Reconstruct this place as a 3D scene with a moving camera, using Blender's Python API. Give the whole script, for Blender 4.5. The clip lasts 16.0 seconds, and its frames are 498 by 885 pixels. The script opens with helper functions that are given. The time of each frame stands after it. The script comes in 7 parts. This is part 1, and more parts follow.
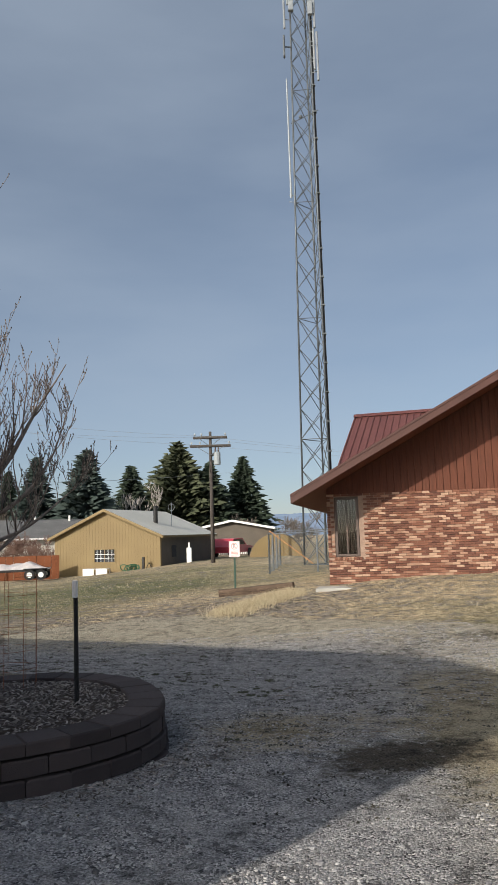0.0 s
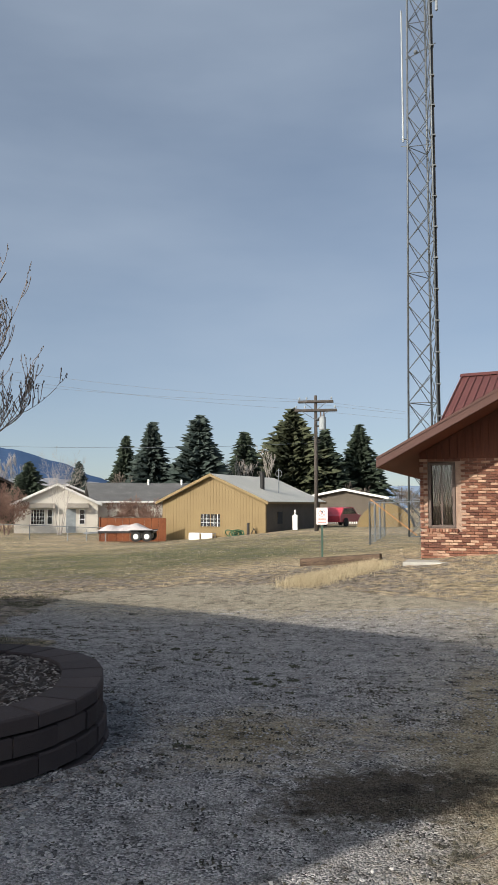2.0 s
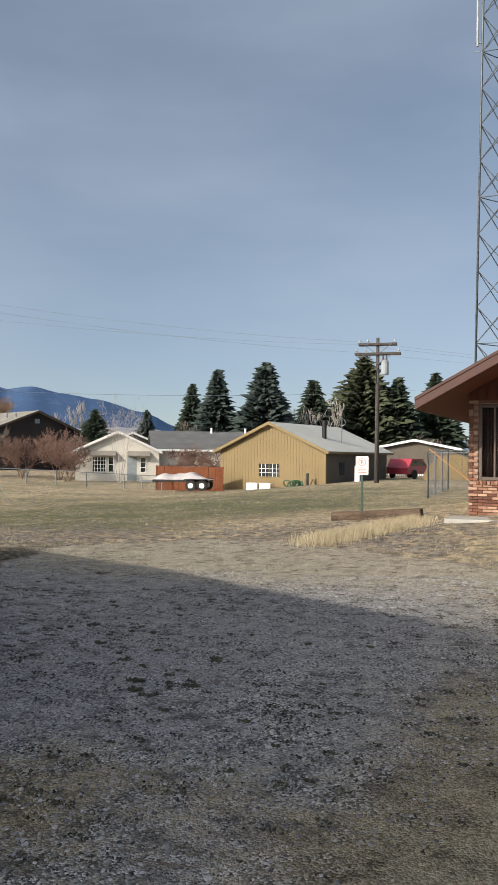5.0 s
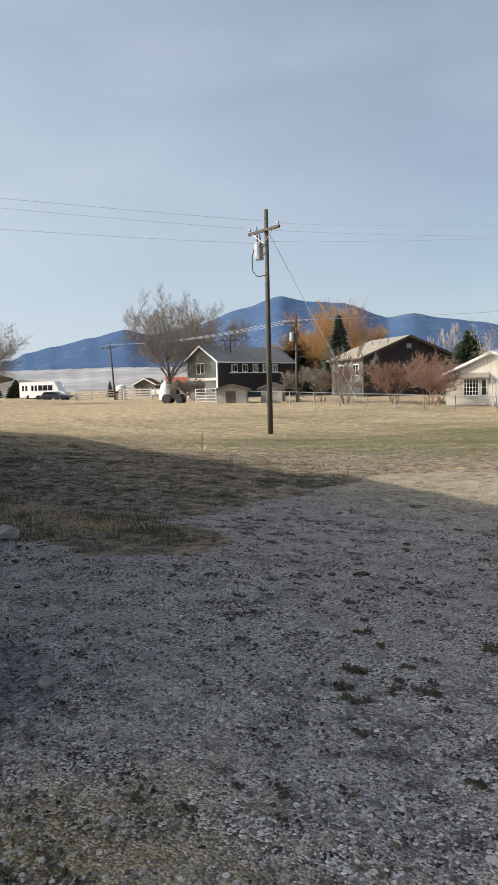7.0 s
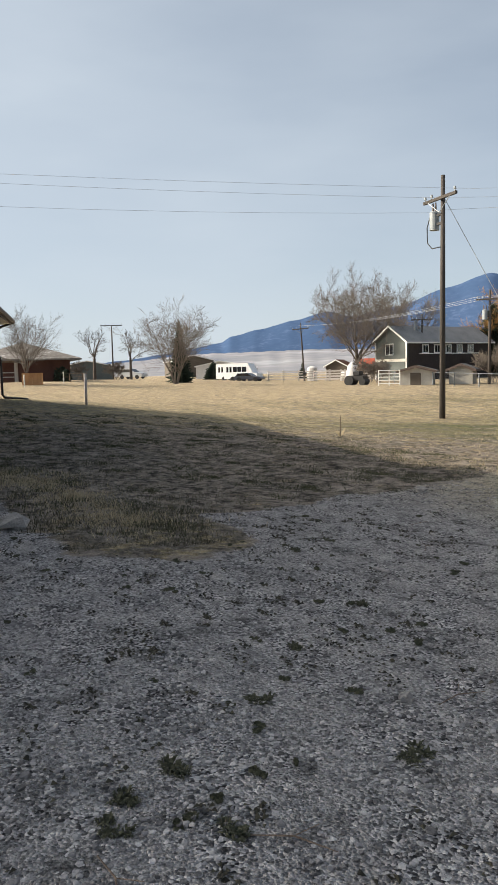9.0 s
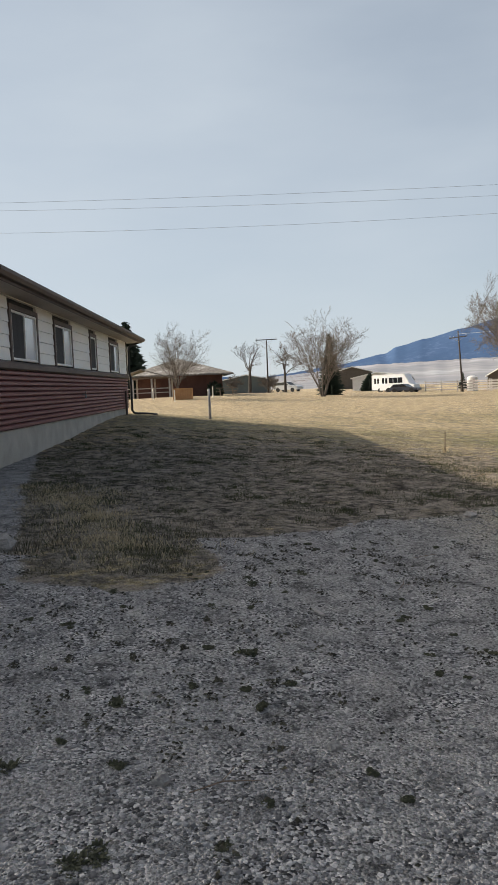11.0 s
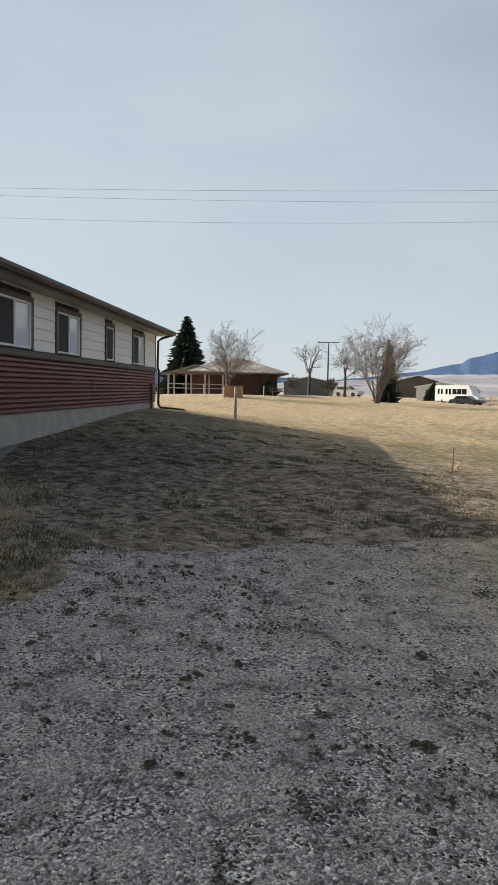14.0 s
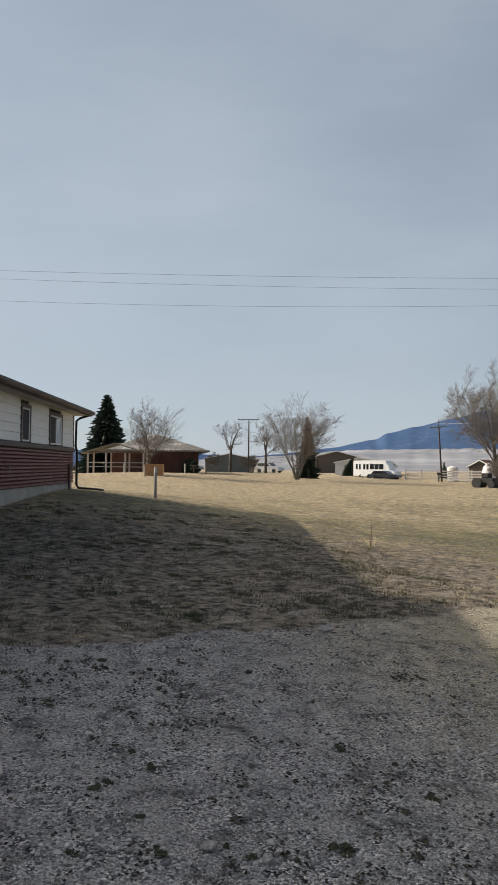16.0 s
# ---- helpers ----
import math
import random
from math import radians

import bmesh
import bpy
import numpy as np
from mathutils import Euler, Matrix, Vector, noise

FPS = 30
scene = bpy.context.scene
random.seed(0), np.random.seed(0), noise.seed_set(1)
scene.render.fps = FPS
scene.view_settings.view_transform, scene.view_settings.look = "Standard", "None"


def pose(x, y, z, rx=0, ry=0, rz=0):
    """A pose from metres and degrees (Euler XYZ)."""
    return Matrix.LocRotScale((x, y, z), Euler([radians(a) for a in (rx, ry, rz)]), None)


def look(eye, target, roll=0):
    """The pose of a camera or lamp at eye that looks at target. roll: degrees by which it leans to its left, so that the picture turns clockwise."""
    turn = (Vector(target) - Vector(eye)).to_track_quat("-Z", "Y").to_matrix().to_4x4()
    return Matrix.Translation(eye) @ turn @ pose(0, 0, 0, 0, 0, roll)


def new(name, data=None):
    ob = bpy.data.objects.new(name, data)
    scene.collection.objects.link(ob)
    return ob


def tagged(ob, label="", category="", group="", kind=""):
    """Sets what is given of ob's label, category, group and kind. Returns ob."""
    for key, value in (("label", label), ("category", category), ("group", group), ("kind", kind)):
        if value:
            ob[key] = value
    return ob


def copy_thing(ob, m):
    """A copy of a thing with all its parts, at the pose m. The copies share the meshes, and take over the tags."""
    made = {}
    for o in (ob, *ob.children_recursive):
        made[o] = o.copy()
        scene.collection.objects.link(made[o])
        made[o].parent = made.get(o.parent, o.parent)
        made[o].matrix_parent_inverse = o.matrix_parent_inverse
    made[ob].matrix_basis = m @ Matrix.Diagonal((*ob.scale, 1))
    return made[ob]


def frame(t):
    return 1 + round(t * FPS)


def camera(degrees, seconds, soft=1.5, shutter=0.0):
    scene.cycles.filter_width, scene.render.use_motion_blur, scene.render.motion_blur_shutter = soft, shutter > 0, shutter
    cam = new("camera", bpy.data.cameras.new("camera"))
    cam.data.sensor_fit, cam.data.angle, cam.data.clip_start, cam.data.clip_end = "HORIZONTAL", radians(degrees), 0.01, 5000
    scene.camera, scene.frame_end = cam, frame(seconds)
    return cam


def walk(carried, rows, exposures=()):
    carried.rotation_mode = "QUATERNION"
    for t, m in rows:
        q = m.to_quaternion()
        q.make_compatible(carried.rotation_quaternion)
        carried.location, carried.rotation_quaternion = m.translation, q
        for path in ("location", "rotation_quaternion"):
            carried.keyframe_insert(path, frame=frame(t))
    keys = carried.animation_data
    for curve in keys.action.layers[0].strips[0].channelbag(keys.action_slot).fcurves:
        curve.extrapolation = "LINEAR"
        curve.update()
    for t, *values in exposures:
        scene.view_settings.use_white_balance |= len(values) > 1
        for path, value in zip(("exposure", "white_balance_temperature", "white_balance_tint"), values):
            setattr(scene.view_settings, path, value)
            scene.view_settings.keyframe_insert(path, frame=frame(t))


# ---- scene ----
cam = camera(36.8, 16.0, soft=1.0)
PATH = [
    (0, (0.562, 0.218, 1.882), (0.43, 2.199, 2.125), -1.8),
    (0.5, (0.769, 0.604, 1.881), (0.58, 2.58, 2.118), -1.3),
    (1, (1.017, 0.996, 1.824), (0.581, 2.936, 2.045), -2.3),
    (1.5, (1.209, 1.423, 1.793), (0.664, 3.337, 1.992), -1.0),
    (2, (1.485, 1.886, 1.75), (1.022, 3.825, 1.917), 0.0),
    (2.5, (1.713, 2.297, 1.715), (1.217, 4.231, 1.824), -0.4),
    (3, (1.92, 2.683, 1.753), (1.506, 4.639, 1.827), 0.1),
    (3.2, (1.979, 2.842, 1.729), (1.527, 4.789, 1.795), 0.6),
    (5.3, (2.25, 4.65, 1.639), (1.54, 6.52, 1.666), 1.1),
    (5.5, (2.248, 4.829, 1.634), (1.484, 6.677, 1.652), 1.5),
    (6, (2.231, 5.293, 1.56), (1.068, 6.92, 1.532), 0.9),
    (6.5, (2.164, 5.768, 1.48), (0.804, 7.229, 1.359), -0.2),
    (7, (2.108, 6.274, 1.485), (0.619, 7.6, 1.328), -1.3),
    (7.5, (2.097, 6.764, 1.468), (0.426, 7.846, 1.278), -2.6),
    (8, (2.057, 7.244, 1.487), (0.409, 8.359, 1.285), -2.3),
    (8.5, (2.085, 7.694, 1.437), (0.355, 8.678, 1.24), -2.2),
    (9, (2.049, 8.15, 1.405), (0.266, 9.035, 1.212), -1.3),
    (9.2, (2.029, 8.347, 1.431), (0.252, 9.243, 1.241), -1.2),
    (11.3, (2.229, 9.931, 1.399), (0.285, 10.376, 1.249), -2.2),
    (11.5, (2.165, 10.057, 1.38), (0.223, 10.51, 1.223), -1.8),
    (12, (2.073, 10.406, 1.434), (0.135, 10.875, 1.276), -0.4),
    (12.5, (2.027, 10.728, 1.398), (0.075, 11.138, 1.258), 2.0),
    (13, (1.883, 11.008, 1.329), (-0.069, 11.423, 1.198), 1.8),
    (13.5, (1.79, 11.139, 1.364), (-0.186, 11.413, 1.231), 0.9),
    (14, (1.739, 11.363, 1.41), (-0.232, 11.67, 1.264), 1.3),
    (14.5, (1.738, 11.43, 1.412), (-0.224, 11.795, 1.271), 1.4),
    (15, (1.723, 11.416, 1.43), (-0.22, 11.874, 1.307), 1.3),
    (15.5, (1.72, 11.415, 1.468), (-0.222, 11.893, 1.419), 1.0),
    (16, (1.736, 11.418, 1.477), (-0.198, 11.926, 1.539), 0.6),
]
walk(cam, [(t, look(eye, target, roll)) for t, eye, target, roll in PATH],
     exposures=[(0, -0.05, 6440, 10), (1, -0.02, 6440, 10), (2, 0.11, 6470, 10), (3, 0.1, 6480, 10), (5.5, 0.14, 6520, 10), (6.2, 0.3, 6620, 10), (7, 0.42, 6800, 10), (9.2, 0.44, 7020, 10), (11.3, 0.34, 7080, 10), (14.5, 0.36, 7080, 10), (15.5, 0.37, 7050, 10), (16, 0.06, 6880, 10)])

# ---------------------------------------------------------------- light
SUN_FROM = (-0.57, -0.82, 0.475)
world = bpy.data.worlds.new("sky")
scene.world = world
world.use_nodes = True
wn, wl = world.node_tree.nodes, world.node_tree.links
bg = wn["Background"]
sky = wn.new("ShaderNodeTexSky")
sky.sky_type, sky.sun_disc = "NISHITA", False
sky.sun_elevation, sky.sun_rotation = radians(25), radians(214.8)
sky.altitude, sky.air_density, sky.dust_density, sky.ozone_density = 1400, 1.0, 1.2, 1.5
veil_co = wn.new("ShaderNodeTexCoord")
veil_map = wn.new("ShaderNodeMapping")
veil_map.inputs["Scale"].default_value = (1.0, 1.0, 3.5)
veil_noise = wn.new("ShaderNodeTexNoise")
veil_noise.inputs["Scale"].default_value, veil_noise.inputs["Detail"].default_value = 1.6, 5
veil_ramp = wn.new("ShaderNodeMapRange")
veil_ramp.inputs[1].default_value, veil_ramp.inputs[2].default_value = 0.3, 0.7
veil_ramp.inputs[3].default_value, veil_ramp.inputs[4].default_value = 0.24, 0.54
sep = wn.new("ShaderNodeSeparateXYZ")
west = wn.new("ShaderNodeMapRange")
west.inputs[1].default_value, west.inputs[2].default_value = -0.55, -1.0
west.inputs[3].default_value, west.inputs[4].default_value = 0.0, 0.46
veil_add = wn.new("ShaderNodeMath")
veil_add.operation, veil_add.use_clamp = "ADD", True
veil_mix = wn.new("ShaderNodeMix")
veil_mix.data_type = "RGBA"
veil_mix.inputs["B"].default_value = (5.4, 6.35, 7.55, 1)
wl.new(veil_co.outputs["Generated"], veil_map.inputs["Vector"])
wl.new(veil_co.outputs["Generated"], sep.inputs[0])
wl.new(veil_map.outputs[0], veil_noise.inputs["Vector"])
wl.new(veil_noise.outputs["Fac"], veil_ramp.inputs[0])
wl.new(sep.outputs[0], west.inputs[0])
wl.new(veil_ramp.outputs[0], veil_add.inputs[0])
wl.new(west.outputs[0], veil_add.inputs[1])
wl.new(veil_add.outputs[0], veil_mix.inputs["Factor"])
wl.new(sky.outputs[0], veil_mix.inputs["A"])
# unseen bright glow round the sun, added to lift the shade
sun_dot = wn.new("ShaderNodeVectorMath")
sun_dot.operation = "DOT_PRODUCT"
sun_dot.inputs[1].default_value = Vector(SUN_FROM).normalized()
wl.new(veil_co.outputs["Generated"], sun_dot.inputs[0])
halo = wn.new("ShaderNodeMapRange")
halo.interpolation_type = "SMOOTHSTEP"
halo.inputs[1].default_value, halo.inputs[2].default_value = 0.79, 1.0
wl.new(sun_dot.outputs["Value"], halo.inputs[0])
halo_mix = wn.new("ShaderNodeMix")
halo_mix.data_type = "RGBA"
halo_mix.inputs["B"].default_value = (54, 51, 47, 1)
wl.new(halo.outputs[0], halo_mix.inputs["Factor"])
wl.new(veil_mix.outputs["Result"], halo_mix.inputs["A"])
wl.new(halo_mix.outputs["Result"], bg.inputs["Color"])
bg.inputs["Strength"].default_value = 0.085

sun = new("sun", bpy.data.lights.new("sun", "SUN"))
sun.data.energy, sun.data.angle, sun.data.color = 5.0, radians(0.6), (1.0, 0.92, 0.79)
sun.matrix_world = look((0, 0, 60), (-SUN_FROM[0], -SUN_FROM[1], 60 - SUN_FROM[2]))


# ---------------------------------------------------------------- mesh and material helpers
class Shape:
    """Collects vertices and faces of one mesh."""

    def __init__(self):
        self.v, self.f = [], []

    def add(self, verts, faces):
        n = len(self.v)
        self.v.extend(tuple(p) for p in verts)
        self.f.extend(tuple(i + n for i in f) for f in faces)
        return self

    def box(self, x0, y0, z0, x1, y1, z1, bevel=0.0):
        b = min(bevel, 0.45 * min(abs(x1 - x0), abs(y1 - y0), abs(z1 - z0)))
        if b <= 0:
            v = [(x, y, z) for z in (z0, z1) for y in (y0, y1) for x in (x0, x1)]
            return self.add(v, [(0, 2, 3, 1), (4, 5, 7, 6), (0, 1, 5, 4), (2, 6, 7, 3), (0, 4, 6, 2), (1, 3, 7, 5)])
        v = []
        for z, i in ((z0, b), (z0 + b, 0), (z1 - b, 0), (z1, b)):
            v += [(x0 + i + b * (i == 0), y0 + i, z), (x1 - i - b * (i == 0), y0 + i, z), (x1 - i, y0 + i + b * (i == 0), z), (x1 - i, y1 - i - b * (i == 0), z),
                  (x1 - i - b * (i == 0), y1 - i, z), (x0 + i + b * (i == 0), y1 - i, z), (x0 + i, y1 - i - b * (i == 0), z), (x0 + i, y0 + i + b * (i == 0), z)]
        f = [tuple(reversed(range(8))), tuple(range(24, 32))]
        for k in range(3):
            f += [(8 * k + i, 8 * k + (i + 1) % 8, 8 * k + 8 + (i + 1) % 8, 8 * k + 8 + i) for i in range(8)]
        return self.add(v, f)

    def prism(self, outline, axis, a, b):
        """A flat outline of (p, q) pulled along an axis from a to b."""
        put = {"x": lambda p, q, w: (w, p, q), "y": lambda p, q, w: (p, w, q), "z": lambda p, q, w: (p, q, w)}[axis]
        n = len(outline)
        v = [put(p, q, a) for p, q in outline] + [put(p, q, b) for p, q in outline]
        return self.add(v, [tuple(range(n)), tuple(reversed(range(n, 2 * n)))] + [(i, n + i, n + (i + 1) % n, (i + 1) % n) for i in range(n)])

    def tube(self, points, radii, sides=8, cap=True):
        pts = [Vector(p) for p in points]
        rings, side = [], None
        for i, p in enumerate(pts):
            d = (pts[min(i + 1, len(pts) - 1)] - pts[max(i - 1, 0)]).normalized()
            if side is None:
                side = d.orthogonal().normalized()
            side = (side - d * side.dot(d))
            side = side.normalized() if side.length > 1e-6 else d.orthogonal().normalized()
            up = d.cross(side)
            r = radii[i] if isinstance(radii, (list, tuple)) else radii
            rings += [p + (side * math.cos(a) + up * math.sin(a)) * r for a in (2 * math.pi * k / sides for k in range(sides))]
        f = []
        for i in range(len(pts) - 1):
            f += [(i * sides + k, i * sides + (k + 1) % sides, (i + 1) * sides + (k + 1) % sides, (i + 1) * sides + k) for k in range(sides)]
        if cap:
            f += [tuple(reversed(range(sides))), tuple(range((len(pts) - 1) * sides, len(pts) * sides))]
        return self.add(rings, f)

    def slab(self, a, b, c, d, thick):
        """A roof slab with the corners a b c d on top and the thickness straight down."""
        low = [(p[0], p[1], p[2] - thick) for p in (a, b, c, d)]
        return self.add([a, b, c, d] + low, [(0, 1, 2, 3), (7, 6, 5, 4), (0, 4, 5, 1), (1, 5, 6, 2), (2, 6, 7, 3), (3, 7, 4, 0)])

    def ball(self, c, r, rings=6, sides=10, squash=1.0):
        v = [(c[0], c[1], c[2] - r * squash)]
        for i in range(1, rings):
            a = math.pi * i / rings - math.pi / 2
            v += [(c[0] + r * math.cos(a) * math.cos(2 * math.pi * k / sides), c[1] + r * math.cos(a) * math.sin(2 * math.pi * k / sides), c[2] + r * squash * math.sin(a)) for k in range(sides)]
        v.append((c[0], c[1], c[2] + r * squash))
        f = [(0, 1 + (k + 1) % sides, 1 + k) for k in range(sides)]
        for i in range(rings - 2):
            o = 1 + i * sides
            f += [(o + k, o + (k + 1) % sides, o + sides + (k + 1) % sides, o + sides + k) for k in range(sides)]
        o = 1 + (rings - 2) * sides
        f += [(o + k, o + (k + 1) % sides, len(v) - 1) for k in range(sides)]
        return self.add(v, f)


def mesh_of(name, shape, material, smooth=False):
    me = bpy.data.meshes.new(name)
    me.from_pydata(shape.v, [], shape.f)
    me.materials.append(material)
    bm = bmesh.new()
    bm.from_mesh(me)
    bmesh.ops.recalc_face_normals(bm, faces=bm.faces)
    bm.to_mesh(me)
    bm.free()
    if smooth:
        for p in me.polygons:
            p.use_smooth = True
    return me


def part(name, shape, material, parent, label="", smooth=False, at=None):
    ob = new(name, mesh_of(name, shape, material, smooth))
    ob.parent = parent
    if at is not None:
        ob.matrix_basis = at
    if label:
        ob["label"] = label
    return ob


def thing(name, m, label, category, group="", kind=""):
    ob = new(name)
    ob.matrix_basis = m
    ob.empty_display_size = 0.2
    return tagged(ob, label, category, group, kind)


def solo(name, shape, material, m, label, category, group="", kind="", smooth=False):
    ob = new(name, mesh_of(name, shape, material, smooth))
    ob.matrix_basis = m
    return tagged(ob, label, category, group, kind)


def surface(name, c1, c2, scale=4.0, rough=0.8, fine=60.0, bump=0.15, metal=0.0, random=0.0, spec=0.3, stretch=(1, 1, 1), c3=None, dist=0.01):
    """A worn surface: two colours mixed by stains and grain, with a fine relief."""
    m = bpy.data.materials.new(name)
    m.use_nodes = True
    n, l = m.node_tree.nodes, m.node_tree.links
    b = n["Principled BSDF"]
    co = n.new("ShaderNodeTexCoord")
    mp = n.new("ShaderNodeMapping")
    mp.inputs["Scale"].default_value = stretch
    l.new(co.outputs["Object"], mp.inputs["Vector"])
    big, small = n.new("ShaderNodeTexNoise"), n.new("ShaderNodeTexNoise")
    for t, s in ((big, scale), (small, fine)):
        t.inputs["Scale"].default_value, t.inputs["Detail"].default_value = s, 4
        l.new(mp.outputs[0], t.inputs["Vector"])
    add = n.new("ShaderNodeMath")
    add.operation = "MULTIPLY_ADD"
    add.inputs[1].default_value = 0.5
    half = n.new("ShaderNodeMath")
    half.operation = "MULTIPLY"
    half.inputs[1].default_value = 0.5
    l.new(small.outputs["Fac"], half.inputs[0])
    l.new(big.outputs["Fac"], add.inputs[0])
    l.new(half.outputs[0], add.inputs[2])
    value = add.outputs[0]
    if random:
        info = n.new("ShaderNodeObjectInfo")
        geo = n.new("ShaderNodeNewGeometry")
        both = n.new("ShaderNodeMath")
        both.operation = "ADD"
        l.new(info.outputs["Random"], both.inputs[0])
        l.new(geo.outputs["Random Per Island"], both.inputs[1])
        wrap = n.new("ShaderNodeMath")
        wrap.operation = "FRACT"
        l.new(both.outputs[0], wrap.inputs[0])
        mix = n.new("ShaderNodeMix")
        mix.inputs["Factor"].default_value = random
        l.new(value, mix.inputs["A"])
        l.new(wrap.outputs[0], mix.inputs["B"])
        value = mix.outputs["Result"]
    ramp = n.new("ShaderNodeValToRGB")
    ramp.color_ramp.elements[0].position, ramp.color_ramp.elements[1].position = (0.08, 0.92) if random else (0.36, 0.64)
    ramp.color_ramp.elements[0].color, ramp.color_ramp.elements[1].color = (*c1, 1), (*c2, 1)
    if c3:
        ramp.color_ramp.elements.new(0.55).color = (*c3, 1)
    l.new(value, ramp.inputs[0])
    l.new(ramp.outputs[0], b.inputs["Base Color"])
    bp = n.new("ShaderNodeBump")
    bp.inputs["Strength"].default_value, bp.inputs["Distance"].default_value = bump, dist
    l.new(small.outputs["Fac"], bp.inputs["Height"])
    l.new(bp.outputs[0], b.inputs["Normal"])
    b.inputs["Roughness"].default_value, b.inputs["Metallic"].default_value = rough, metal
    b.inputs["Specular IOR Level"].default_value = spec
    return m


MAT = {}
MAT["brick"] = surface("brick", (0.105, 0.046, 0.034), (0.44, 0.29, 0.205), 9, 0.9, 90, 0.4, random=0.85, c3=(0.205, 0.092, 0.06))
MAT["far_brick"] = surface("far_brick", (0.08, 0.038, 0.03), (0.135, 0.066, 0.05), 1.2, 0.9, 14, 0.2)
MAT["mortar"] = surface("mortar", (0.25, 0.17, 0.13), (0.36, 0.26, 0.20), 5, 0.95, 120, 0.4)
MAT["red_metal"] = surface("red_metal", (0.085, 0.029, 0.025), (0.118, 0.042, 0.036), 1.2, 0.5, 30, 0.05, spec=0.5)
MAT["rake_metal"] = surface("rake_metal", (0.058, 0.026, 0.021), (0.085, 0.037, 0.03), 1.2, 0.55, 30, 0.05)
MAT["red_wood"] = surface("red_wood", (0.075, 0.026, 0.015), (0.14, 0.047, 0.027), 3, 0.75, 40, 0.3, stretch=(6, 6, 0.5))
MAT["maroon"] = surface("maroon", (0.16, 0.06, 0.06), (0.22, 0.088, 0.086), 1.6, 0.5, 25, 0.05, spec=0.4)
MAT["white_siding"] = surface("white_siding", (0.80, 0.79, 0.76), (0.88, 0.87, 0.84), 1.4, 0.7, 45, 0.12, stretch=(0.6, 1, 2))
MAT["bright_siding"] = surface("bright_siding", (0.55, 0.52, 0.46), (0.66, 0.63, 0.57), 0.7, 0.7, 20, 0.1)
MAT["white_paint"] = surface("white_paint", (0.66, 0.66, 0.64), (0.80, 0.80, 0.78), 3, 0.5, 40, 0.08)
MAT["brown_trim"] = surface("brown_trim", (0.085, 0.062, 0.054), (0.135, 0.104, 0.09), 4, 0.6, 50, 0.15)
MAT["soffit"] = surface("soffit", (0.42, 0.38, 0.34), (0.52, 0.47, 0.43), 2, 0.7, 30, 0.1)
MAT["concrete"] = surface("concrete", (0.30, 0.29, 0.26), (0.46, 0.44, 0.40), 2.2, 0.9, 60, 0.35)
MAT["tan_metal"] = surface("tan_metal", (0.165, 0.115, 0.048), (0.20, 0.143, 0.062), 0.6, 0.6, 12, 0.05, spec=0.4)
# dark house siding; on the tan shed's side walls it stands for shade
MAT["dark_siding_and_shade"] = surface("dark_siding_and_shade", (0.085, 0.072, 0.058), (0.12, 0.10, 0.08), 1.0, 0.7, 15, 0.1)
MAT["pale_roof"] = surface("pale_roof", (0.44, 0.43, 0.38), (0.54, 0.525, 0.47), 0.5, 0.5, 12, 0.06)
MAT["grey_roof"] = surface("grey_roof", (0.09, 0.09, 0.09), (0.16, 0.155, 0.15), 0.9, 0.9, 14, 0.3, c3=(0.12, 0.12, 0.12))
MAT["brown_roof"] = surface("brown_roof", (0.17, 0.155, 0.13), (0.27, 0.25, 0.22), 0.9, 0.9, 14, 0.3)
MAT["snowy_roof"] = surface("snowy_roof", (0.15, 0.135, 0.125), (0.46, 0.44, 0.42), 0.45, 0.9, 3.0, 0.2, c3=(0.24, 0.22, 0.20))
MAT["slate_roof"] = surface("slate_roof", (0.19, 0.19, 0.19), (0.29, 0.285, 0.28), 0.9, 0.9, 14, 0.3)
MAT["mast_steel"] = surface("mast_steel", (0.07, 0.08, 0.088), (0.16, 0.175, 0.185), 2, 0.5, 20, 0.1, metal=0.4)
MAT["grey_siding"] = surface("grey_siding", (0.085, 0.098, 0.096), (0.115, 0.13, 0.126), 0.7, 0.7, 15, 0.1)
MAT["black_siding"] = surface("black_siding", (0.022, 0.018, 0.018), (0.042, 0.035, 0.034), 0.8, 0.7, 15, 0.1)
MAT["rust_metal"] = surface("rust_metal", (0.115, 0.036, 0.014), (0.19, 0.064, 0.026), 0.9, 0.85, 9, 0.2)
MAT["pole_wood"] = surface("pole_wood", (0.032, 0.028, 0.026), (0.105, 0.092, 0.083), 3, 0.9, 30, 0.5, stretch=(6, 6, 0.25))
MAT["old_wood"] = surface("old_wood", (0.10, 0.07, 0.05), (0.26, 0.20, 0.155), 3, 0.9, 30, 0.5, stretch=(0.6, 4, 4))
MAT["sleeper_wood"] = surface("sleeper_wood", (0.03, 0.02, 0.014), (0.15, 0.105, 0.075), 3, 0.95, 30, 0.6, stretch=(0.5, 4, 4))
MAT["grey_wood"] = surface("grey_wood", (0.24, 0.22, 0.21), (0.44, 0.42, 0.41), 3, 0.9, 30, 0.4, stretch=(3, 0.5, 3))
MAT["fresh_wood"] = surface("fresh_wood", (0.33, 0.17, 0.075), (0.46, 0.25, 0.12), 2, 0.8, 20, 0.3)
MAT["galvanised"] = surface("galvanised", (0.15, 0.17, 0.185), (0.29, 0.31, 0.33), 2, 0.45, 20, 0.1, metal=0.6)
MAT["dark_steel"] = surface("dark_steel", (0.02, 0.02, 0.022), (0.05, 0.048, 0.046), 6, 0.6, 50, 0.2, metal=0.3)
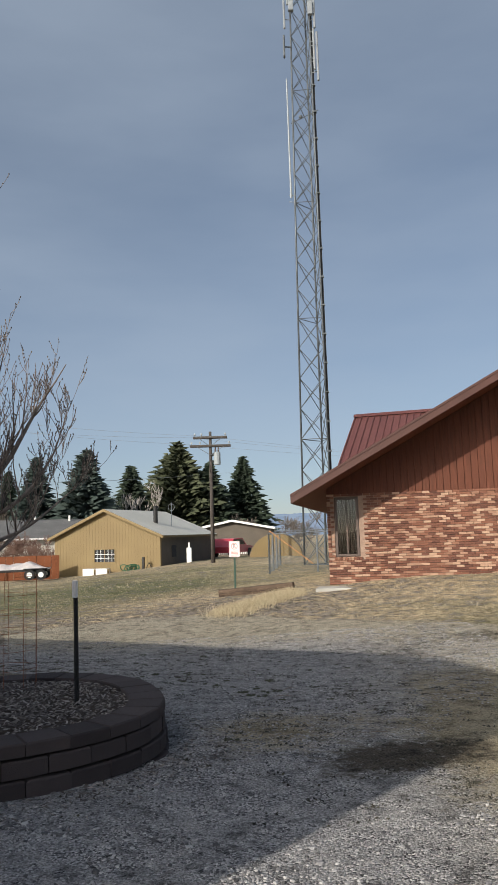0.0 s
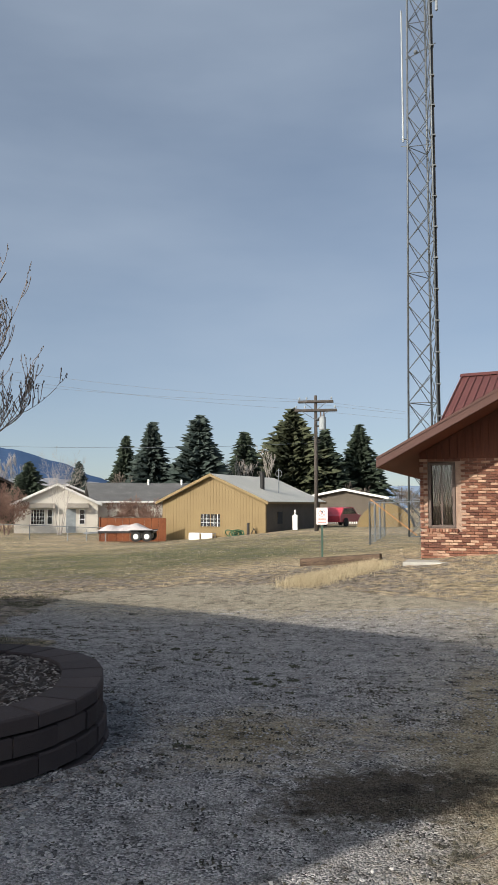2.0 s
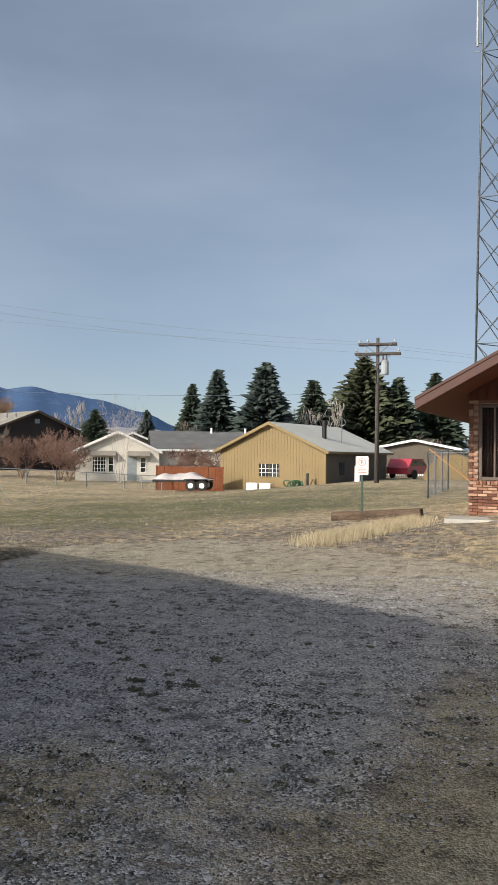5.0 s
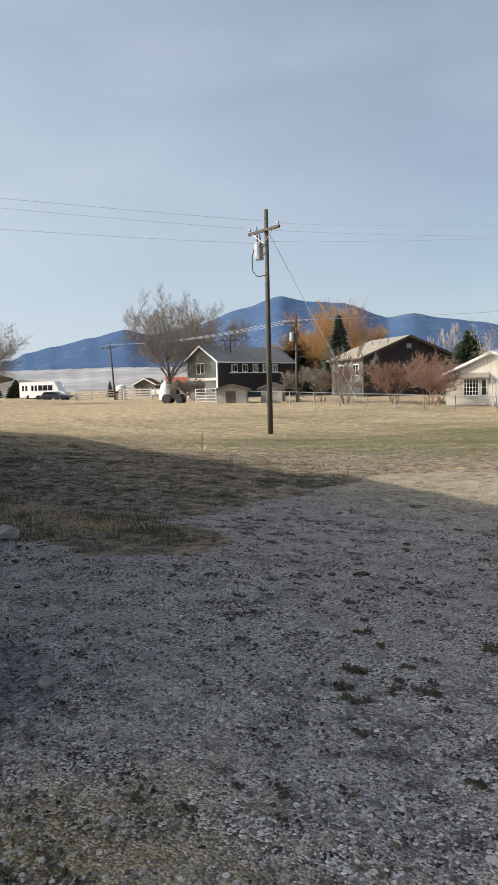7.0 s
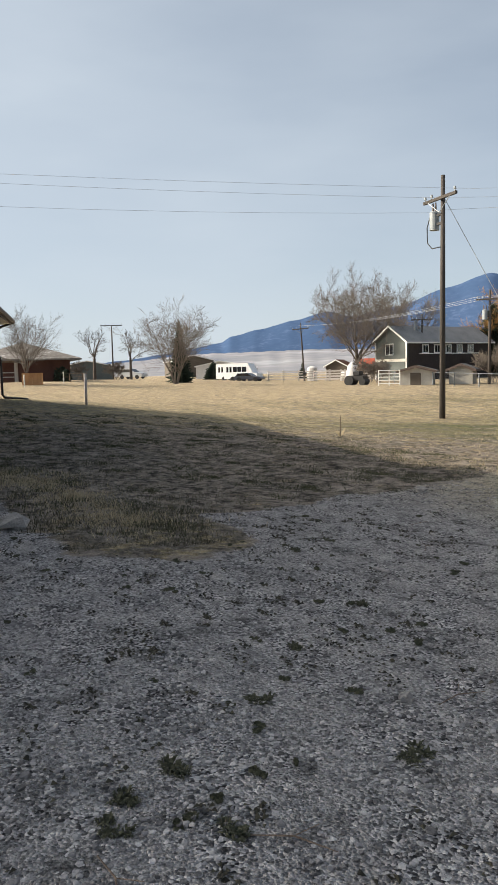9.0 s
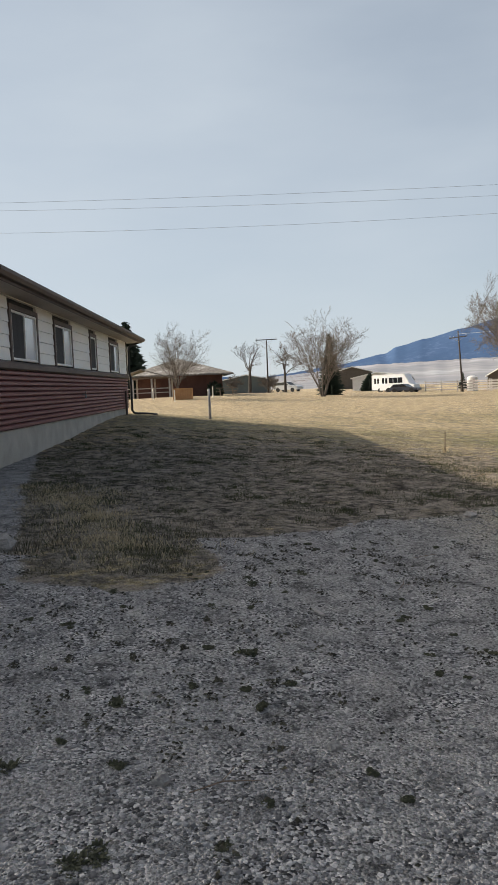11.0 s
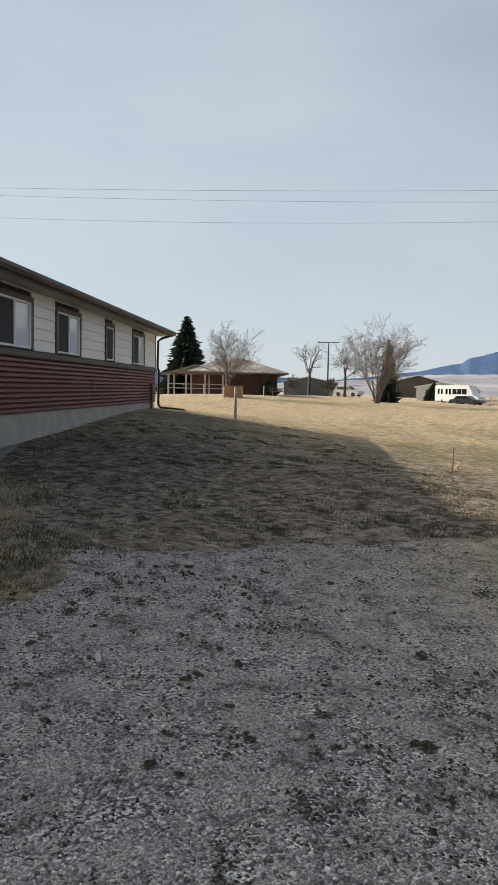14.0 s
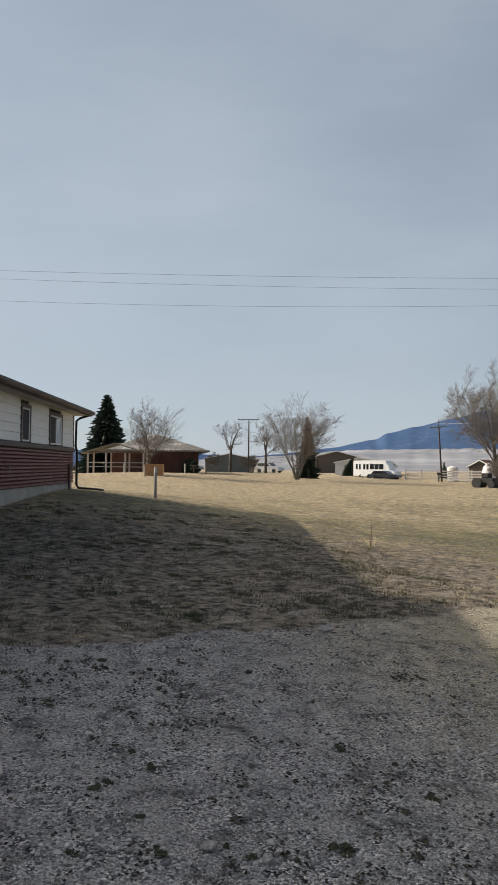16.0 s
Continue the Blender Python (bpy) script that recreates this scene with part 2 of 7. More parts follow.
MAT["cable"] = surface("cable", (0.012, 0.012, 0.013), (0.03, 0.03, 0.03), 5, 0.6, 40, 0.1)
MAT["pole_grey"] = surface("pole_grey", (0.16, 0.18, 0.20), (0.26, 0.28, 0.30), 3, 0.5, 30, 0.08)
MAT["wire"] = surface("wire", (0.34, 0.36, 0.38), (0.44, 0.46, 0.48), 5, 0.5, 40, 0.05, metal=0.3)
MAT["tank_grey"] = surface("tank_grey", (0.22, 0.25, 0.27), (0.32, 0.35, 0.37), 3, 0.5, 30, 0.08)
MAT["block"] = surface("block", (0.026, 0.020, 0.021), (0.078, 0.062, 0.060), 7, 0.95, 120, 0.6, random=0.5)
MAT["bark_mulch"] = surface("bark_mulch", (0.045, 0.037, 0.034), (0.36, 0.325, 0.30), 20, 0.95, 90, 0.4, random=0.8, c3=(0.15, 0.13, 0.12))
MAT["mulch_soil"] = surface("mulch_soil", (0.03, 0.022, 0.018), (0.08, 0.06, 0.05), 14, 1.0, 90, 0.8)
MAT["bark"] = surface("bark", (0.10, 0.08, 0.068), (0.24, 0.20, 0.18), 5, 0.9, 45, 0.4, stretch=(4, 4, 0.6))
MAT["far_bark"] = surface("far_bark", (0.10, 0.083, 0.070), (0.19, 0.163, 0.142), 1.2, 0.9, 12, 0.2)
MAT["dark_bark"] = surface("dark_bark", (0.055, 0.044, 0.038), (0.105, 0.088, 0.076), 1.2, 0.9, 12, 0.2)
MAT["red_twig"] = surface("red_twig", (0.15, 0.09, 0.07), (0.25, 0.16, 0.13), 1.2, 0.9, 12, 0.2)
MAT["willow_twig"] = surface("willow_twig", (0.27, 0.15, 0.055), (0.40, 0.235, 0.095), 0.8, 0.9, 9, 0.2)
MAT["birch_bark"] = surface("birch_bark", (0.30, 0.27, 0.245), (0.50, 0.465, 0.43), 2, 0.8, 14, 0.2)
MAT["needle_green"] = surface("needle_green", (0.013, 0.022, 0.014), (0.044, 0.060, 0.038), 0.9, 0.8, 9, 0.2, random=0.5)
MAT["needle_blue"] = surface("needle_blue", (0.018, 0.030, 0.026), (0.060, 0.080, 0.070), 0.9, 0.8, 9, 0.2, random=0.5)
MAT["needle_olive"] = surface("needle_olive", (0.036, 0.044, 0.023), (0.076, 0.085, 0.046), 0.9, 0.8, 9, 0.2, random=0.5)
MAT["dry_grass"] = surface("dry_grass", (0.27, 0.215, 0.13), (0.62, 0.53, 0.36), 2.5, 0.9, 20, 0.1, random=0.6)
MAT["green_grass"] = surface("green_grass", (0.036, 0.036, 0.022), (0.30, 0.265, 0.20), 1.6, 0.9, 14, 0.1, random=0.55, c3=(0.105, 0.096, 0.064))
MAT["weed"] = surface("weed", (0.030, 0.033, 0.020), (0.10, 0.10, 0.064), 8, 0.9, 30, 0.1, random=0.6)
MAT["stone"] = surface("stone", (0.03, 0.03, 0.031), (0.54, 0.525, 0.51), 9, 0.9, 90, 0.5, random=0.75, c3=(0.24, 0.232, 0.236))
MAT["fieldstone"] = surface("fieldstone", (0.17, 0.165, 0.16), (0.36, 0.345, 0.325), 9, 0.9, 70, 0.5)
MAT["litter"] = surface("litter", (0.016, 0.015, 0.012), (0.085, 0.078, 0.056), 9, 0.95, 60, 0.3, random=0.8)
MAT["moss_grass"] = surface("moss_grass", (0.022, 0.027, 0.014), (0.125, 0.13, 0.068), 1.6, 0.95, 14, 0.1, random=0.6)
MAT["pale_grass"] = surface("pale_grass", (0.20, 0.17, 0.13), (0.52, 0.46, 0.37), 1.6, 0.95, 14, 0.1, random=0.6)
MAT["red_paint"] = surface("red_paint", (0.42, 0.035, 0.035), (0.52, 0.05, 0.05), 3, 0.5, 30, 0.05)
MAT["sign_white"] = surface("sign_white", (0.72, 0.70, 0.72), (0.80, 0.78, 0.80), 4, 0.4, 30, 0.05)
MAT["sign_red"] = surface("sign_red", (0.48, 0.05, 0.09), (0.56, 0.07, 0.12), 4, 0.45, 30, 0.05)
MAT["pale_red"] = surface("pale_red", (0.62, 0.20, 0.16), (0.70, 0.27, 0.22), 4, 0.5, 30, 0.05)
MAT["sign_post_green"] = surface("sign_post_green", (0.03, 0.065, 0.05), (0.05, 0.09, 0.07), 4, 0.6, 30, 0.1)
MAT["bus_white"] = surface("bus_white", (0.74, 0.75, 0.77), (0.82, 0.83, 0.85), 1, 0.35, 10, 0.03, spec=0.5)
MAT["car_silver"] = surface("car_silver", (0.42, 0.43, 0.45), (0.52, 0.53, 0.55), 1, 0.3, 10, 0.03, metal=0.5)
MAT["car_red"] = surface("car_red", (0.32, 0.03, 0.05), (0.40, 0.05, 0.07), 1, 0.3, 10, 0.03, spec=0.6)
MAT["car_dark"] = surface("car_dark", (0.02, 0.024, 0.04), (0.035, 0.04, 0.06), 1, 0.3, 10, 0.03, spec=0.6)
MAT["tyre"] = surface("tyre", (0.015, 0.015, 0.016), (0.03, 0.03, 0.03), 8, 0.85, 60, 0.2)
MAT["tarp"] = surface("tarp", (0.36, 0.33, 0.33), (0.58, 0.54, 0.53), 3, 0.6, 16, 0.4)
MAT["machine_red"] = surface("machine_red", (0.42, 0.085, 0.05), (0.52, 0.13, 0.085), 1, 0.6, 12, 0.1)
MAT["hose_green"] = surface("hose_green", (0.015, 0.07, 0.04), (0.03, 0.11, 0.06), 5, 0.5, 30, 0.1)
MAT["curtain"] = surface("curtain", (0.045, 0.026, 0.021), (0.10, 0.064, 0.052), 9, 0.9, 40, 0.1, stretch=(6, 1, 0.2))
MAT["blind"] = surface("blind", (0.55, 0.54, 0.53), (0.68, 0.67, 0.66), 3, 0.8, 30, 0.1)
MAT["screen_mesh"] = surface("screen_mesh", (0.035, 0.036, 0.04), (0.055, 0.056, 0.06), 6, 0.8, 200, 0.2)
# near-black that stands for the shade inside rooms, wall gaps and openings
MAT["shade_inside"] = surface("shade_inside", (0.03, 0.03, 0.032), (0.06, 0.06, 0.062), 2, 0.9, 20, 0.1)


def glass(name, tint, rough=0.05):
    m = bpy.data.materials.new(name)
    m.use_nodes = True
    b = m.node_tree.nodes["Principled BSDF"]
    b.inputs["Base Color"].default_value = (*tint, 1)
    b.inputs["Roughness"].default_value = rough
    b.inputs["Specular IOR Level"].default_value = 0.9
    b.inputs["IOR"].default_value = 1.52
    return m


MAT["dark_glass"] = glass("dark_glass", (0.02, 0.024, 0.03))
MAT["mirror_glass"] = glass("mirror_glass", (0.03, 0.034, 0.04), 0.03)
MAT["mirror_glass"].node_tree.nodes["Principled BSDF"].inputs["IOR"].default_value = 2.6

MAT["clear_glass"] = glass("clear_glass", (0.85, 0.87, 0.86), 0.0)
MAT["clear_glass"].node_tree.nodes["Principled BSDF"].inputs["Transmission Weight"].default_value = 1.0
# pale colour of the blinds with reflected sky mixed in
MAT["blind_sky_glaze"] = glass("blind_sky_glaze", (0.62, 0.64, 0.67), 0.08)


# ---------------------------------------------------------------- the ground
def bell(x, y, cx, cy, r, a):
    return a * np.exp(-((x - cx) ** 2 + (y - cy) ** 2) / r ** 2)


def height(x, y):
    x, y = np.asarray(x, float), np.asarray(y, float)
    h = 0.38 * np.exp(-(np.maximum(y, -3) / 8.5) ** 2) / (1 + np.exp(np.clip(x - 12, -60, 60) / 3))
    h = h + bell(x, y, -20, 30, 14, -0.78) + bell(x, y, 6, 24, 7, 0.8) + bell(x, y, -26, 8.5, 10, 0.75) + bell(x, y, -3, 46, 12, 0.48)
    h = h + bell(x, y, -66, 20, 13, 0.75) + bell(x, y, -104, 38, 24, 0.6) + bell(x, y, -105, 62, 20, -0.5) + bell(x, y, -84, 62, 12, -0.45) + bell(x, y, -28, 56, 12, -0.45) + bell(x, y, -15.5, 49.5, 8, -0.6) + bell(x, y, -1.5, 14.5, 4, -0.12)
    return h


def wave(x, y, s, seed=0.0):
    """Cheap smooth unevenness between -1 and 1."""
    return (np.sin(x * s + 1.3 * np.sin(y * s * 0.7 + seed) + seed) * np.cos(y * s * 0.9 + 1.7 * np.sin(x * s * 0.6 - seed)) +
            0.5 * np.sin(x * s * 2.3 + y * s * 1.7 + seed * 2) * np.cos(y * s * 2.1 - x * s * 1.1 + seed))/1.5


def ease(v, a, b):
    t = np.clip((v - a) / (b - a), 0, 1)
    return t * t * (3 - 2 * t)


def grass_amount(x, y):
    """1 on lawn and field, 0 on the gravel of the yard."""
    w = 0.35 * wave(x, y, 1.1, 0.4) + 0.18 * wave(x, y, 3.3, 2.0)
    # the lawn mound before the long building, with its tongue towards the yard
    tongue = np.maximum(np.abs(y - 10.15) / 0.75, np.abs(x + 6.5) / 3.2)
    mound = ease(-x - 4.9 - 0.22 * (y - 12.2) + w, -0.15, 0.15) * ease(y - 9.2 + 0.25 * w, -0.2, 0.2) * ease(14.6 - y + 40 * ease(-x, 5.0, 7.0) + w, 0, 0.3)
    tongue = ease(1.0 - tongue + 0.5 * w, -0.06, 0.1)
    # the open field beyond the gravel strip
    edge = 17.6 + 0.35 * (x + 2.5) * (x < -2.5) - 0.55 * np.maximum(x + 1.5, 0) + 1.2 * np.exp(-((x + 3.6) / 2.0) ** 2)
    field = ease(y - edge + 1.3 * w, -0.8, 0.8) + ease(-x - 6.2 + w, -0.4, 0.4) * ease(y - 14.0, -0.3, 0.4)
    far = ease(np.maximum(np.abs(x + 2) - 16, y - 30), 0, 4)
    south = ease(-y - 6, 0, 2)
    return np.clip(np.maximum.reduce([mound, tongue, np.clip(field, 0, 1), far, south]), 0, 1)


def axis(parts):
    return np.unique(np.concatenate([np.linspace(a, b, n) for a, b, n in parts]))


gx = axis([(-4000, -400, 13), (-400, -130, 28), (-130, -30, 101), (-30, 8, 191), (8, 40, 33), (40, 400, 19), (400, 4000, 10)])
gy = axis([(-4000, -200, 10), (-200, -10, 20), (-10, 0, 21), (0, 32, 161), (32, 100, 91), (100, 400, 31), (400, 4000, 13)])
X, Y = np.meshgrid(gx, gy)
near = np.exp(-((X + 4) ** 2 + (Y - 10) ** 2) / 30 ** 2)
lawn = grass_amount(X, Y)
Z = height(X, Y) + near * (0.012 * wave(X, Y, 2.1) + 0.010 * wave(X, Y, 5.7, 1.0)) + 0.03 * lawn * near * (wave(X, Y, 4.2, 3.0))
far_r = np.hypot(X, Y)
Z = Z - ease(far_r, 160, 1200) * 6.0
green = np.clip(0.27 + 0.35 * wave(X, Y, 0.16, 1.1) + 0.25 * wave(X, Y, 0.75, 2.2) + 0.5 * bell(X, Y, -11, 24, 9, 1) + 0.45 * bell(X, Y, -9, 31, 8, 1) + 0.1 * bell(X, Y, -8, 10, 4, 1) - 0.8 * bell(X, Y, -7.5, 15.8, 3, 1)
                - 0.25 * bell(X, Y, -11, 12, 7, 1) - 0.7 * ease(-X, 24, 48) - 0.7 * bell(X, Y, -1, 20, 4.5, 1), 0, 1)
mud = np.clip(1.25 * np.exp(-((X - 1.25 - 0.6 * (Y - 6.1)) / 0.6) ** 2 - ((Y - 6.1) / 0.5) ** 2) + 0.7 * bell(X, Y, 3.6, 13.3, 0.8, 1) + 0.12 * wave(X, Y, 0.9, 5.0), 0, 1)
packed = np.clip(0.95 * ease(X, 0.8, 2.3) * ease(Y, 3.5, 5.0) * ease(12.5 - Y, 0, 4) + 0.8 * bell(X, Y, 0.2, 7.1, 0.9, 1) + 0.7 * ease(X, 1.5, 4.5) * ease(Y, 13, 16) + 0.25 * wave(X, Y, 0.8, 3.0) + 0.2 * wave(X, Y, 2.3, 1.0), 0, 1)
tan = np.clip(ease(Y, 12.6, 15.0) + 0.8 * ease(X, 0.5, 3.0) + 0.7 * ease(3.5 - Y, 0, 2.5), 0, 1)
# worn bare lawn, which also puts the mound's shade into the turf colour
worn_shade = np.clip(bell(X, Y, -9.5, 12.5, 6.5, 1.3) + 0.5 * bell(X, Y, -0.5, 19.5, 3, 1), 0, 1)
nx, ny = len(gx), len(gy)
idx = np.arange(nx * ny).reshape(ny, nx)
quads = np.stack([idx[:-1, :-1], idx[:-1, 1:], idx[1:, 1:], idx[1:, :-1]], -1).reshape(-1, 4)
gm = bpy.data.meshes.new("ground")
gm.from_pydata(np.stack([X, Y, Z], -1).reshape(-1, 3).tolist(), [], quads.tolist())
gm.polygons.foreach_set("use_smooth", [True] * len(gm.polygons))
for key, values in (("lawn", lawn), ("green", green), ("mud", mud), ("worn_shade", worn_shade), ("packed", packed), ("tan", tan)):
    gm.attributes.new(key, "FLOAT", "POINT").data.foreach_set("value", values.reshape(-1).astype(np.float32))


def ground_material():
    m = bpy.data.materials.new("yard_ground")
    m.use_nodes = True
    n, l = m.node_tree.nodes, m.node_tree.links
    b = n["Principled BSDF"]
    geo = n.new("ShaderNodeNewGeometry")
    pos = geo.outputs["Position"]

    def noise_tex(scale, detail=5, rough=0.6):
        t = n.new("ShaderNodeTexNoise")
        t.inputs["Scale"].default_value, t.inputs["Detail"].default_value, t.inputs["Roughness"].default_value = scale, detail, rough
        l.new(pos, t.inputs["Vector"])
        return t.outputs["Fac"]

    def ramp(fac, *stops):
        r = n.new("ShaderNodeValToRGB")
        e = r.color_ramp.elements
        e[0].position, e[0].color = stops[0][0], (*stops[0][1], 1)
        e[1].position, e[1].color = stops[-1][0], (*stops[-1][1], 1)
        for p, c in stops[1:-1]:
            e.new(p).color = (*c, 1)
        l.new(fac, r.inputs[0])
        return r.outputs[0]

    def mixed(fac, a, c, kind="MIX"):
        x = n.new("ShaderNodeMix")
        x.data_type, x.blend_type = "RGBA", kind
        for s, v in (("Factor", fac), ("A", a), ("B", c)):
            if isinstance(v, (int, float)):
                x.inputs[s].default_value = v
            else:
                l.new(v, x.inputs[s])
        return x.outputs["Result"]

    def maths(kind, a, c, clamp=False):
        x = n.new("ShaderNodeMath")
        x.operation, x.use_clamp = kind, clamp
        for i, v in enumerate((a, c)):
            if isinstance(v, (int, float)):
                x.inputs[i].default_value = v
            else:
                l.new(v, x.inputs[i])
        return x.outputs[0]

    def field(name):
        a = n.new("ShaderNodeAttribute")
        a.attribute_name = name
        return a.outputs["Fac"]

    def cells(scale):
        v = n.new("ShaderNodeTexVoronoi")
        v.inputs["Scale"].default_value = scale
        l.new(pos, v.inputs["Vector"])
        return v

    big, mid, fine, tiny = noise_tex(0.5), noise_tex(2.6), noise_tex(14), noise_tex(70, 3)
    v1, v2 = cells(90), cells(170)
    grey = n.new("ShaderNodeRGBToBW")
    l.new(v1.outputs["Color"], grey.inputs[0])
    stones = ramp(grey.outputs[0], (0.25, (0.045, 0.044, 0.045)), (0.5, (0.265, 0.261, 0.266)), (0.78, (0.58, 0.57, 0.565)))
    grit = ramp(tiny, (0.36, (0.15, 0.145, 0.142)), (0.64, (0.455, 0.446, 0.443)))
    pick = ramp(maths("ADD", maths("MULTIPLY", fine, 0.6), maths("MULTIPLY", mid, 0.5)), (0.46, (0, 0, 0)), (0.62, (1, 1, 1)))
    bed = mixed(pick, stones, grit)
    dirt = ramp(maths("ADD", maths("MULTIPLY", mid, 0.5), maths("MULTIPLY", tiny, 0.5)), (0.35, (0.075, 0.067, 0.06)), (0.65, (0.29, 0.262, 0.238)))
    bed = mixed(field("tan"), bed, mixed(1.0, bed, ramp(mid, (0.3, (1.10, 1.0, 0.78)), (0.7, (1.22, 1.12, 0.90))), "MULTIPLY"))
    earth = ramp(maths("ADD", maths("MULTIPLY", mid, 0.4), maths("MULTIPLY", tiny, 0.6)), (0.36, (0.13, 0.10, 0.058)), (0.5, (0.275, 0.225, 0.14)), (0.64, (0.42, 0.36, 0.25)))
    earth = mixed(0.32, earth, mixed(1.0, stones, ramp(big, (0.3, (1.05, 0.96, 0.74)), (0.7, (1.1, 1.0, 0.82))), "MULTIPLY"))
    packfac = ramp(maths("ADD", field("packed"), maths("MULTIPLY", maths("SUBTRACT", maths("ADD", maths("MULTIPLY", fine, 0.5), maths("MULTIPLY", mid, 0.5)), 0.5), 1.8)), (0.3, (0, 0, 0)), (0.8, (0.95, 0.95, 0.95)))
    bed = mixed(packfac, bed, earth)
    mudfac = ramp(maths("ADD", field("mud"), maths("MULTIPLY", maths("SUBTRACT", maths("ADD", maths("MULTIPLY", fine, 0.6), maths("MULTIPLY", mid, 0.4)), 0.5), 2.2)), (0.3, (0, 0, 0)), (0.8, (0.9, 0.9, 0.9)))
    bed = mixed(mudfac, bed, ramp(tiny, (0.35, (0.028, 0.023, 0.018)), (0.65, (0.10, 0.083, 0.062))))
    streak = n.new("ShaderNodeMapping")
    streak.inputs["Rotation"].default_value, streak.inputs["Scale"].default_value = (0, 0, radians(40)), (0.12, 1.1, 1)
    l.new(pos, streak.inputs[0])
    rows = n.new("ShaderNodeTexNoise")
    rows.inputs["Scale"].default_value, rows.inputs["Detail"].default_value = 0.7, 3
    l.new(streak.outputs[0], rows.inputs["Vector"])
    straw = ramp(maths("ADD", maths("MULTIPLY", tiny, 0.55), maths("MULTIPLY", fine, 0.45)), (0.37, (0.20, 0.155, 0.095)), (0.5, (0.49, 0.39, 0.255)), (0.63, (0.76, 0.64, 0.46)))
    blade = ramp(maths("ADD", maths("MULTIPLY", tiny, 0.5), maths("MULTIPLY", fine, 0.5)), (0.37, (0.050, 0.056, 0.028)), (0.52, (0.15, 0.155, 0.078)), (0.65, (0.35, 0.325, 0.19)))
    gfac = maths("ADD", field("green"), maths("MULTIPLY", maths("SUBTRACT", maths("ADD", maths("MULTIPLY", mid, 0.6), maths("MULTIPLY", rows.outputs["Fac"], 0.5)), 0.55), 1.9), True)
    turf = mixed(gfac, straw, blade)
    # bare dirt patches, denser and darker on the mound to carry its shade
    bare = ramp(maths("ADD", maths("MULTIPLY", field("worn_shade"), 0.2), maths("ADD", maths("MULTIPLY", mid, 0.55), maths("MULTIPLY", fine, 0.45))), (0.49, (0, 0, 0)), (0.60, (0.9, 0.9, 0.9)))
    turf = mixed(bare, turf, dirt)
    clods = noise_tex(6.5, 7, 0.72)
    turf = mixed(maths("ADD", 0.4, maths("MULTIPLY", field("worn_shade"), 0.6), True), turf, ramp(clods, (0.40, (0.24, 0.24, 0.23)), (0.5, (1.0, 0.99, 0.98)), (0.60, (1.65, 1.6, 1.55))), "MULTIPLY")
    bed = mixed(0.85, bed, ramp(noise_tex(4.2, 8, 0.76), (0.36, (0.28, 0.28, 0.28)), (0.47, (0.97, 0.97, 0.97)), (0.64, (1.35, 1.33, 1.3))), "MULTIPLY")
    lawn_fac = ramp(maths("ADD", field("lawn"), maths("MULTIPLY", maths("SUBTRACT", maths("ADD", maths("MULTIPLY", fine, 0.5), maths("MULTIPLY", mid, 0.5)), 0.5), 1.5)), (0.4, (0, 0, 0)), (0.6, (1, 1, 1)))
    l.new(mixed(lawn_fac, bed, turf), b.inputs["Base Color"])
    b.inputs["Roughness"].default_value, b.inputs["Specular IOR Level"].default_value = 1.0, 0.05
    rise = maths("ADD", maths("MULTIPLY", v1.outputs["Distance"], -0.5), maths("ADD", maths("MULTIPLY", tiny, 0.5), maths("MULTIPLY", fine, 0.8)))
    bp = n.new("ShaderNodeBump")
    bp.inputs["Strength"].default_value, bp.inputs["Distance"].default_value = 1.0, 0.04
    l.new(rise, bp.inputs["Height"])
    l.new(bp.outputs[0], b.inputs["Normal"])
    return m


gm.materials.append(ground_material())
tagged(new("ground", gm), "gravel yard running into dry winter grass", "ground", kind="structure")


def gz(x, y):
    return float(height(x, y))


# ---------------------------------------------------------------- building parts
def wall_pieces(shape, x0, x1, z0, z1, y0, y1, holes):
    """A wall from x0 to x1 with rectangular holes (a, b, c, d) cut through: x from a to b, z from c to d."""
    x = x0
    for a, b, c, d in sorted(holes):
        shape.box(x, y0, z0, a, y1, z1)
        shape.box(a, y0, z0, b, y1, c)
        shape.box(a, y0, d, b, y1, z1)
        x = b
    shape.box(x, y0, z0, x1, y1, z1)
    return shape


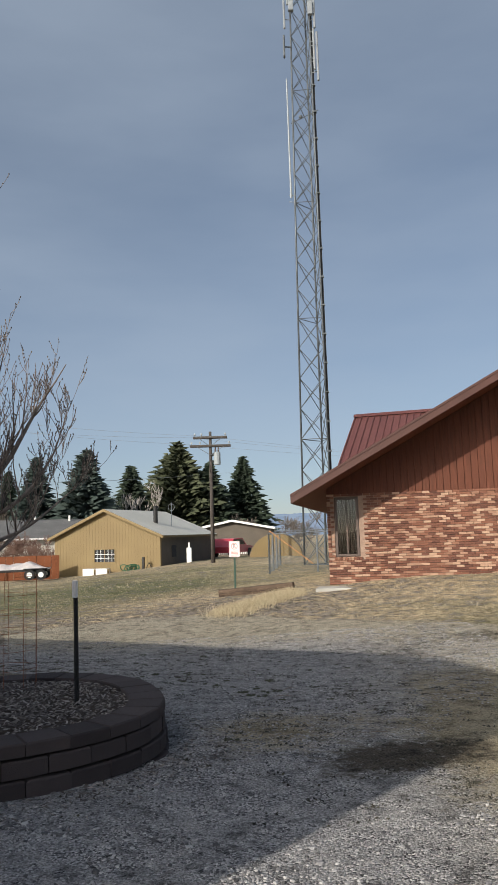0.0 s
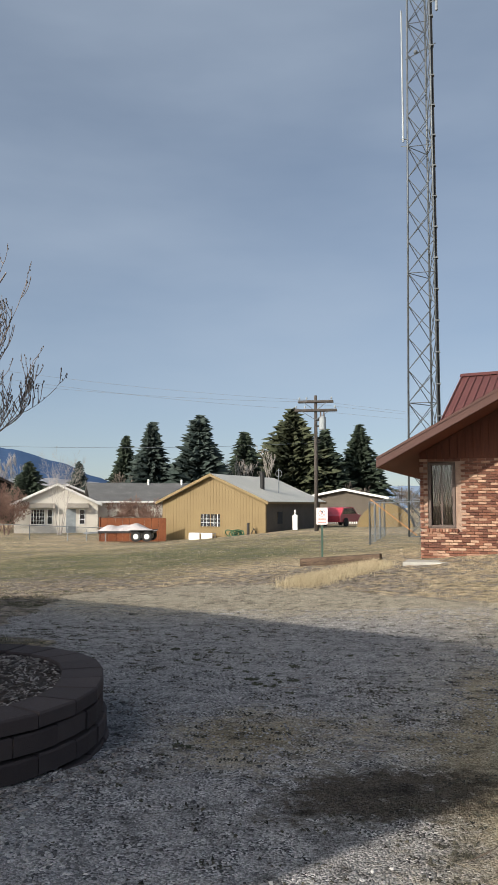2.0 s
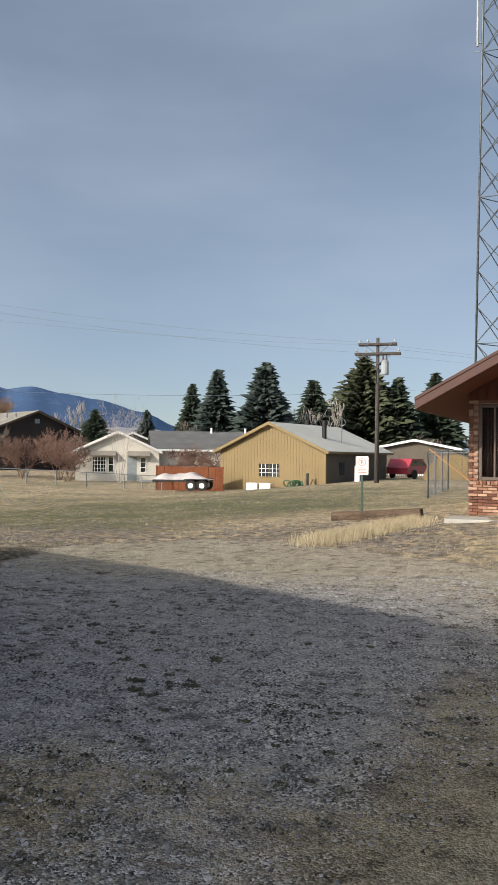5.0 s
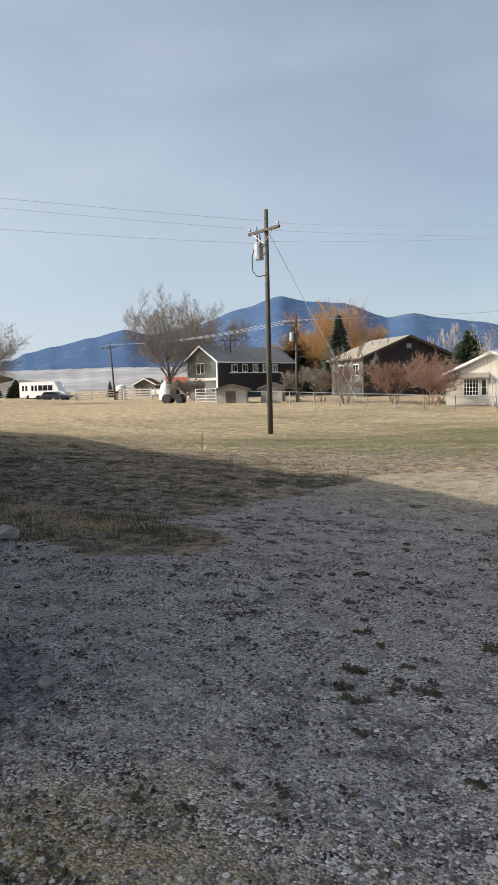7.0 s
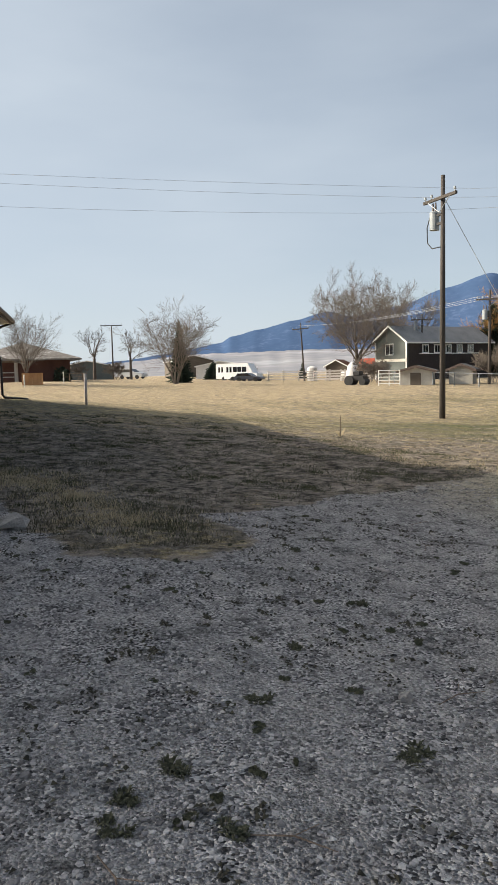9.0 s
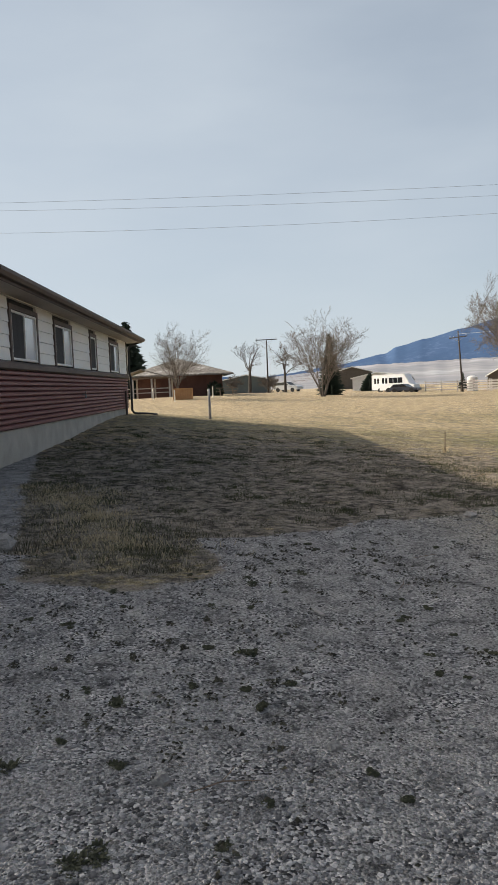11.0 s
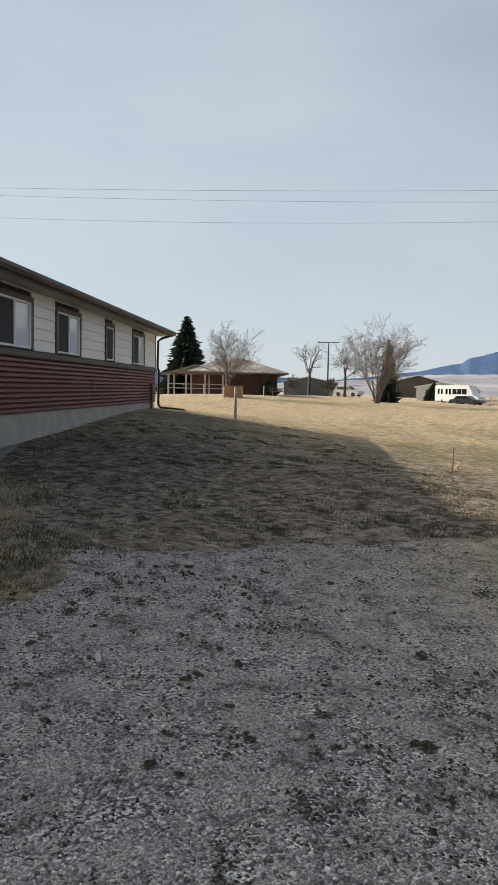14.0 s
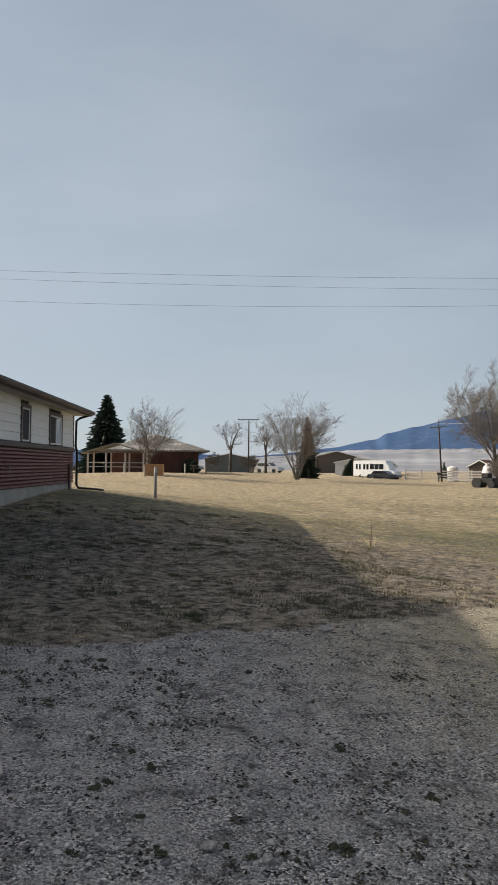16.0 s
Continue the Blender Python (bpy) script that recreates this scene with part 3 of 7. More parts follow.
def window_unit(parent, x0, z0, x1, z1, y, cols=1, rows=1, frame_mat="white_paint", width=0.06, trim=None, pane="dark_glass", back=0.12, name="window"):
    """A window in a wall that faces -y, whose face lies at y."""
    f = Shape()
    f.box(x0, y - 0.03, z0, x0 + width, y + 0.05, z1, 0.008).box(x1 - width, y - 0.03, z0, x1, y + 0.05, z1, 0.008)
    f.box(x0 + width, y - 0.028, z0, x1 - width, y + 0.05, z0 + width, 0.008).box(x0 + width, y - 0.028, z1 - width, x1 - width, y + 0.05, z1, 0.008)
    w = part(name, f, MAT[frame_mat], parent)
    part("pane", Shape().box(x0 + width * 0.8, y + 0.02, z0 + width * 0.8, x1 - width * 0.8, y + 0.03, z1 - width * 0.8), MAT[pane], w)
    if cols > 1 or rows > 1:
        g = Shape()
        for i in range(1, cols):
            x = x0 + (x1 - x0) * i / cols
            g.box(x - 0.018, y - 0.01, z0 + width, x + 0.018, y + 0.015, z1 - width)
        for i in range(1, rows):
            z = z0 + (z1 - z0) * i / rows
            g.box(x0 + width, y - 0.012, z - 0.018, x1 - width, y + 0.012, z + 0.018)
        part("glazing_bar", g, MAT[frame_mat], w)
    if trim:
        t = Shape()
        k = 0.09
        t.box(x0 - k, y - 0.025, z0 - 0.02, x0, y + 0.01, z1 + k).box(x1, y - 0.025, z0 - 0.02, x1 + k, y + 0.01, z1 + k).box(x0, y - 0.025, z1, x1, y + 0.01, z1 + k)
        part("window_trim", t, MAT[trim], w)
    return w


def gable_house(name, m, w, d, eave, rise, over, wall_mat, roof_mat, label, category, windows=(), low=-1.0, trim="white_paint", gable_mat=None, side_mat=None, rib=0.0, thick=0.14, board=0.0):
    """A house with its gable towards -y, x from 0 to w, y from 0 to d. windows: x0, z0, x1, z1, cols, rows."""
    h = thing(name, m, label, category)
    holes = [(a + 0.02, c - 0.02, b + 0.02, e - 0.02) for a, b, c, e, *_ in windows]
    part("front_wall", wall_pieces(Shape(), 0, w, low, eave, 0, 0.2, holes), MAT[wall_mat], h)
    slope = rise / (w / 2)
    part("gable_wall", Shape().prism([(0, eave), (w, eave), (w / 2, eave + rise)], "y", 0, 0.2), MAT[gable_mat or wall_mat], h)
    part("back_wall", Shape().prism([(0, low), (w, low), (w, eave), (w / 2, eave + rise), (0, eave)], "y", d - 0.2, d), MAT[wall_mat], h)
    for x in (0, w - 0.2):
        part("side_wall", Shape().box(x, 0.2, low, x + 0.2, d - 0.2, eave), MAT[side_mat or wall_mat], h)
    for s in (-1, 1):
        e = w / 2 + s * (w / 2 + over)
        ze = eave - over * slope
        r = part("roof", Shape().slab((w / 2, -over, eave + rise + thick), (e, -over, ze + thick), (e, d + over, ze + thick), (w / 2, d + over, eave + rise + thick), thick), MAT[roof_mat], h)
        if rib:
            ribs = Shape()
            y = -over + 0.02
            while y < d + over:
                ribs.slab((w / 2, y, eave + rise + thick + 0.03), (e, y, ze + thick + 0.03), (e, y + 0.03, ze + thick + 0.03), (w / 2, y + 0.03, eave + rise + thick + 0.03), 0.03)
                y += rib
            part("roof_rib", ribs, MAT[roof_mat], r)
        part("rake_board", Shape().slab((w / 2, -over - 0.03, eave + rise + thick + 0.01), (e, -over - 0.03, ze + thick + 0.01), (e, -over - 0.002, ze + thick + 0.01), (w / 2, -over - 0.002, eave + rise + thick + 0.01), 0.2), MAT[trim], h)
        part("eave_board", Shape().box(min(e, e + s * 0.025), -over, ze - 0.03, max(e, e + s * 0.025), d + over, ze + thick - 0.01), MAT[trim], h)
    if board:
        b = Shape()
        x = board
        while x < w - 0.05:
            top = eave + rise * (1 - abs(x - w / 2) / (w / 2))
            skip = [q for q in windows if q[0] - 0.05 < x < q[2] + 0.05]
            z = low
            for q in skip:
                b.box(x - 0.014, -0.009, z, x + 0.014, 0, q[1] - 0.05)
                z = q[3] + 0.05
            b.box(x - 0.014, -0.009, z, x + 0.014, 0, top - 0.02)
            x += board
        part("siding_rib", b, MAT[wall_mat], h)
    for a, b_, c, e, cols, rows in windows:
        window_unit(h, a, b_, c, e, 0, cols, rows, trim)
    return h


# ---------------------------------------------------------------- long maroon and white building
# local x runs along the wall from the far corner towards the yard, y into the house, the wall faces -y
LONG = thing("long_building", pose(-26.35, 12.15, 0, 0, 0, 166.8), "long single-storey building, white boards above maroon metal siding", "building")
E1 = -16.5   # end of the wall towards the yard (local x runs the other way)
lw = [(-14.35, 2.09, -12.56, 3.05), (-11.0, 2.09, -9.3, 3.05), (-6.88, 2.09, -6.06, 3.05), (-3.65, 2.09, -2.0, 3.05)]
part("foundation", Shape().box(E1, 0.03, -0.5, 0, 0.3, 0.80, 0.01), MAT["concrete"], LONG, "bare grey concrete foundation")
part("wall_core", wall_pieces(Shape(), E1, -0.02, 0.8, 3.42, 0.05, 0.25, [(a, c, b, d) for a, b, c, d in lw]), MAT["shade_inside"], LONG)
z = 0.80
while z < 1.93:
    s = Shape().prism([(0.05, z), (-0.005, z + 0.012), (-0.03, z + 0.03), (-0.03, z + 0.072), (0.012, z + 0.098), (0.05, z + 0.1)], "x", E1, 0.0)
    part("siding_board", s, MAT["maroon"], LONG)
    z += 0.1
part("sill_band", Shape().prism([(0.05, 1.9), (-0.035, 1.9), (-0.075, 1.93), (-0.075, 2.02), (-0.03, 2.06), (0.05, 2.07)], "x", E1, 0.01), MAT["brown_trim"], LONG, "dark brown band below the windows")
z = 2.07
while z < 3.38:
    top = min(z + 0.235, 3.40)
    x = E1
    for a, b, c, d in sorted(lw) + [(-0.06, 0, 9, 9)]:
        clear = (a, c) if (c < top - 0.01 and d > z + 0.01) else None
        if clear is None and a != -0.06:
            continue
        part("siding_board", Shape().prism([(0.05, z), (-0.016, z + 0.006), (0.002, top), (0.05, top)], "x", x, a - (0.09 if a != -0.06 else 0)), MAT["white_siding"], LONG)
        x = c + 0.09 if a != -0.06 else x
    z = top
part("corner_board", Shape().box(-0.055, -0.03, 2.07, 0.005, 0.08, 3.4), MAT["brown_trim"], LONG)
for i, (a, b, c, d) in enumerate(lw):
    w = window_unit(LONG, a + 0.02, b + 0.0, c - 0.02, d - 0.02, 0.0, 1, 1, "white_paint", 0.05, None, "mirror_glass", name="window")
    if c - a > 1.0:
        mid = (a + c) / 2
        part("mullion", Shape().box(mid - 0.03, -0.035, b + 0.05, mid + 0.03, 0.045, d - 0.07), MAT["white_paint"], w)
        part("insect_screen", Shape().box(a + 0.07, -0.012, b + 0.05, mid - 0.03, -0.006, d - 0.07), MAT["screen_mesh"], w, "dark insect screen")
        # one pale sheet is both the blind and the sky mirrored in the pane
        part("blind", Shape().box(mid + 0.03, 0.006, b + 0.05, c - 0.07, 0.016, d - 0.07), MAT["blind_sky_glaze"], w, "pale blind with the sky's reflection in its colour")
    else:
        part("insect_screen", Shape().box(a + 0.1, -0.012, b + 0.05, c - 0.08, -0.006, d - 0.07), MAT["screen_mesh"], w, "dark insect screen")
    t = Shape()
    t.box(a - 0.085, -0.04, b - 0.02, a + 0.015, 0.02, d + 0.08).box(c - 0.015, -0.04, b - 0.02, c + 0.085, 0.02, d + 0.08).box(a + 0.015, -0.04, d - 0.015, c - 0.015, 0.02, d + 0.08)
    part("window_trim", t, MAT["brown_trim"], w)
    # panel behind the glass carries the room's shade in its colour
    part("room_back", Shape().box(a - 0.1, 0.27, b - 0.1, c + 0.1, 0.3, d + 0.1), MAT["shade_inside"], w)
# roof with soffit, fascia and gutter
part("roof", Shape().slab((E1 - 0.3, -0.55, 3.47), (0.75, -0.55, 3.47), (0.75, 5.0, 5.21), (E1 - 0.3, 5.0, 5.21), 0.12), MAT["grey_roof"], LONG)
part("roof", Shape().slab((E1 - 0.3, 5.0, 5.21), (0.75, 5.0, 5.21), (0.75, 10.55, 3.47), (E1 - 0.3, 10.55, 3.47), 0.12), MAT["grey_roof"], LONG)
part("soffit", Shape().box(E1 - 0.3, -0.5, 3.27, 0.7, 0.1, 3.31), MAT["soffit"], LONG)
part("fascia", Shape().box(E1 - 0.3, -0.53, 3.25, 0.72, -0.5, 3.43), MAT["brown_trim"], LONG)
gut = Shape().prism([(-0.53, 3.41), (-0.53, 3.3), (-0.62, 3.3), (-0.66, 3.36), (-0.66, 3.42), (-0.645, 3.42), (-0.645, 3.37), (-0.61, 3.31), (-0.545, 3.31), (-0.545, 3.41)], "x", E1 - 0.3, 0.74)
part("gutter", gut, MAT["brown_trim"], LONG, "brown metal gutter")
part("back_wall", Shape().box(E1, 9.8, -0.5, 0, 10.0, 3.4), MAT["white_siding"], LONG)
for x in (E1, -0.2):
    part("gable_wall", Shape().prism([(0.25, -0.5), (9.8, -0.5), (9.8, 3.42), (5.0, 5.15), (0.25, 3.42)], "x", x, x + 0.2), MAT["white_siding"], LONG)
part("downspout", Shape().tube([(0.6, -0.6, 3.42), (0.6, -0.58, 3.33), (0.2, -0.2, 3.16), (0.06, -0.09, 3.05), (0.05, -0.08, 2.1), (0.05, -0.13, 1.95), (0.05, -0.13, 0.72), (0.1, -0.2, 0.6), (0.75, -0.75, 0.53), (1.0, -0.95, 0.49)], 0.045, 8), MAT["cable"], LONG, "dark downspout with a long foot", smooth=True)
part("wall_pipe", Shape().tube([(-0.9, -0.07, 0.45), (-0.9, -0.07, 1.46)], 0.04, 8), MAT["brown_trim"], LONG)
tap = Shape().tube([(-8.27, -0.01, 1.40), (-8.27, -0.12, 1.40)], 0.02, 6).tube([(-8.27, -0.1, 1.41), (-8.27, -0.1, 1.30)], 0.022, 6).tube([(-8.33, -0.1, 1.45), (-8.21, -0.1, 1.45)], 0.018, 6)
part("outdoor_tap", tap, MAT["galvanised"], LONG)

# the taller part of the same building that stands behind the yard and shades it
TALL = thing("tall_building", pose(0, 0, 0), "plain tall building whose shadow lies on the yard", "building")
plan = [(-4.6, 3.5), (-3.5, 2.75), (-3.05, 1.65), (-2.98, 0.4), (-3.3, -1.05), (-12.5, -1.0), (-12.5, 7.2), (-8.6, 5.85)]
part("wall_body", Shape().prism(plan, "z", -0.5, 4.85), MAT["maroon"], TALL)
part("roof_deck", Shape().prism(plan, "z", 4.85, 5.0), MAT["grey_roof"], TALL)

# ---------------------------------------------------------------- brick house with the red roof
BR = thing("brick_house", pose(1.28, 21.46, 0, 0, 0, -6.3), "brick house with red-brown metal roof and board gable", "house")
BW, SL = 16.0, 0.545
part("wall_backing", wall_pieces(Shape(), 0.02, BW, 0.30, 2.92, 0.035, 0.25, [(0.2, 0.88, 1.17, 2.84)]), MAT["mortar"], BR)
part("side_wall", Shape().box(0.0, 0.25, 0.3, 0.2, 10, 2.92), MAT["mortar"], BR)
part("back_wall", Shape().box(0.0, 10, 0.3, BW, 10.2, 2.92), MAT["mortar"], BR)
part("gable_backing", Shape().prism([(0.0, 2.92), (BW, 2.92), (BW, 3.1), (BW / 2, 3.1 + SL * BW / 2), (0, 3.1)], "y", 0.03, 0.2), MAT["red_wood"], BR)
x = 0.0
while x < 9.0:
    wd = 0.19
    part("gable_board", Shape().box(x + 0.006, -0.005, 2.915, x + wd - 0.006, 0.03, 3.08 + SL * min(x, 8.0 - wd), 0.003), MAT["red_wood"], BR)
    x += wd
# front rake: roof slab, fascia, soffit
def rake(x):
    return 2.71 + SL * (x + 0.78)
for s in (0, 1):
    xe, xm = (-0.82, BW / 2) if s == 0 else (BW + 0.82, BW / 2)
    ze, zm = rake(-0.82), rake(BW / 2)
    part("roof", Shape().slab((xm, -1.57, zm + 0.16), (xe, -1.57, ze + 0.16), (xe, 10.6, ze + 0.16), (xm, 10.6, zm + 0.16), 0.03), MAT["red_metal"], BR)
    part("soffit", Shape().slab((xm, -1.53, zm - 0.02), (xe + 0.02, -1.53, ze - 0.02), (xe + 0.02, 10.5, ze - 0.02), (xm, 10.5, zm - 0.02), 0.03), MAT["red_wood"], BR, "dark red-brown boarded soffit")
    part("fascia", Shape().slab((xm, -1.59, zm + 0.19), (xe, -1.59, ze + 0.19), (xe, -1.55, ze + 0.19), (xm, -1.55, zm + 0.19), 0.24), MAT["rake_metal"], BR)
    part("fascia_lip", Shape().slab((xm, -1.61, zm + 0.20), (xe, -1.61, ze + 0.20), (xe, -1.57, ze + 0.20), (xm, -1.57, zm + 0.20), 0.06), MAT["rake_metal"], BR)
    part("eave_board", Shape().box(min(xe, xe + 0.03), -1.55, ze - 0.05, max(xe, xe + 0.03), 10.6, ze + 0.15), MAT["rake_metal"], BR)
bw = window_unit(BR, 0.21, 1.18, 0.87, 2.83, 0.05, 2, 1, "brown_trim", 0.07, None, "clear_glass")
bw.children[0].visible_shadow = False
# near-black panel, painted as the unlit room behind the curtain
part("room_back", Shape().box(0.1, 0.27, 1.1, 1.0, 0.3, 2.9), MAT["shade_inside"], bw)
cur = Shape()
for i in range(9):
    cur.tube([(0.26 + 0.066 * i, 0.18, 1.22), (0.26 + 0.066 * i, 0.18, 2.8)], 0.036, 6)
part("curtain", cur, MAT["curtain"], bw, "pleated brown curtain", smooth=True)
for i in range(10):
    part("sill_brick", Shape().box(0.16 + 0.078 * i, -0.035, 1.08, 0.228 + 0.078 * i, 0.06, 1.165, 0.006), MAT["brick"], BR)
# roof wing behind, turned a little, with standing seams
WING = thing("rear_wing", pose(2.62, 27.2, 0, 0, 0, -13.5), "rear wing of the brick house under a ribbed red-brown metal roof", "house")
part("wall_body", Shape().box(0.6, -3.2, 0.3, 11.5, 3.2, 4.0), MAT["mortar"], WING)
part("gable_wall", Shape().prism([(-3.2, 4.0), (3.2, 4.0), (0, 5.75)], "x", 0.6, 0.8), MAT["red_wood"], WING)
for s in (-1, 1):
    r = part("roof", Shape().slab((0, 0, 5.98), (0, s * 4.6, 3.45), (12, s * 4.6, 3.45), (12, 0, 5.98), 0.12), MAT["red_metal"], WING)
    ribs = Shape()
    for i in range(52):
        ribs.slab((0.02 + 0.23 * i, 0, 6.02), (0.02 + 0.23 * i, s * 4.6, 3.49), (0.055 + 0.23 * i, s * 4.6, 3.49), (0.055 + 0.23 * i, 0, 6.02), 0.05)
    part("roof_rib", ribs, MAT["red_metal"], r)
part("ridge_cap", Shape().prism([(-0.16, 5.94), (0, 6.06), (0.16, 5.94)], "x", -0.02, 12), MAT["red_metal"], WING)
# walkway slab in front
solo("walkway_slab", Shape().box(-0.3, -1.15, -0.25, 3.35, -0.3, 0.0, 0.02).box(3.37, -1.15, -0.25, 7.2, -0.3, -0.004, 0.02).box(7.22, -1.15, -0.25, 16, -0.3, 0.0, 0.02), MAT["concrete"], pose(1.28, 21.46, 0.40, 0, 0, -6.3), "low grey concrete walkway along the brick wall", "pavement", kind="structure")

# ---------------------------------------------------------------- lattice mast
def lattice_mast():
    t = thing("radio_mast", pose(0.62, 36.2, 0.35, 0, 0, 0), "tall galvanised lattice mast with antennas and cables", "radio mast")
    top = 37.0

    def foot(k, z):
        w = 1.36 - 0.5 * z / top
        return ((1.36 - w, 0.0, z), (1.36, 0.0, z), (1.36 - w * 0.2, w * 0.92, z))[k]
    for k in range(3):
        part("leg", Shape().tube([foot(k, 0), foot(k, top)], 0.045, 8), MAT["mast_steel"], t, smooth=True)
    step = 1.5
    for p, q in ((0, 1), (1, 2), (2, 0)):
        for i in range(int(top / step)):
            z0, z1 = i * step, (i + 1) * step
            part("brace", Shape().tube([foot(p, z0), foot(q, z1)], 0.020, 5), MAT["mast_steel"], t)
            part("brace", Shape().tube([foot(q, z0), foot(p, z1)], 0.020, 5), MAT["mast_steel"], t)
            if i % 4 == 0:
                part("strut", Shape().tube([foot(p, z0), foot(q, z0)], 0.02, 5), MAT["mast_steel"], t)
    for i in range(7):
        q = (1.40 + 0.03 * (i % 3), 0.06 + 0.05 * (i // 3))
        part("cable", Shape().tube([(*q, 0), (*q, top - 2)], 0.026, 5), MAT["cable"], t, "thick black cable")
    part("whip_antenna", Shape().tube([(0.06, -0.1, 18.2), (0.06, -0.1, 24.6)], [0.048, 0.036], 8).tube([(-0.05, -0.1, 18.35), (0.3, 0, 18.35)], 0.025, 5).tube([(-0.05, -0.1, 18.0), (0.3, 0, 18.0)], 0.02, 5), MAT["tank_grey"], t, "long pale rod antenna")
    part("cross_rod", Shape().tube([(0.2, -0.2, 22.1), (1.6, -0.1, 22.8)], 0.022, 5).ball((0.7, -0.15, 22.45), 0.1), MAT["mast_steel"], t)
    for x, z, h in ((0.06, 27.3, 4.5), (0.25, 28.6, 4.0), (1.6, 27.2, 4.5), (1.68, 24.3, 2.7), (1.52, 24.9, 2.3)):
        part("panel_antenna", Shape().box(x - 0.055, -0.28, z, x + 0.055, -0.16, z + h, 0.03).tube([(x, -0.1, z + 0.3), (x, -0.1, z + h - 0.3)], 0.03, 6).tube([(x, -0.1, z + 0.6), (0.4 if x < 1 else 1.36, 0, z + 0.6)], 0.025, 5).tube([(x, -0.1, z + h - 0.6), (0.4 if x < 1 else 1.36, 0, z + h - 0.6)], 0.025, 5), MAT["pole_grey"], t)
    for x, z in ((0.42, 28.2), (1.4, 27.9)):
        part("radio_box", Shape().box(x - 0.13, -0.4, z, x + 0.13, -0.2, z + 0.75, 0.02), MAT["pole_grey"], t)
    for i in range(24):
        part("cable_bracket", Shape().box(1.3, -0.05, 1.0 + 1.45 * i, 1.52, 0.16, 1.06 + 1.45 * i), MAT["mast_steel"], t)
    part("dish_antenna", Shape().box(-0.05, -0.36, 25.7, 0.05, -0.1, 26.9, 0.04).tube([(0.05, -0.2, 26.3), (0.36, 0, 26.4)], 0.04, 6), MAT["mast_steel"], t)


lattice_mast()


# ---------------------------------------------------------------- poles and wires
def utility_pole(x, y, z0, z1, turn, label, arm_z, arm=2.2, tank=None, double=False, lean=0.0, second=None, r=0.125):
    p = thing("utility_pole", pose(x, y, z0, 0, lean, turn), label, "utility pole", "poles along the field")
    h = z1 - z0
    part("pole", Shape().tube([(0, 0, -0.3), (0, 0, h * 0.5), (0, 0, h)], [r, r * 0.85, r * 0.66], 12), MAT["pole_wood"], p, smooth=True)
    for k, (az, al) in enumerate([(arm_z, arm)] + ([second] if second else [])):
        a = part("cross_arm", Shape().box(-al / 2, -0.2, az - 0.06, al / 2, -0.1, az + 0.06, 0.01), MAT["pole_wood"], p)
        if double:
            part("cross_arm", Shape().box(-al / 2, 0.1, az - 0.06, al / 2, 0.2, az + 0.06, 0.01), MAT["pole_wood"], p)
        ins = (-al / 2 + 0.1, -al / 4, al / 2 - 0.1)
        for i in ins:
            part("insulator", Shape().tube([(i, -0.15, az + 0.06), (i, -0.15, az + 0.12), (i, -0.15, az + 0.14), (i, -0.15, az + 0.24)], [0.02, 0.02, 0.06, 0.04], 8), MAT["tank_grey"], a)
        part("arm_brace", Shape().tube([(-al / 3, -0.2, az - 0.05), (0, -0.17, az - 0.55)], 0.018, 5).tube([(al / 3, -0.2, az - 0.05), (0, -0.17, az - 0.55)], 0.018, 5), MAT["galvanised"], p)
    if tank:
        tx, tz = tank
        q = part("transformer", Shape().tube([(tx, -0.05, tz - 0.36), (tx, -0.05, tz + 0.32), (tx, -0.05, tz + 0.38)], [0.2, 0.2, 0.16], 14), MAT["tank_grey"], p, "grey drum transformer", smooth=False)
        part("bushing", Shape().tube([(tx - 0.1, -0.05, tz + 0.38), (tx - 0.1, -0.05, tz + 0.72)], [0.05, 0.03], 8).tube([(tx + 0.08, -0.05, tz + 0.38), (tx + 0.08, -0.05, tz + 0.72)], [0.05, 0.03], 8), MAT["brown_trim"], q)
        part("hanger", Shape().box(min(tx, 0), -0.09, tz - 0.2, max(tx, 0), -0.01, tz - 0.1).box(min(tx, 0), -0.09, tz + 0.15, max(tx, 0), -0.01, tz + 0.25), MAT["dark_steel"], q)
        part("drop_cable", Shape().tube([(tx - 0.2, -0.1, tz + 0.3), (tx - 0.45, -0.1, tz - 0.2), (tx - 0.42, -0.1, tz - 0.8), (tx - 0.1, -0.1, tz - 1.08), (0, -0.12, tz - 1.1)], 0.022, 6), MAT["cable"], q, smooth=True)
    return p


utility_pole(-21.83, 28.87, -0.72, 8.93, -6, "weathered wooden utility pole with transformer standing in the field", 8.75, 2.2, (-0.5, 7.95), False)
utility_pole(-4.62, 43.72, 0.35, 7.95, 4, "weathered wooden utility pole with two cross arms beside the tan shed", 7.25, 2.0, (0.38, 6.0), True, second=(6.75, 2.4))
utility_pole(-41.4, 50.46, -0.4, 7.05, 40, "wooden utility pole beside the chain-link fence", 6.75, 2.0, (-0.35, 5.6))
utility_pole(-83.0, 58.75, -0.6, 7.4, 40, "leaning wooden utility pole by the road", 7.2, 2.3, None, lean=-3.5)
utility_pole(-104.2, 39.2, 0.5, 8.1, 60, "wooden utility pole far across the field", 7.7, 3.2, None)
utility_pole(-61.5, 60.5, -0.3, 6.9, 40, "wooden utility pole beside the big bare tree", 6.6, 2.2, (-0.3, 5.2))
utility_pole(-36.0, -18.0, 0.2, 9.6, 15, "wooden utility pole beyond the long building", 9.2, 2.2, None)


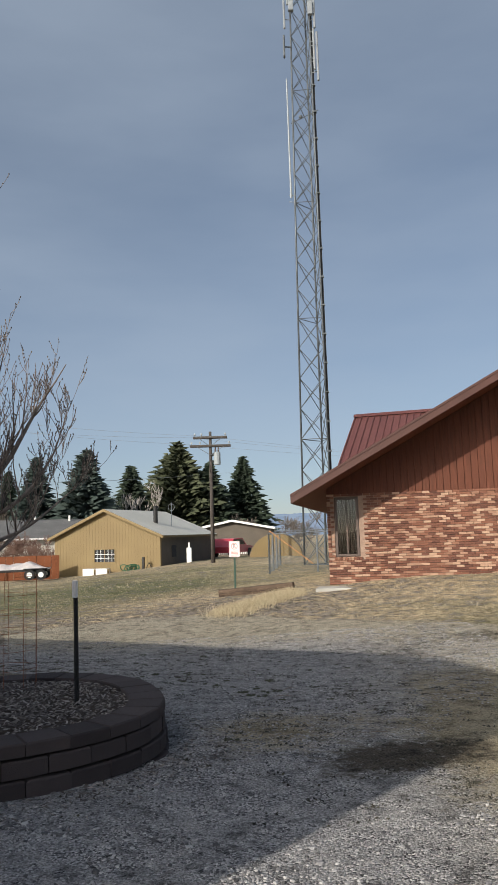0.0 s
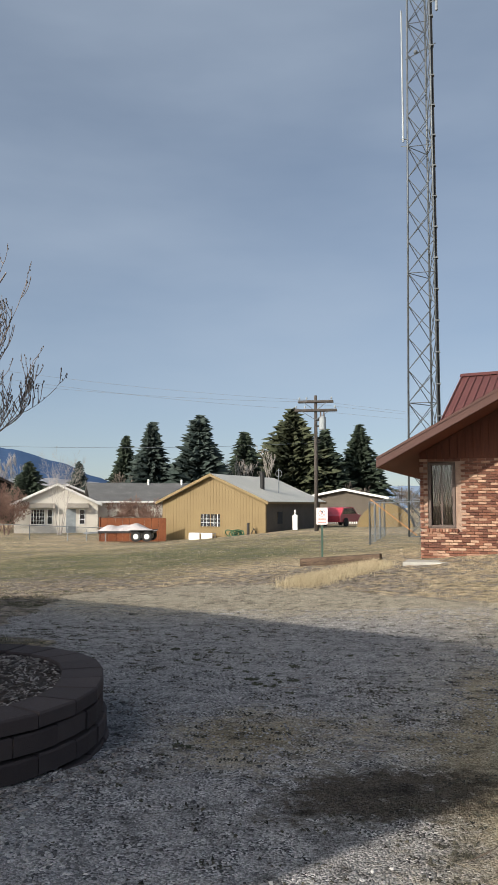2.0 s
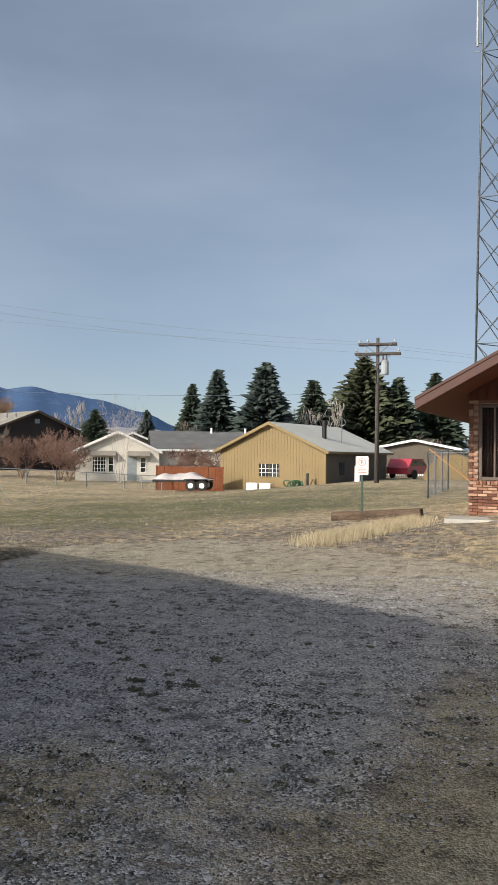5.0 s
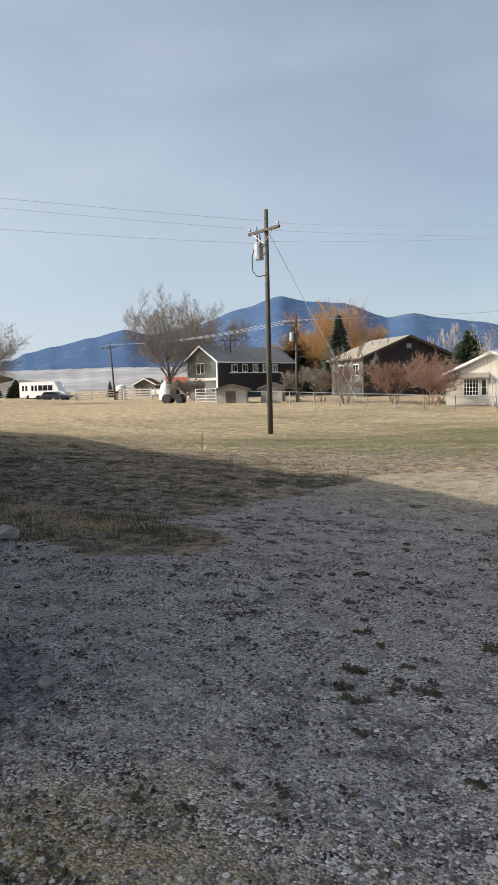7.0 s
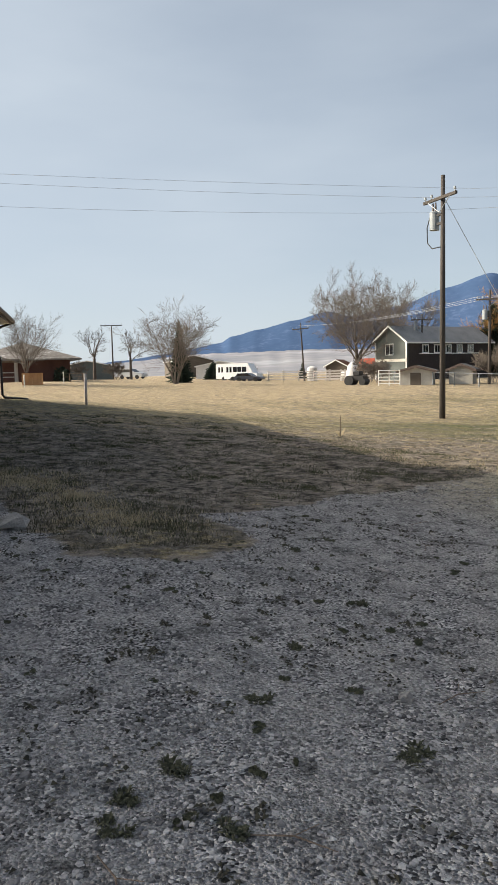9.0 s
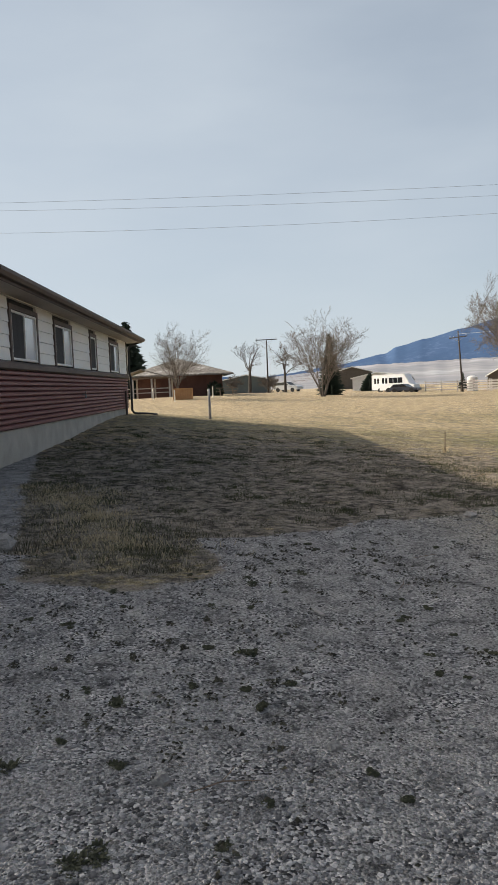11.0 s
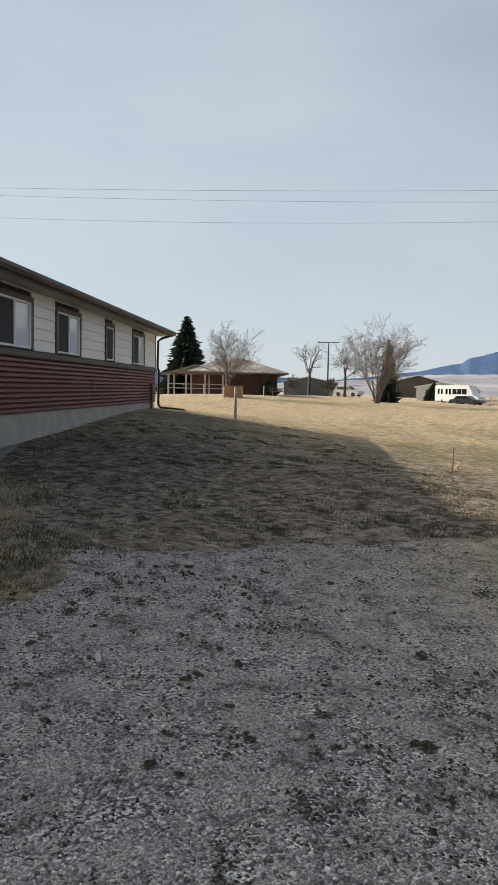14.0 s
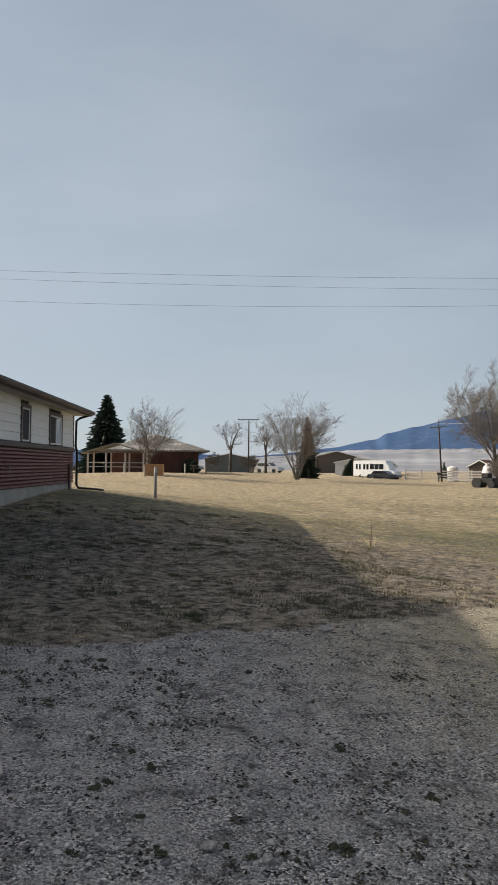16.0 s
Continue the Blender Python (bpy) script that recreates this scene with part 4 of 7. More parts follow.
def wire_span(name, spans, r, label, sag=0.03):
    s = Shape()
    for a, b in spans:
        a, b = Vector(a), Vector(b)
        pts = [a.lerp(b, i / 14) - Vector((0, 0, sag * (b - a).length * 4 * (i / 14) * (1 - i / 14))) for i in range(15)]
        s.tube(pts, r, 4, False)
    return solo(name, s, MAT["wire"], pose(0, 0, 0), label, "overhead wire")


for da, zz, sg, up_ in ((0.95, 8.27, 0.008, 1.5), (-0.9, 8.2, 0.010, 2.1), (-0.2, 7.5, 0.016, 2.1)):
    wire_span("overhead_wire", [((-21.83 + da * 0.9, 28.87 + da * 0.45, zz), (-36 + da, -18, zz + up_))], 0.0055, "thin overhead wire above the lawn", sg)
for da, zz in ((0.95, 8.25), (-0.9, 8.2), (-0.2, 7.6)):
    wire_span("overhead_wire", [((-21.83 + da * 0.9, 28.87 + da * 0.45, zz), (-4.62 + da, 43.72, 7.6 if da > -0.5 else 7.2)), ((-4.62 + da, 43.72, 7.5 if da > -0.5 else 7.2), (26, 70, 8.0))], 0.006, "thin overhead wire between the field poles", 0.014)
for da in (0.9, 0.0, -0.9):
    wire_span("overhead_wire", [((-83 + da * 0.6, 58.75 + da * 0.6, 7.0), (-41.4 + da * 0.7, 50.46 + da * 0.6, 6.6)), ((-41.4 + da * 0.7, 50.46 + da * 0.6, 6.6), (-8, 92, 9.5))], 0.011, "pale overhead wire along the road", 0.012)
wire_span("guy_wire", [((-21.8, 28.95, 8.0), (-20.3, 34.0, -0.75))], 0.012, "steel guy wire from the pole to its ground anchor", 0.0)


# ---------------------------------------------------------------- trees
def grow(shape, twigs, p, d, length, r, depth, rng, spread=0.55, up=0.25, kids=3, shrink=0.66, wander=0.22, twig_r=0.009):
    """A limb that wanders, tapers and forks; the last forks go into twigs."""
    pts, rad = [p], [r]
    steps = 4
    for i in range(steps):
        d = (d + Vector((rng.uniform(-1, 1), rng.uniform(-1, 1), rng.uniform(-1, 1))) * wander + Vector((0, 0, up * 0.3))).normalized()
        p = p + d * (length / steps)
        pts.append(p)
        rad.append(max(r * (1 - 0.5 * (i + 1) / steps), twig_r * 0.7))
    (shape if r > twig_r * 2.2 else twigs).tube(pts, rad, 6 if r > 0.05 else (4 if r > 0.015 else 3), False)
    if depth <= 0:
        return
    for k in range(kids + (rng.random() < 0.4)):
        at_i = steps if k == 0 else rng.choice((2, 3, 3, 4) if depth > 1 else (1, 2, 3, 4))
        side = Vector((rng.uniform(-1, 1), rng.uniform(-1, 1), rng.uniform(-0.4, 0.8))).normalized()
        nd = (d * (1.0 if k else 1.5) + side * (spread * (1.5 if k else 0.5)) + Vector((0, 0, up))).normalized()
        grow(shape, twigs, pts[at_i], nd, length * shrink * rng.uniform(0.75, 1.15), max(rad[at_i] * (0.55 if k else 0.8), twig_r), depth - 1, rng, spread, up, kids, shrink, wander, twig_r)


def bare_tree(x, y, h, label, seed, trunk=0.3, trunk_r=0.2, depth=5, spread=0.6, up=0.25, kids=3, stems=1, mat="far_bark", twig_mat=None, twig_r=0.02, lean=0.0, group="", name="bare_tree", first=0.33, z=None, shrink=0.66):
    rng = random.Random(seed)
    t = thing(name, pose(x, y, gz(x, y) if z is None else z, 0, 0, rng.uniform(0, 360)), label, "tree" if name != "bare_shrub" else "shrub", group)
    wood, twigs = Shape(), Shape()
    for s in range(stems):
        a = 2 * math.pi * s / stems + rng.uniform(-0.4, 0.4)
        o = Vector((0.12 * math.cos(a), 0.12 * math.sin(a), -0.15)) if stems > 1 else Vector((0, 0, -0.15))
        lean_v = Vector((math.cos(a) * (0.3 if stems > 1 else lean), math.sin(a) * (0.3 if stems > 1 else lean), 1)).normalized()
        r = trunk_r * (0.6 if stems > 1 else 1)
        if trunk > 0:
            top = o + lean_v * h * trunk
            wood.tube([o, o.lerp(top, 0.15), o.lerp(top, 0.6), top], [r * 1.35, r, r * 0.85, r * 0.75], 9, False)
        else:
            top = o
        for k in range(3 if stems == 1 else 2):
            b = a + 2 * math.pi * k / 3 + rng.uniform(-0.5, 0.5)
            d = Vector((math.cos(b) * spread, math.sin(b) * spread, 1.0 + (0.5 if k == 0 else 0))).normalized()
            grow(wood, twigs, top, d, h * first * rng.uniform(0.85, 1.1), r * 0.6, depth - 1, rng, spread, up, kids, shrink, 0.2, twig_r)
    part("trunk", wood, MAT[mat], t, smooth=True)
    part("twig_crown", twigs, MAT[twig_mat or mat], t)
    return t


def limbed_tree(x, y, h, wide, label, seed, stems=1, trunk=0.25, trunk_r=0.25, limbs=6, open_=0.8, levels=3, side=7, mat="far_bark", twig_mat=None, twig_r=0.01, curl=0.16):
    """A bare tree of long rising limbs with side branches all along them, brought to its height and crown width."""
    rng = random.Random(seed)
    wood, twigs = Shape(), Shape()

    def limb(p, d, length, r, level):
        n = 7 if level < 2 else 4
        pts, rad = [p], [r]
        for i in range(n):
            d = (d + Vector((rng.uniform(-1, 1), rng.uniform(-1, 1), rng.uniform(-0.8, 0.9))) * curl + Vector((0, 0, 0.03))).normalized()
            p = p + d * length / n
            pts.append(p)
            rad.append(max(r * (1 - 0.8 * (i + 1) / n), twig_r * 0.6))
        (wood if level == 0 else twigs).tube(pts, rad, 7 if level == 0 else (4 if level == 1 else 3), False)
        if level >= levels:
            return
        for k in range(side):
            f = 0.12 + 0.86 * (k + rng.random()) / side
            i = min(int(f * n), n - 1)
            q = pts[i].lerp(pts[i + 1], f * n - i)
            a = (pts[i + 1] - pts[i]).normalized()
            out = Vector((rng.uniform(-1, 1), rng.uniform(-1, 1), rng.uniform(-0.5, 0.7)))
            out = (out - a * out.dot(a)).normalized()
            limb(q, (a * 0.75 + out * rng.uniform(0.5, 1.0)).normalized(), length * rng.uniform(0.36, 0.64) * (1.2 - 0.55 * f), max(rad[i] * 0.55, twig_r), level + 1)

    for s_ in range(stems):
        a = 2 * math.pi * s_ / stems + rng.uniform(-0.4, 0.4)
        o = Vector((0.15 * math.cos(a), 0.15 * math.sin(a), 0)) if stems > 1 else Vector((0, 0, 0))
        lean = Vector((0.3 * math.cos(a), 0.3 * math.sin(a), 1)) if stems > 1 else Vector((rng.uniform(-0.05, 0.05), rng.uniform(-0.05, 0.05), 1))
        top = o + lean * h * trunk
        wood.tube([o - Vector((0, 0, 0.25)), o.lerp(top, 0.12), o.lerp(top, 0.6), top], [trunk_r * 1.35, trunk_r, trunk_r * 0.88, trunk_r * 0.72], 9, False)
        for k in range(limbs):
            b = a + 2 * math.pi * k / limbs + rng.uniform(-0.4, 0.4)
            t_ = open_ * (0.15 if k == 0 else rng.uniform(0.55, 1.0))
            q = o.lerp(top, 1.0 if k < 3 else rng.uniform(0.6, 1.0))
            limb(q, (lean.normalized() + Vector((math.cos(b), math.sin(b), 0)) * t_).normalized(), h * (1 - trunk) * rng.uniform(0.75, 1.0), trunk_r * (0.55 if k == 0 else 0.34), 0)
    tall = max(p[2] for p in twigs.v)
    reach = sorted(math.hypot(p[0], p[1]) for p in twigs.v)[int(0.97 * len(twigs.v))]
    fz, fr = h / tall, 0.5 * wide / reach
    for shape in (wood, twigs):
        shape.v = [(p[0] * fr, p[1] * fr, p[2] * (fz if p[2] > 0 else 1)) for p in shape.v]
    t = thing("bare_tree", pose(x, y, gz(x, y), 0, 0, rng.uniform(0, 360)), label, "tree", "bare trees beyond the field")
    part("trunk", wood, MAT[mat], t, smooth=True)
    part("twig_crown", twigs, MAT[twig_mat or mat], t)
    return t


def conifer(x, y, h, w, label, seed, mat="needle_green", z=None, tiers=44, droop=0.25, point=1.0, base=0.06):
    rng = random.Random(seed)
    t = thing("conifer_tree", pose(x, y, gz(x, y) if z is None else z), label, "tree", "evergreens beyond the field")
    part("trunk", Shape().tube([(0, 0, -0.2), (0, 0, h * 0.5), (0, 0, h * 0.97)], [0.022 * h, 0.014 * h, 0.003 * h], 7, False), MAT["dark_bark"], t)
    crown = Shape()
    for i in range(tiers):
        f = i / (tiers - 1)
        z0 = h * (base + (1 - base) * f)
        ragged = rng.uniform(0.8, 1.12)
        reach = w * 0.56 * (1 - f ** (1.15 * point)) * ragged + 0.03 * w
        n = max(5, int(12 * (1 - f) + 5))
        for k in range(n):
            a = 2 * math.pi * (k + rng.random()) / n
            L = reach * rng.uniform(0.62, 1.12)
            ca, sa = math.cos(a), math.sin(a)
            for q in range(7):
                u = (q + rng.uniform(0.1, 1.0)) / 7
                c = Vector((ca * L * u, sa * L * u, z0 - droop * L * u * u + rng.uniform(-0.035, 0.035) * h))
                size = (0.15 * w * (1 - 0.6 * f) * (1 - 0.35 * u) + 0.035 * w) * rng.uniform(0.6, 1.2)
                side = Vector((-sa, ca, 0)) * size * 0.42
                tip = c + Vector((ca, sa, -droop * 0.8 + rng.uniform(-0.25, 0.3))) * size
                back = c - Vector((ca, sa, -0.2)) * size * 0.35
                low = Vector((0, 0, -size * rng.uniform(0.15, 0.45)))
                crown.add([back, c + side + low, tip, c - side + low, c + Vector((0, 0, size * 0.12))], [(0, 1, 4), (1, 2, 4), (2, 3, 4), (3, 0, 4)])
    me = bpy.data.meshes.new("crown")
    me.from_pydata(crown.v, [], crown.f)
    me.materials.append(MAT[mat])
    c = new("crown", me)
    c.parent = t
    return t


# the young tree in the round planter
def planter_tree():
    rng = random.Random(11)
    t = thing("young_tree", pose(-2.09, 6.34, 0.55), "young bare tree with knobbly spring buds in the planter", "tree")
    wood, twigs, buds = Shape(), Shape(), Shape()
    wood.tube([(0, 0, -0.1), (0.01, 0, 0.6), (-0.02, 0.02, 1.3), (0.0, 0.0, 1.75)], [0.06, 0.05, 0.043, 0.038], 10, False)

    def limb(p, d, length, r, level):
        pts, rad, n = [p], [r], 7
        for i in range(n):
            d = (d + Vector((rng.uniform(-1, 1), rng.uniform(-1, 1), rng.uniform(-0.4, 1.0))) * 0.13 + Vector((0, 0, 0.10))).normalized()
            p = p + d * length / n
            pts.append(p)
            rad.append(max(r * (1 - 0.85 * (i + 1) / n), 0.0022))
        (wood if level == 0 else twigs).tube(pts, rad, 6 if level == 0 else 4, False)
        if level >= 1:
            for i in range(3, n + 1):
                if rng.random() < (0.75 if level == 2 else 0.4):
                    buds.ball(pts[i] + Vector((rng.uniform(-1, 1), rng.uniform(-1, 1), 0.4)) * 0.008, 0.0048 if i < n else 0.0062, 3, 5, 1.7)
        if level < 2:
            count = 13 if level == 0 else 6
            for k in range(count):
                i = rng.randint(1, n)
                s = Vector((rng.uniform(-1, 1), rng.uniform(-1, 1), rng.uniform(-0.1, 0.9))).normalized()
                limb(pts[i], (d * 0.7 + s * 0.85).normalized(), length * rng.uniform(0.3, 0.55) * (1.1 - 0.4 * i / n), max(rad[i] * 0.55, 0.003), level + 1)

    top = Vector((0, 0, 1.75))
    limb(top, Vector((-0.03, 0.05, 1)), 2.1, 0.034, 0)
    limb(top, Vector((0.62, 0.30, 0.85)), 1.35, 0.028, 0)
    limb(Vector((0, 0, 1.5)), Vector((0.72, 0.55, 0.35)), 1.2, 0.022, 0)
    limb(Vector((0, 0, 1.3)), Vector((0.9, 0.25, 0.12)), 1.0, 0.02, 0)
    limb(Vector((0, 0, 1.6)), Vector((-0.8, 0.2, 0.7)), 2.0, 0.028, 0)
    limb(Vector((0, 0, 1.45)), Vector((-0.2, 0.85, 0.5)), 1.8, 0.024, 0)
    limb(Vector((0, 0, 1.4)), Vector((-0.3, -0.8, 0.6)), 1.5, 0.022, 0)
    limb(Vector((0, 0, 1.1)), Vector((-0.85, 0.4, 0.2)), 1.4, 0.018, 0)
    limb(Vector((0, 0, 1.2)), Vector((0.2, 0.95, 0.15)), 1.5, 0.018, 0)
    part("trunk", wood, MAT["bark"], t, smooth=True)
    part("twig_crown", twigs, MAT["bark"], t)
    part("bud_cluster", buds, MAT["dark_bark"], t, "dark swollen buds")


planter_tree()


# ---------------------------------------------------------------- round planter of stacked blocks
def outline_point(u):
    """The planter's rounded outline, u from 0 to 1, anticlockwise."""
    a = 2 * math.pi * u
    c, s = math.cos(a), math.sin(a)
    p, q = 1.86 * math.copysign(abs(c) ** 0.8, c), 1.37 * math.copysign(abs(s) ** 0.8, s)
    return (PLC[0] + p * 0.906 - q * 0.423, PLC[1] + p * 0.423 + q * 0.906)


PLC = (-2.46, 6.06)


def planter():
    p = thing("planter", pose(0, 0, 0), "raised planter ringed by three courses of dark concrete blocks", "planter")
    fine = [outline_point(i / 2000) for i in range(2001)]
    length = [0.0]
    for a, b in zip(fine, fine[1:]):
        length.append(length[-1] + math.dist(a, b))
    total = length[-1]

    def spot(s):
        s %= total
        i = min(int(np.searchsorted(length, s)), 1999)
        a, b = Vector(fine[max(i - 1, 0)]), Vector(fine[i])
        return a, (b - a).normalized() if (b - a).length else Vector((1, 0))

    n = round(total / 0.30)
    rng = random.Random(4)
    for course in range(4):
        cap = course == 3
        z0 = 0.12 + 0.128 * course
        for i in range(n):
            s = (i + 0.5 * (course % 2)) * total / n
            a, d = spot(s + 0.003)
            b, e = spot(s + total / n - 0.003)
            na, nb = Vector((d.y, -d.x)), Vector((e.y, -e.x))
            o = 0.03 if cap else 0.02 * (3 - course) + rng.uniform(-0.006, 0.006)
            inn = -0.26 if cap else -0.2
            h = 0.085 if cap else 0.110
            q = [a + na * o, b + nb * o, b + nb * inn, a + na * inn]
            m = (a + b) / 2 + (na + nb) / 2 * (o + (0.012 if not cap else 0.0))
            j = rng.uniform(-0.004, 0.004)
            top = [(v.x, v.y, z0 + h + j) for v in (q[0], m, q[1], q[2], q[3])]
            low = [(v.x, v.y, z0 + j) for v in (q[0], m, q[1], q[2], q[3])]
            edge = [(v[0] * 0.985 + 0.015 * (a.x + b.x) / 2, v[1] * 0.985 + 0.015 * (a.y + b.y) / 2, v[2] - 0.012) for v in top]
            mid = [(v[0], v[1], v[2] - 0.012) for v in top]
            inner = [tuple(Vector(v).lerp(Vector(((a.x + b.x) / 2 + (na.x + nb.x) * inn / 4, (a.y + b.y) / 2 + (na.y + nb.y) * inn / 4, v[2])), 0.06)) for v in top]
            sh = Shape().add(low + mid + inner, [(4, 3, 2, 1, 0), (10, 11, 12, 13, 14)] + [(k, (k + 1) % 5, 5 + (k + 1) % 5, 5 + k) for k in range(5)] + [(5 + k, 5 + (k + 1) % 5, 10 + (k + 1) % 5, 10 + k) for k in range(5)])
            part("cap_block" if cap else "block", sh, MAT["block"], p)
    # soil and bark chips
    ring = [(x * 0.93 + PLC[0] * 0.07, y * 0.93 + PLC[1] * 0.07) for x, y in fine[::40]]
    soil = part("soil", Shape().add([(*PLC, 0.60)] + [(x, y, 0.53) for x, y in ring], [(0, i + 1, (i + 1) % len(ring) + 1) for i in range(len(ring))]), MAT["mulch_soil"], p)
    chips = Shape()
    for _ in range(9000):
        a, r = rng.uniform(0, 2 * math.pi), math.sqrt(rng.random()) * 0.9
        x0, y0 = outline_point(a / (2 * math.pi))
        x, y = PLC[0] + (x0 - PLC[0]) * r, PLC[1] + (y0 - PLC[1]) * r
        L, W, H = rng.uniform(0.018, 0.06), rng.uniform(0.008, 0.02), rng.uniform(0.004, 0.009)
        m = Matrix.Translation((x, y, 0.595 - 0.06 * r * r + rng.uniform(0, 0.014))) @ Euler((rng.uniform(-0.5, 0.5), rng.uniform(-0.5, 0.5), rng.uniform(0, 6.3))).to_matrix().to_4x4()
        v = [m @ Vector(c) for c in ((-L / 2, -W / 2, 0), (L / 2, -W / 3, 0), (L / 2, W / 3, 0), (-L / 2, W / 2, 0), (0, 0, H))]
        chips.add(v, [(0, 1, 4), (1, 2, 4), (2, 3, 4), (3, 0, 4)])
    for _ in range(1500):
        u, r = rng.random(), 1.07 + abs(rng.gauss(0, 0.16))
        x0, y0 = outline_point(u)
        x, y = PLC[0] + (x0 - PLC[0]) * r, PLC[1] + (y0 - PLC[1]) * r
        L, W, H = rng.uniform(0.015, 0.055), rng.uniform(0.007, 0.018), rng.uniform(0.003, 0.008)
        m = Matrix.Translation((x, y, gz(x, y) + 0.012 + rng.uniform(0, 0.008))) @ Euler((rng.uniform(-0.3, 0.3), rng.uniform(-0.3, 0.3), rng.uniform(0, 6.3))).to_matrix().to_4x4()
        chips.add([m @ Vector(c) for c in ((-L / 2, -W / 2, 0), (L / 2, -W / 3, 0), (L / 2, W / 3, 0), (-L / 2, W / 2, 0), (0, 0, H))], [(0, 1, 4), (1, 2, 4), (2, 3, 4), (3, 0, 4)])
    me = bpy.data.meshes.new("bark_chips")
    me.from_pydata(chips.v, [], chips.f)
    me.materials.append(MAT["bark_mulch"])
    ob = tagged(new("bark_chips", me), "loose grey-brown bark chips", kind="stuff")
    ob.parent = p


planter()


def t_post(x, y, z, h, lean, turn, label):
    p = thing("fence_post", pose(x, y, z, lean, 0, turn), label, "fence post", "steel posts round the young tree")
    s = Shape().box(-0.02, -0.003, -0.1, 0.02, 0.003, h, 0.002).box(-0.003, -0.025, -0.1, 0.003, -0.003, h, 0.002)
    for i in range(int(h / 0.055)):
        s.box(-0.008, 0.003, 0.05 + 0.055 * i, 0.008, 0.010, 0.075 + 0.055 * i)
    part("steel_post", s, MAT["cable"], p)
    part("pale_cap", Shape().box(-0.02, -0.026, h - 0.02, 0.02, 0.004, h + 0.12, 0.004), MAT["blind"], p, "pale weathered plastic cap")


t_post(-1.31, 6.37, 0.55, 0.88, 1.0, -10, "black steel T-post with a pale cap in the planter")
t_post(-2.33, 6.98, 0.55, 0.86, -1.0, 10, "black steel T-post with a pale cap behind the tree")

cage = thing("wire_cage", pose(-2.2, 7.12, 0.55), "rusty welded wire cage round the tree stake", "wire cage")
for i in range(10):
    part("upright_wire", Shape().tube([(0.28 * math.cos(i * 0.628), 0.28 * math.sin(i * 0.628), 0), (0.28 * math.cos(i * 0.628), 0.28 * math.sin(i * 0.628), 1.02)], 0.0022, 4, False), MAT["rust_metal"], cage)
for k in range(7):
    part("cross_wire", Shape().tube([(0.28 * math.cos(i * 0.314), 0.28 * math.sin(i * 0.314), 0.02 + 0.165 * k) for i in range(21)], 0.0022, 4, False), MAT["rust_metal"], cage)

# weathered plank ramp between planter and lawn
ramp = thing("wooden_ramp", pose(-3.9, 8.42, gz(-3.9, 8.42), 0, 0, 159.5), "weathered grey wooden plank platform beside the planter", "ramp")
for i in range(7):
    part("plank", Shape().box(-0.05, 0.06 + 0.145 * i, 0.36, 1.1, 0.195 + 0.145 * i, 0.395, 0.006), MAT["grey_wood"], ramp)
for y in (-0.02, 1.08):
    part("post", Shape().box(-0.12, y, -0.1, -0.03, y + 0.09, 0.47, 0.008), MAT["old_wood"], ramp)
part("side_board", Shape().box(-0.09, 0.06, 0.02, -0.055, 1.08, 0.4, 0.006), MAT["old_wood"], ramp)
part("top_rail", Shape().box(-0.14, -0.04, 0.47, -0.01, 1.19, 0.505, 0.006), MAT["grey_wood"], ramp)


# ---------------------------------------------------------------- signs
def letters(text, size, mat, parent, x, y, z):
    c = bpy.data.curves.new("lettering", "FONT")
    c.body, c.size, c.align_x, c.align_y, c.extrude, c.offset = text, size, "CENTER", "CENTER", 0.0012, 0.0016
    ob = new("lettering", c)
    c.materials.append(MAT[mat])
    ob.parent = parent
    ob.matrix_basis = pose(x, y, z, 90, 0, 0)
    ob.scale = (0.82, 1, 1)
    return ob


def rounded_plate(w, h, t, r=0.025):
    pts = []
    for cx, cz, a0 in ((w / 2 - r, h / 2 - r, 0), (-w / 2 + r, h / 2 - r, 90), (-w / 2 + r, -h / 2 + r, 180), (w / 2 - r, -h / 2 + r, 270)):
        pts += [(cx + r * math.cos(radians(a0 + k * 22.5)), cz + r * math.sin(radians(a0 + k * 22.5))) for k in range(5)]
    return Shape().prism(pts, "y", -t / 2, t / 2)


def red_border(w, h, mat, parent, y):
    b = Shape()
    k, g = 0.006, 0.014
    b.box(-w / 2 + g, y, h / 2 - g - k, w / 2 - g, y + 0.002, h / 2 - g).box(-w / 2 + g, y, -h / 2 + g, w / 2 - g, y + 0.002, -h / 2 + g + k)
    b.box(-w / 2 + g, y, -h / 2 + g + k, -w / 2 + g + k, y + 0.002, h / 2 - g - k).box(w / 2 - g - k, y, -h / 2 + g + k, w / 2 - g, y + 0.002, h / 2 - g - k)
    part("border", b, MAT[mat], parent)


SG = thing("fire_lane_sign", pose(-4.46, 8.84, gz(-4.46, 8.84), 0, 1.5, 62), "white fire-lane sign with red lettering on a wooden post", "sign")
part("sign_post", Shape().box(-0.045, 0.0, -0.15, 0.045, 0.05, 1.2, 0.006), MAT["old_wood"], SG)
plate = part("plate", rounded_plate(0.315, 0.465, 0.004), MAT["sign_white"], SG, at=pose(0, -0.012, 1.19, 0, 2.5, 0))
red_border(0.315, 0.465, "sign_red", plate, -0.0045)
letters("NO", 0.105, "sign_red", plate, 0, -0.0035, 0.155)
letters("PARKING", 0.085, "sign_red", plate, 0, -0.0035, 0.068)
letters("FIRE", 0.07, "sign_red", plate, 0, -0.0035, -0.02)
letters("LANE", 0.07, "sign_red", plate, 0, -0.0035, -0.09)
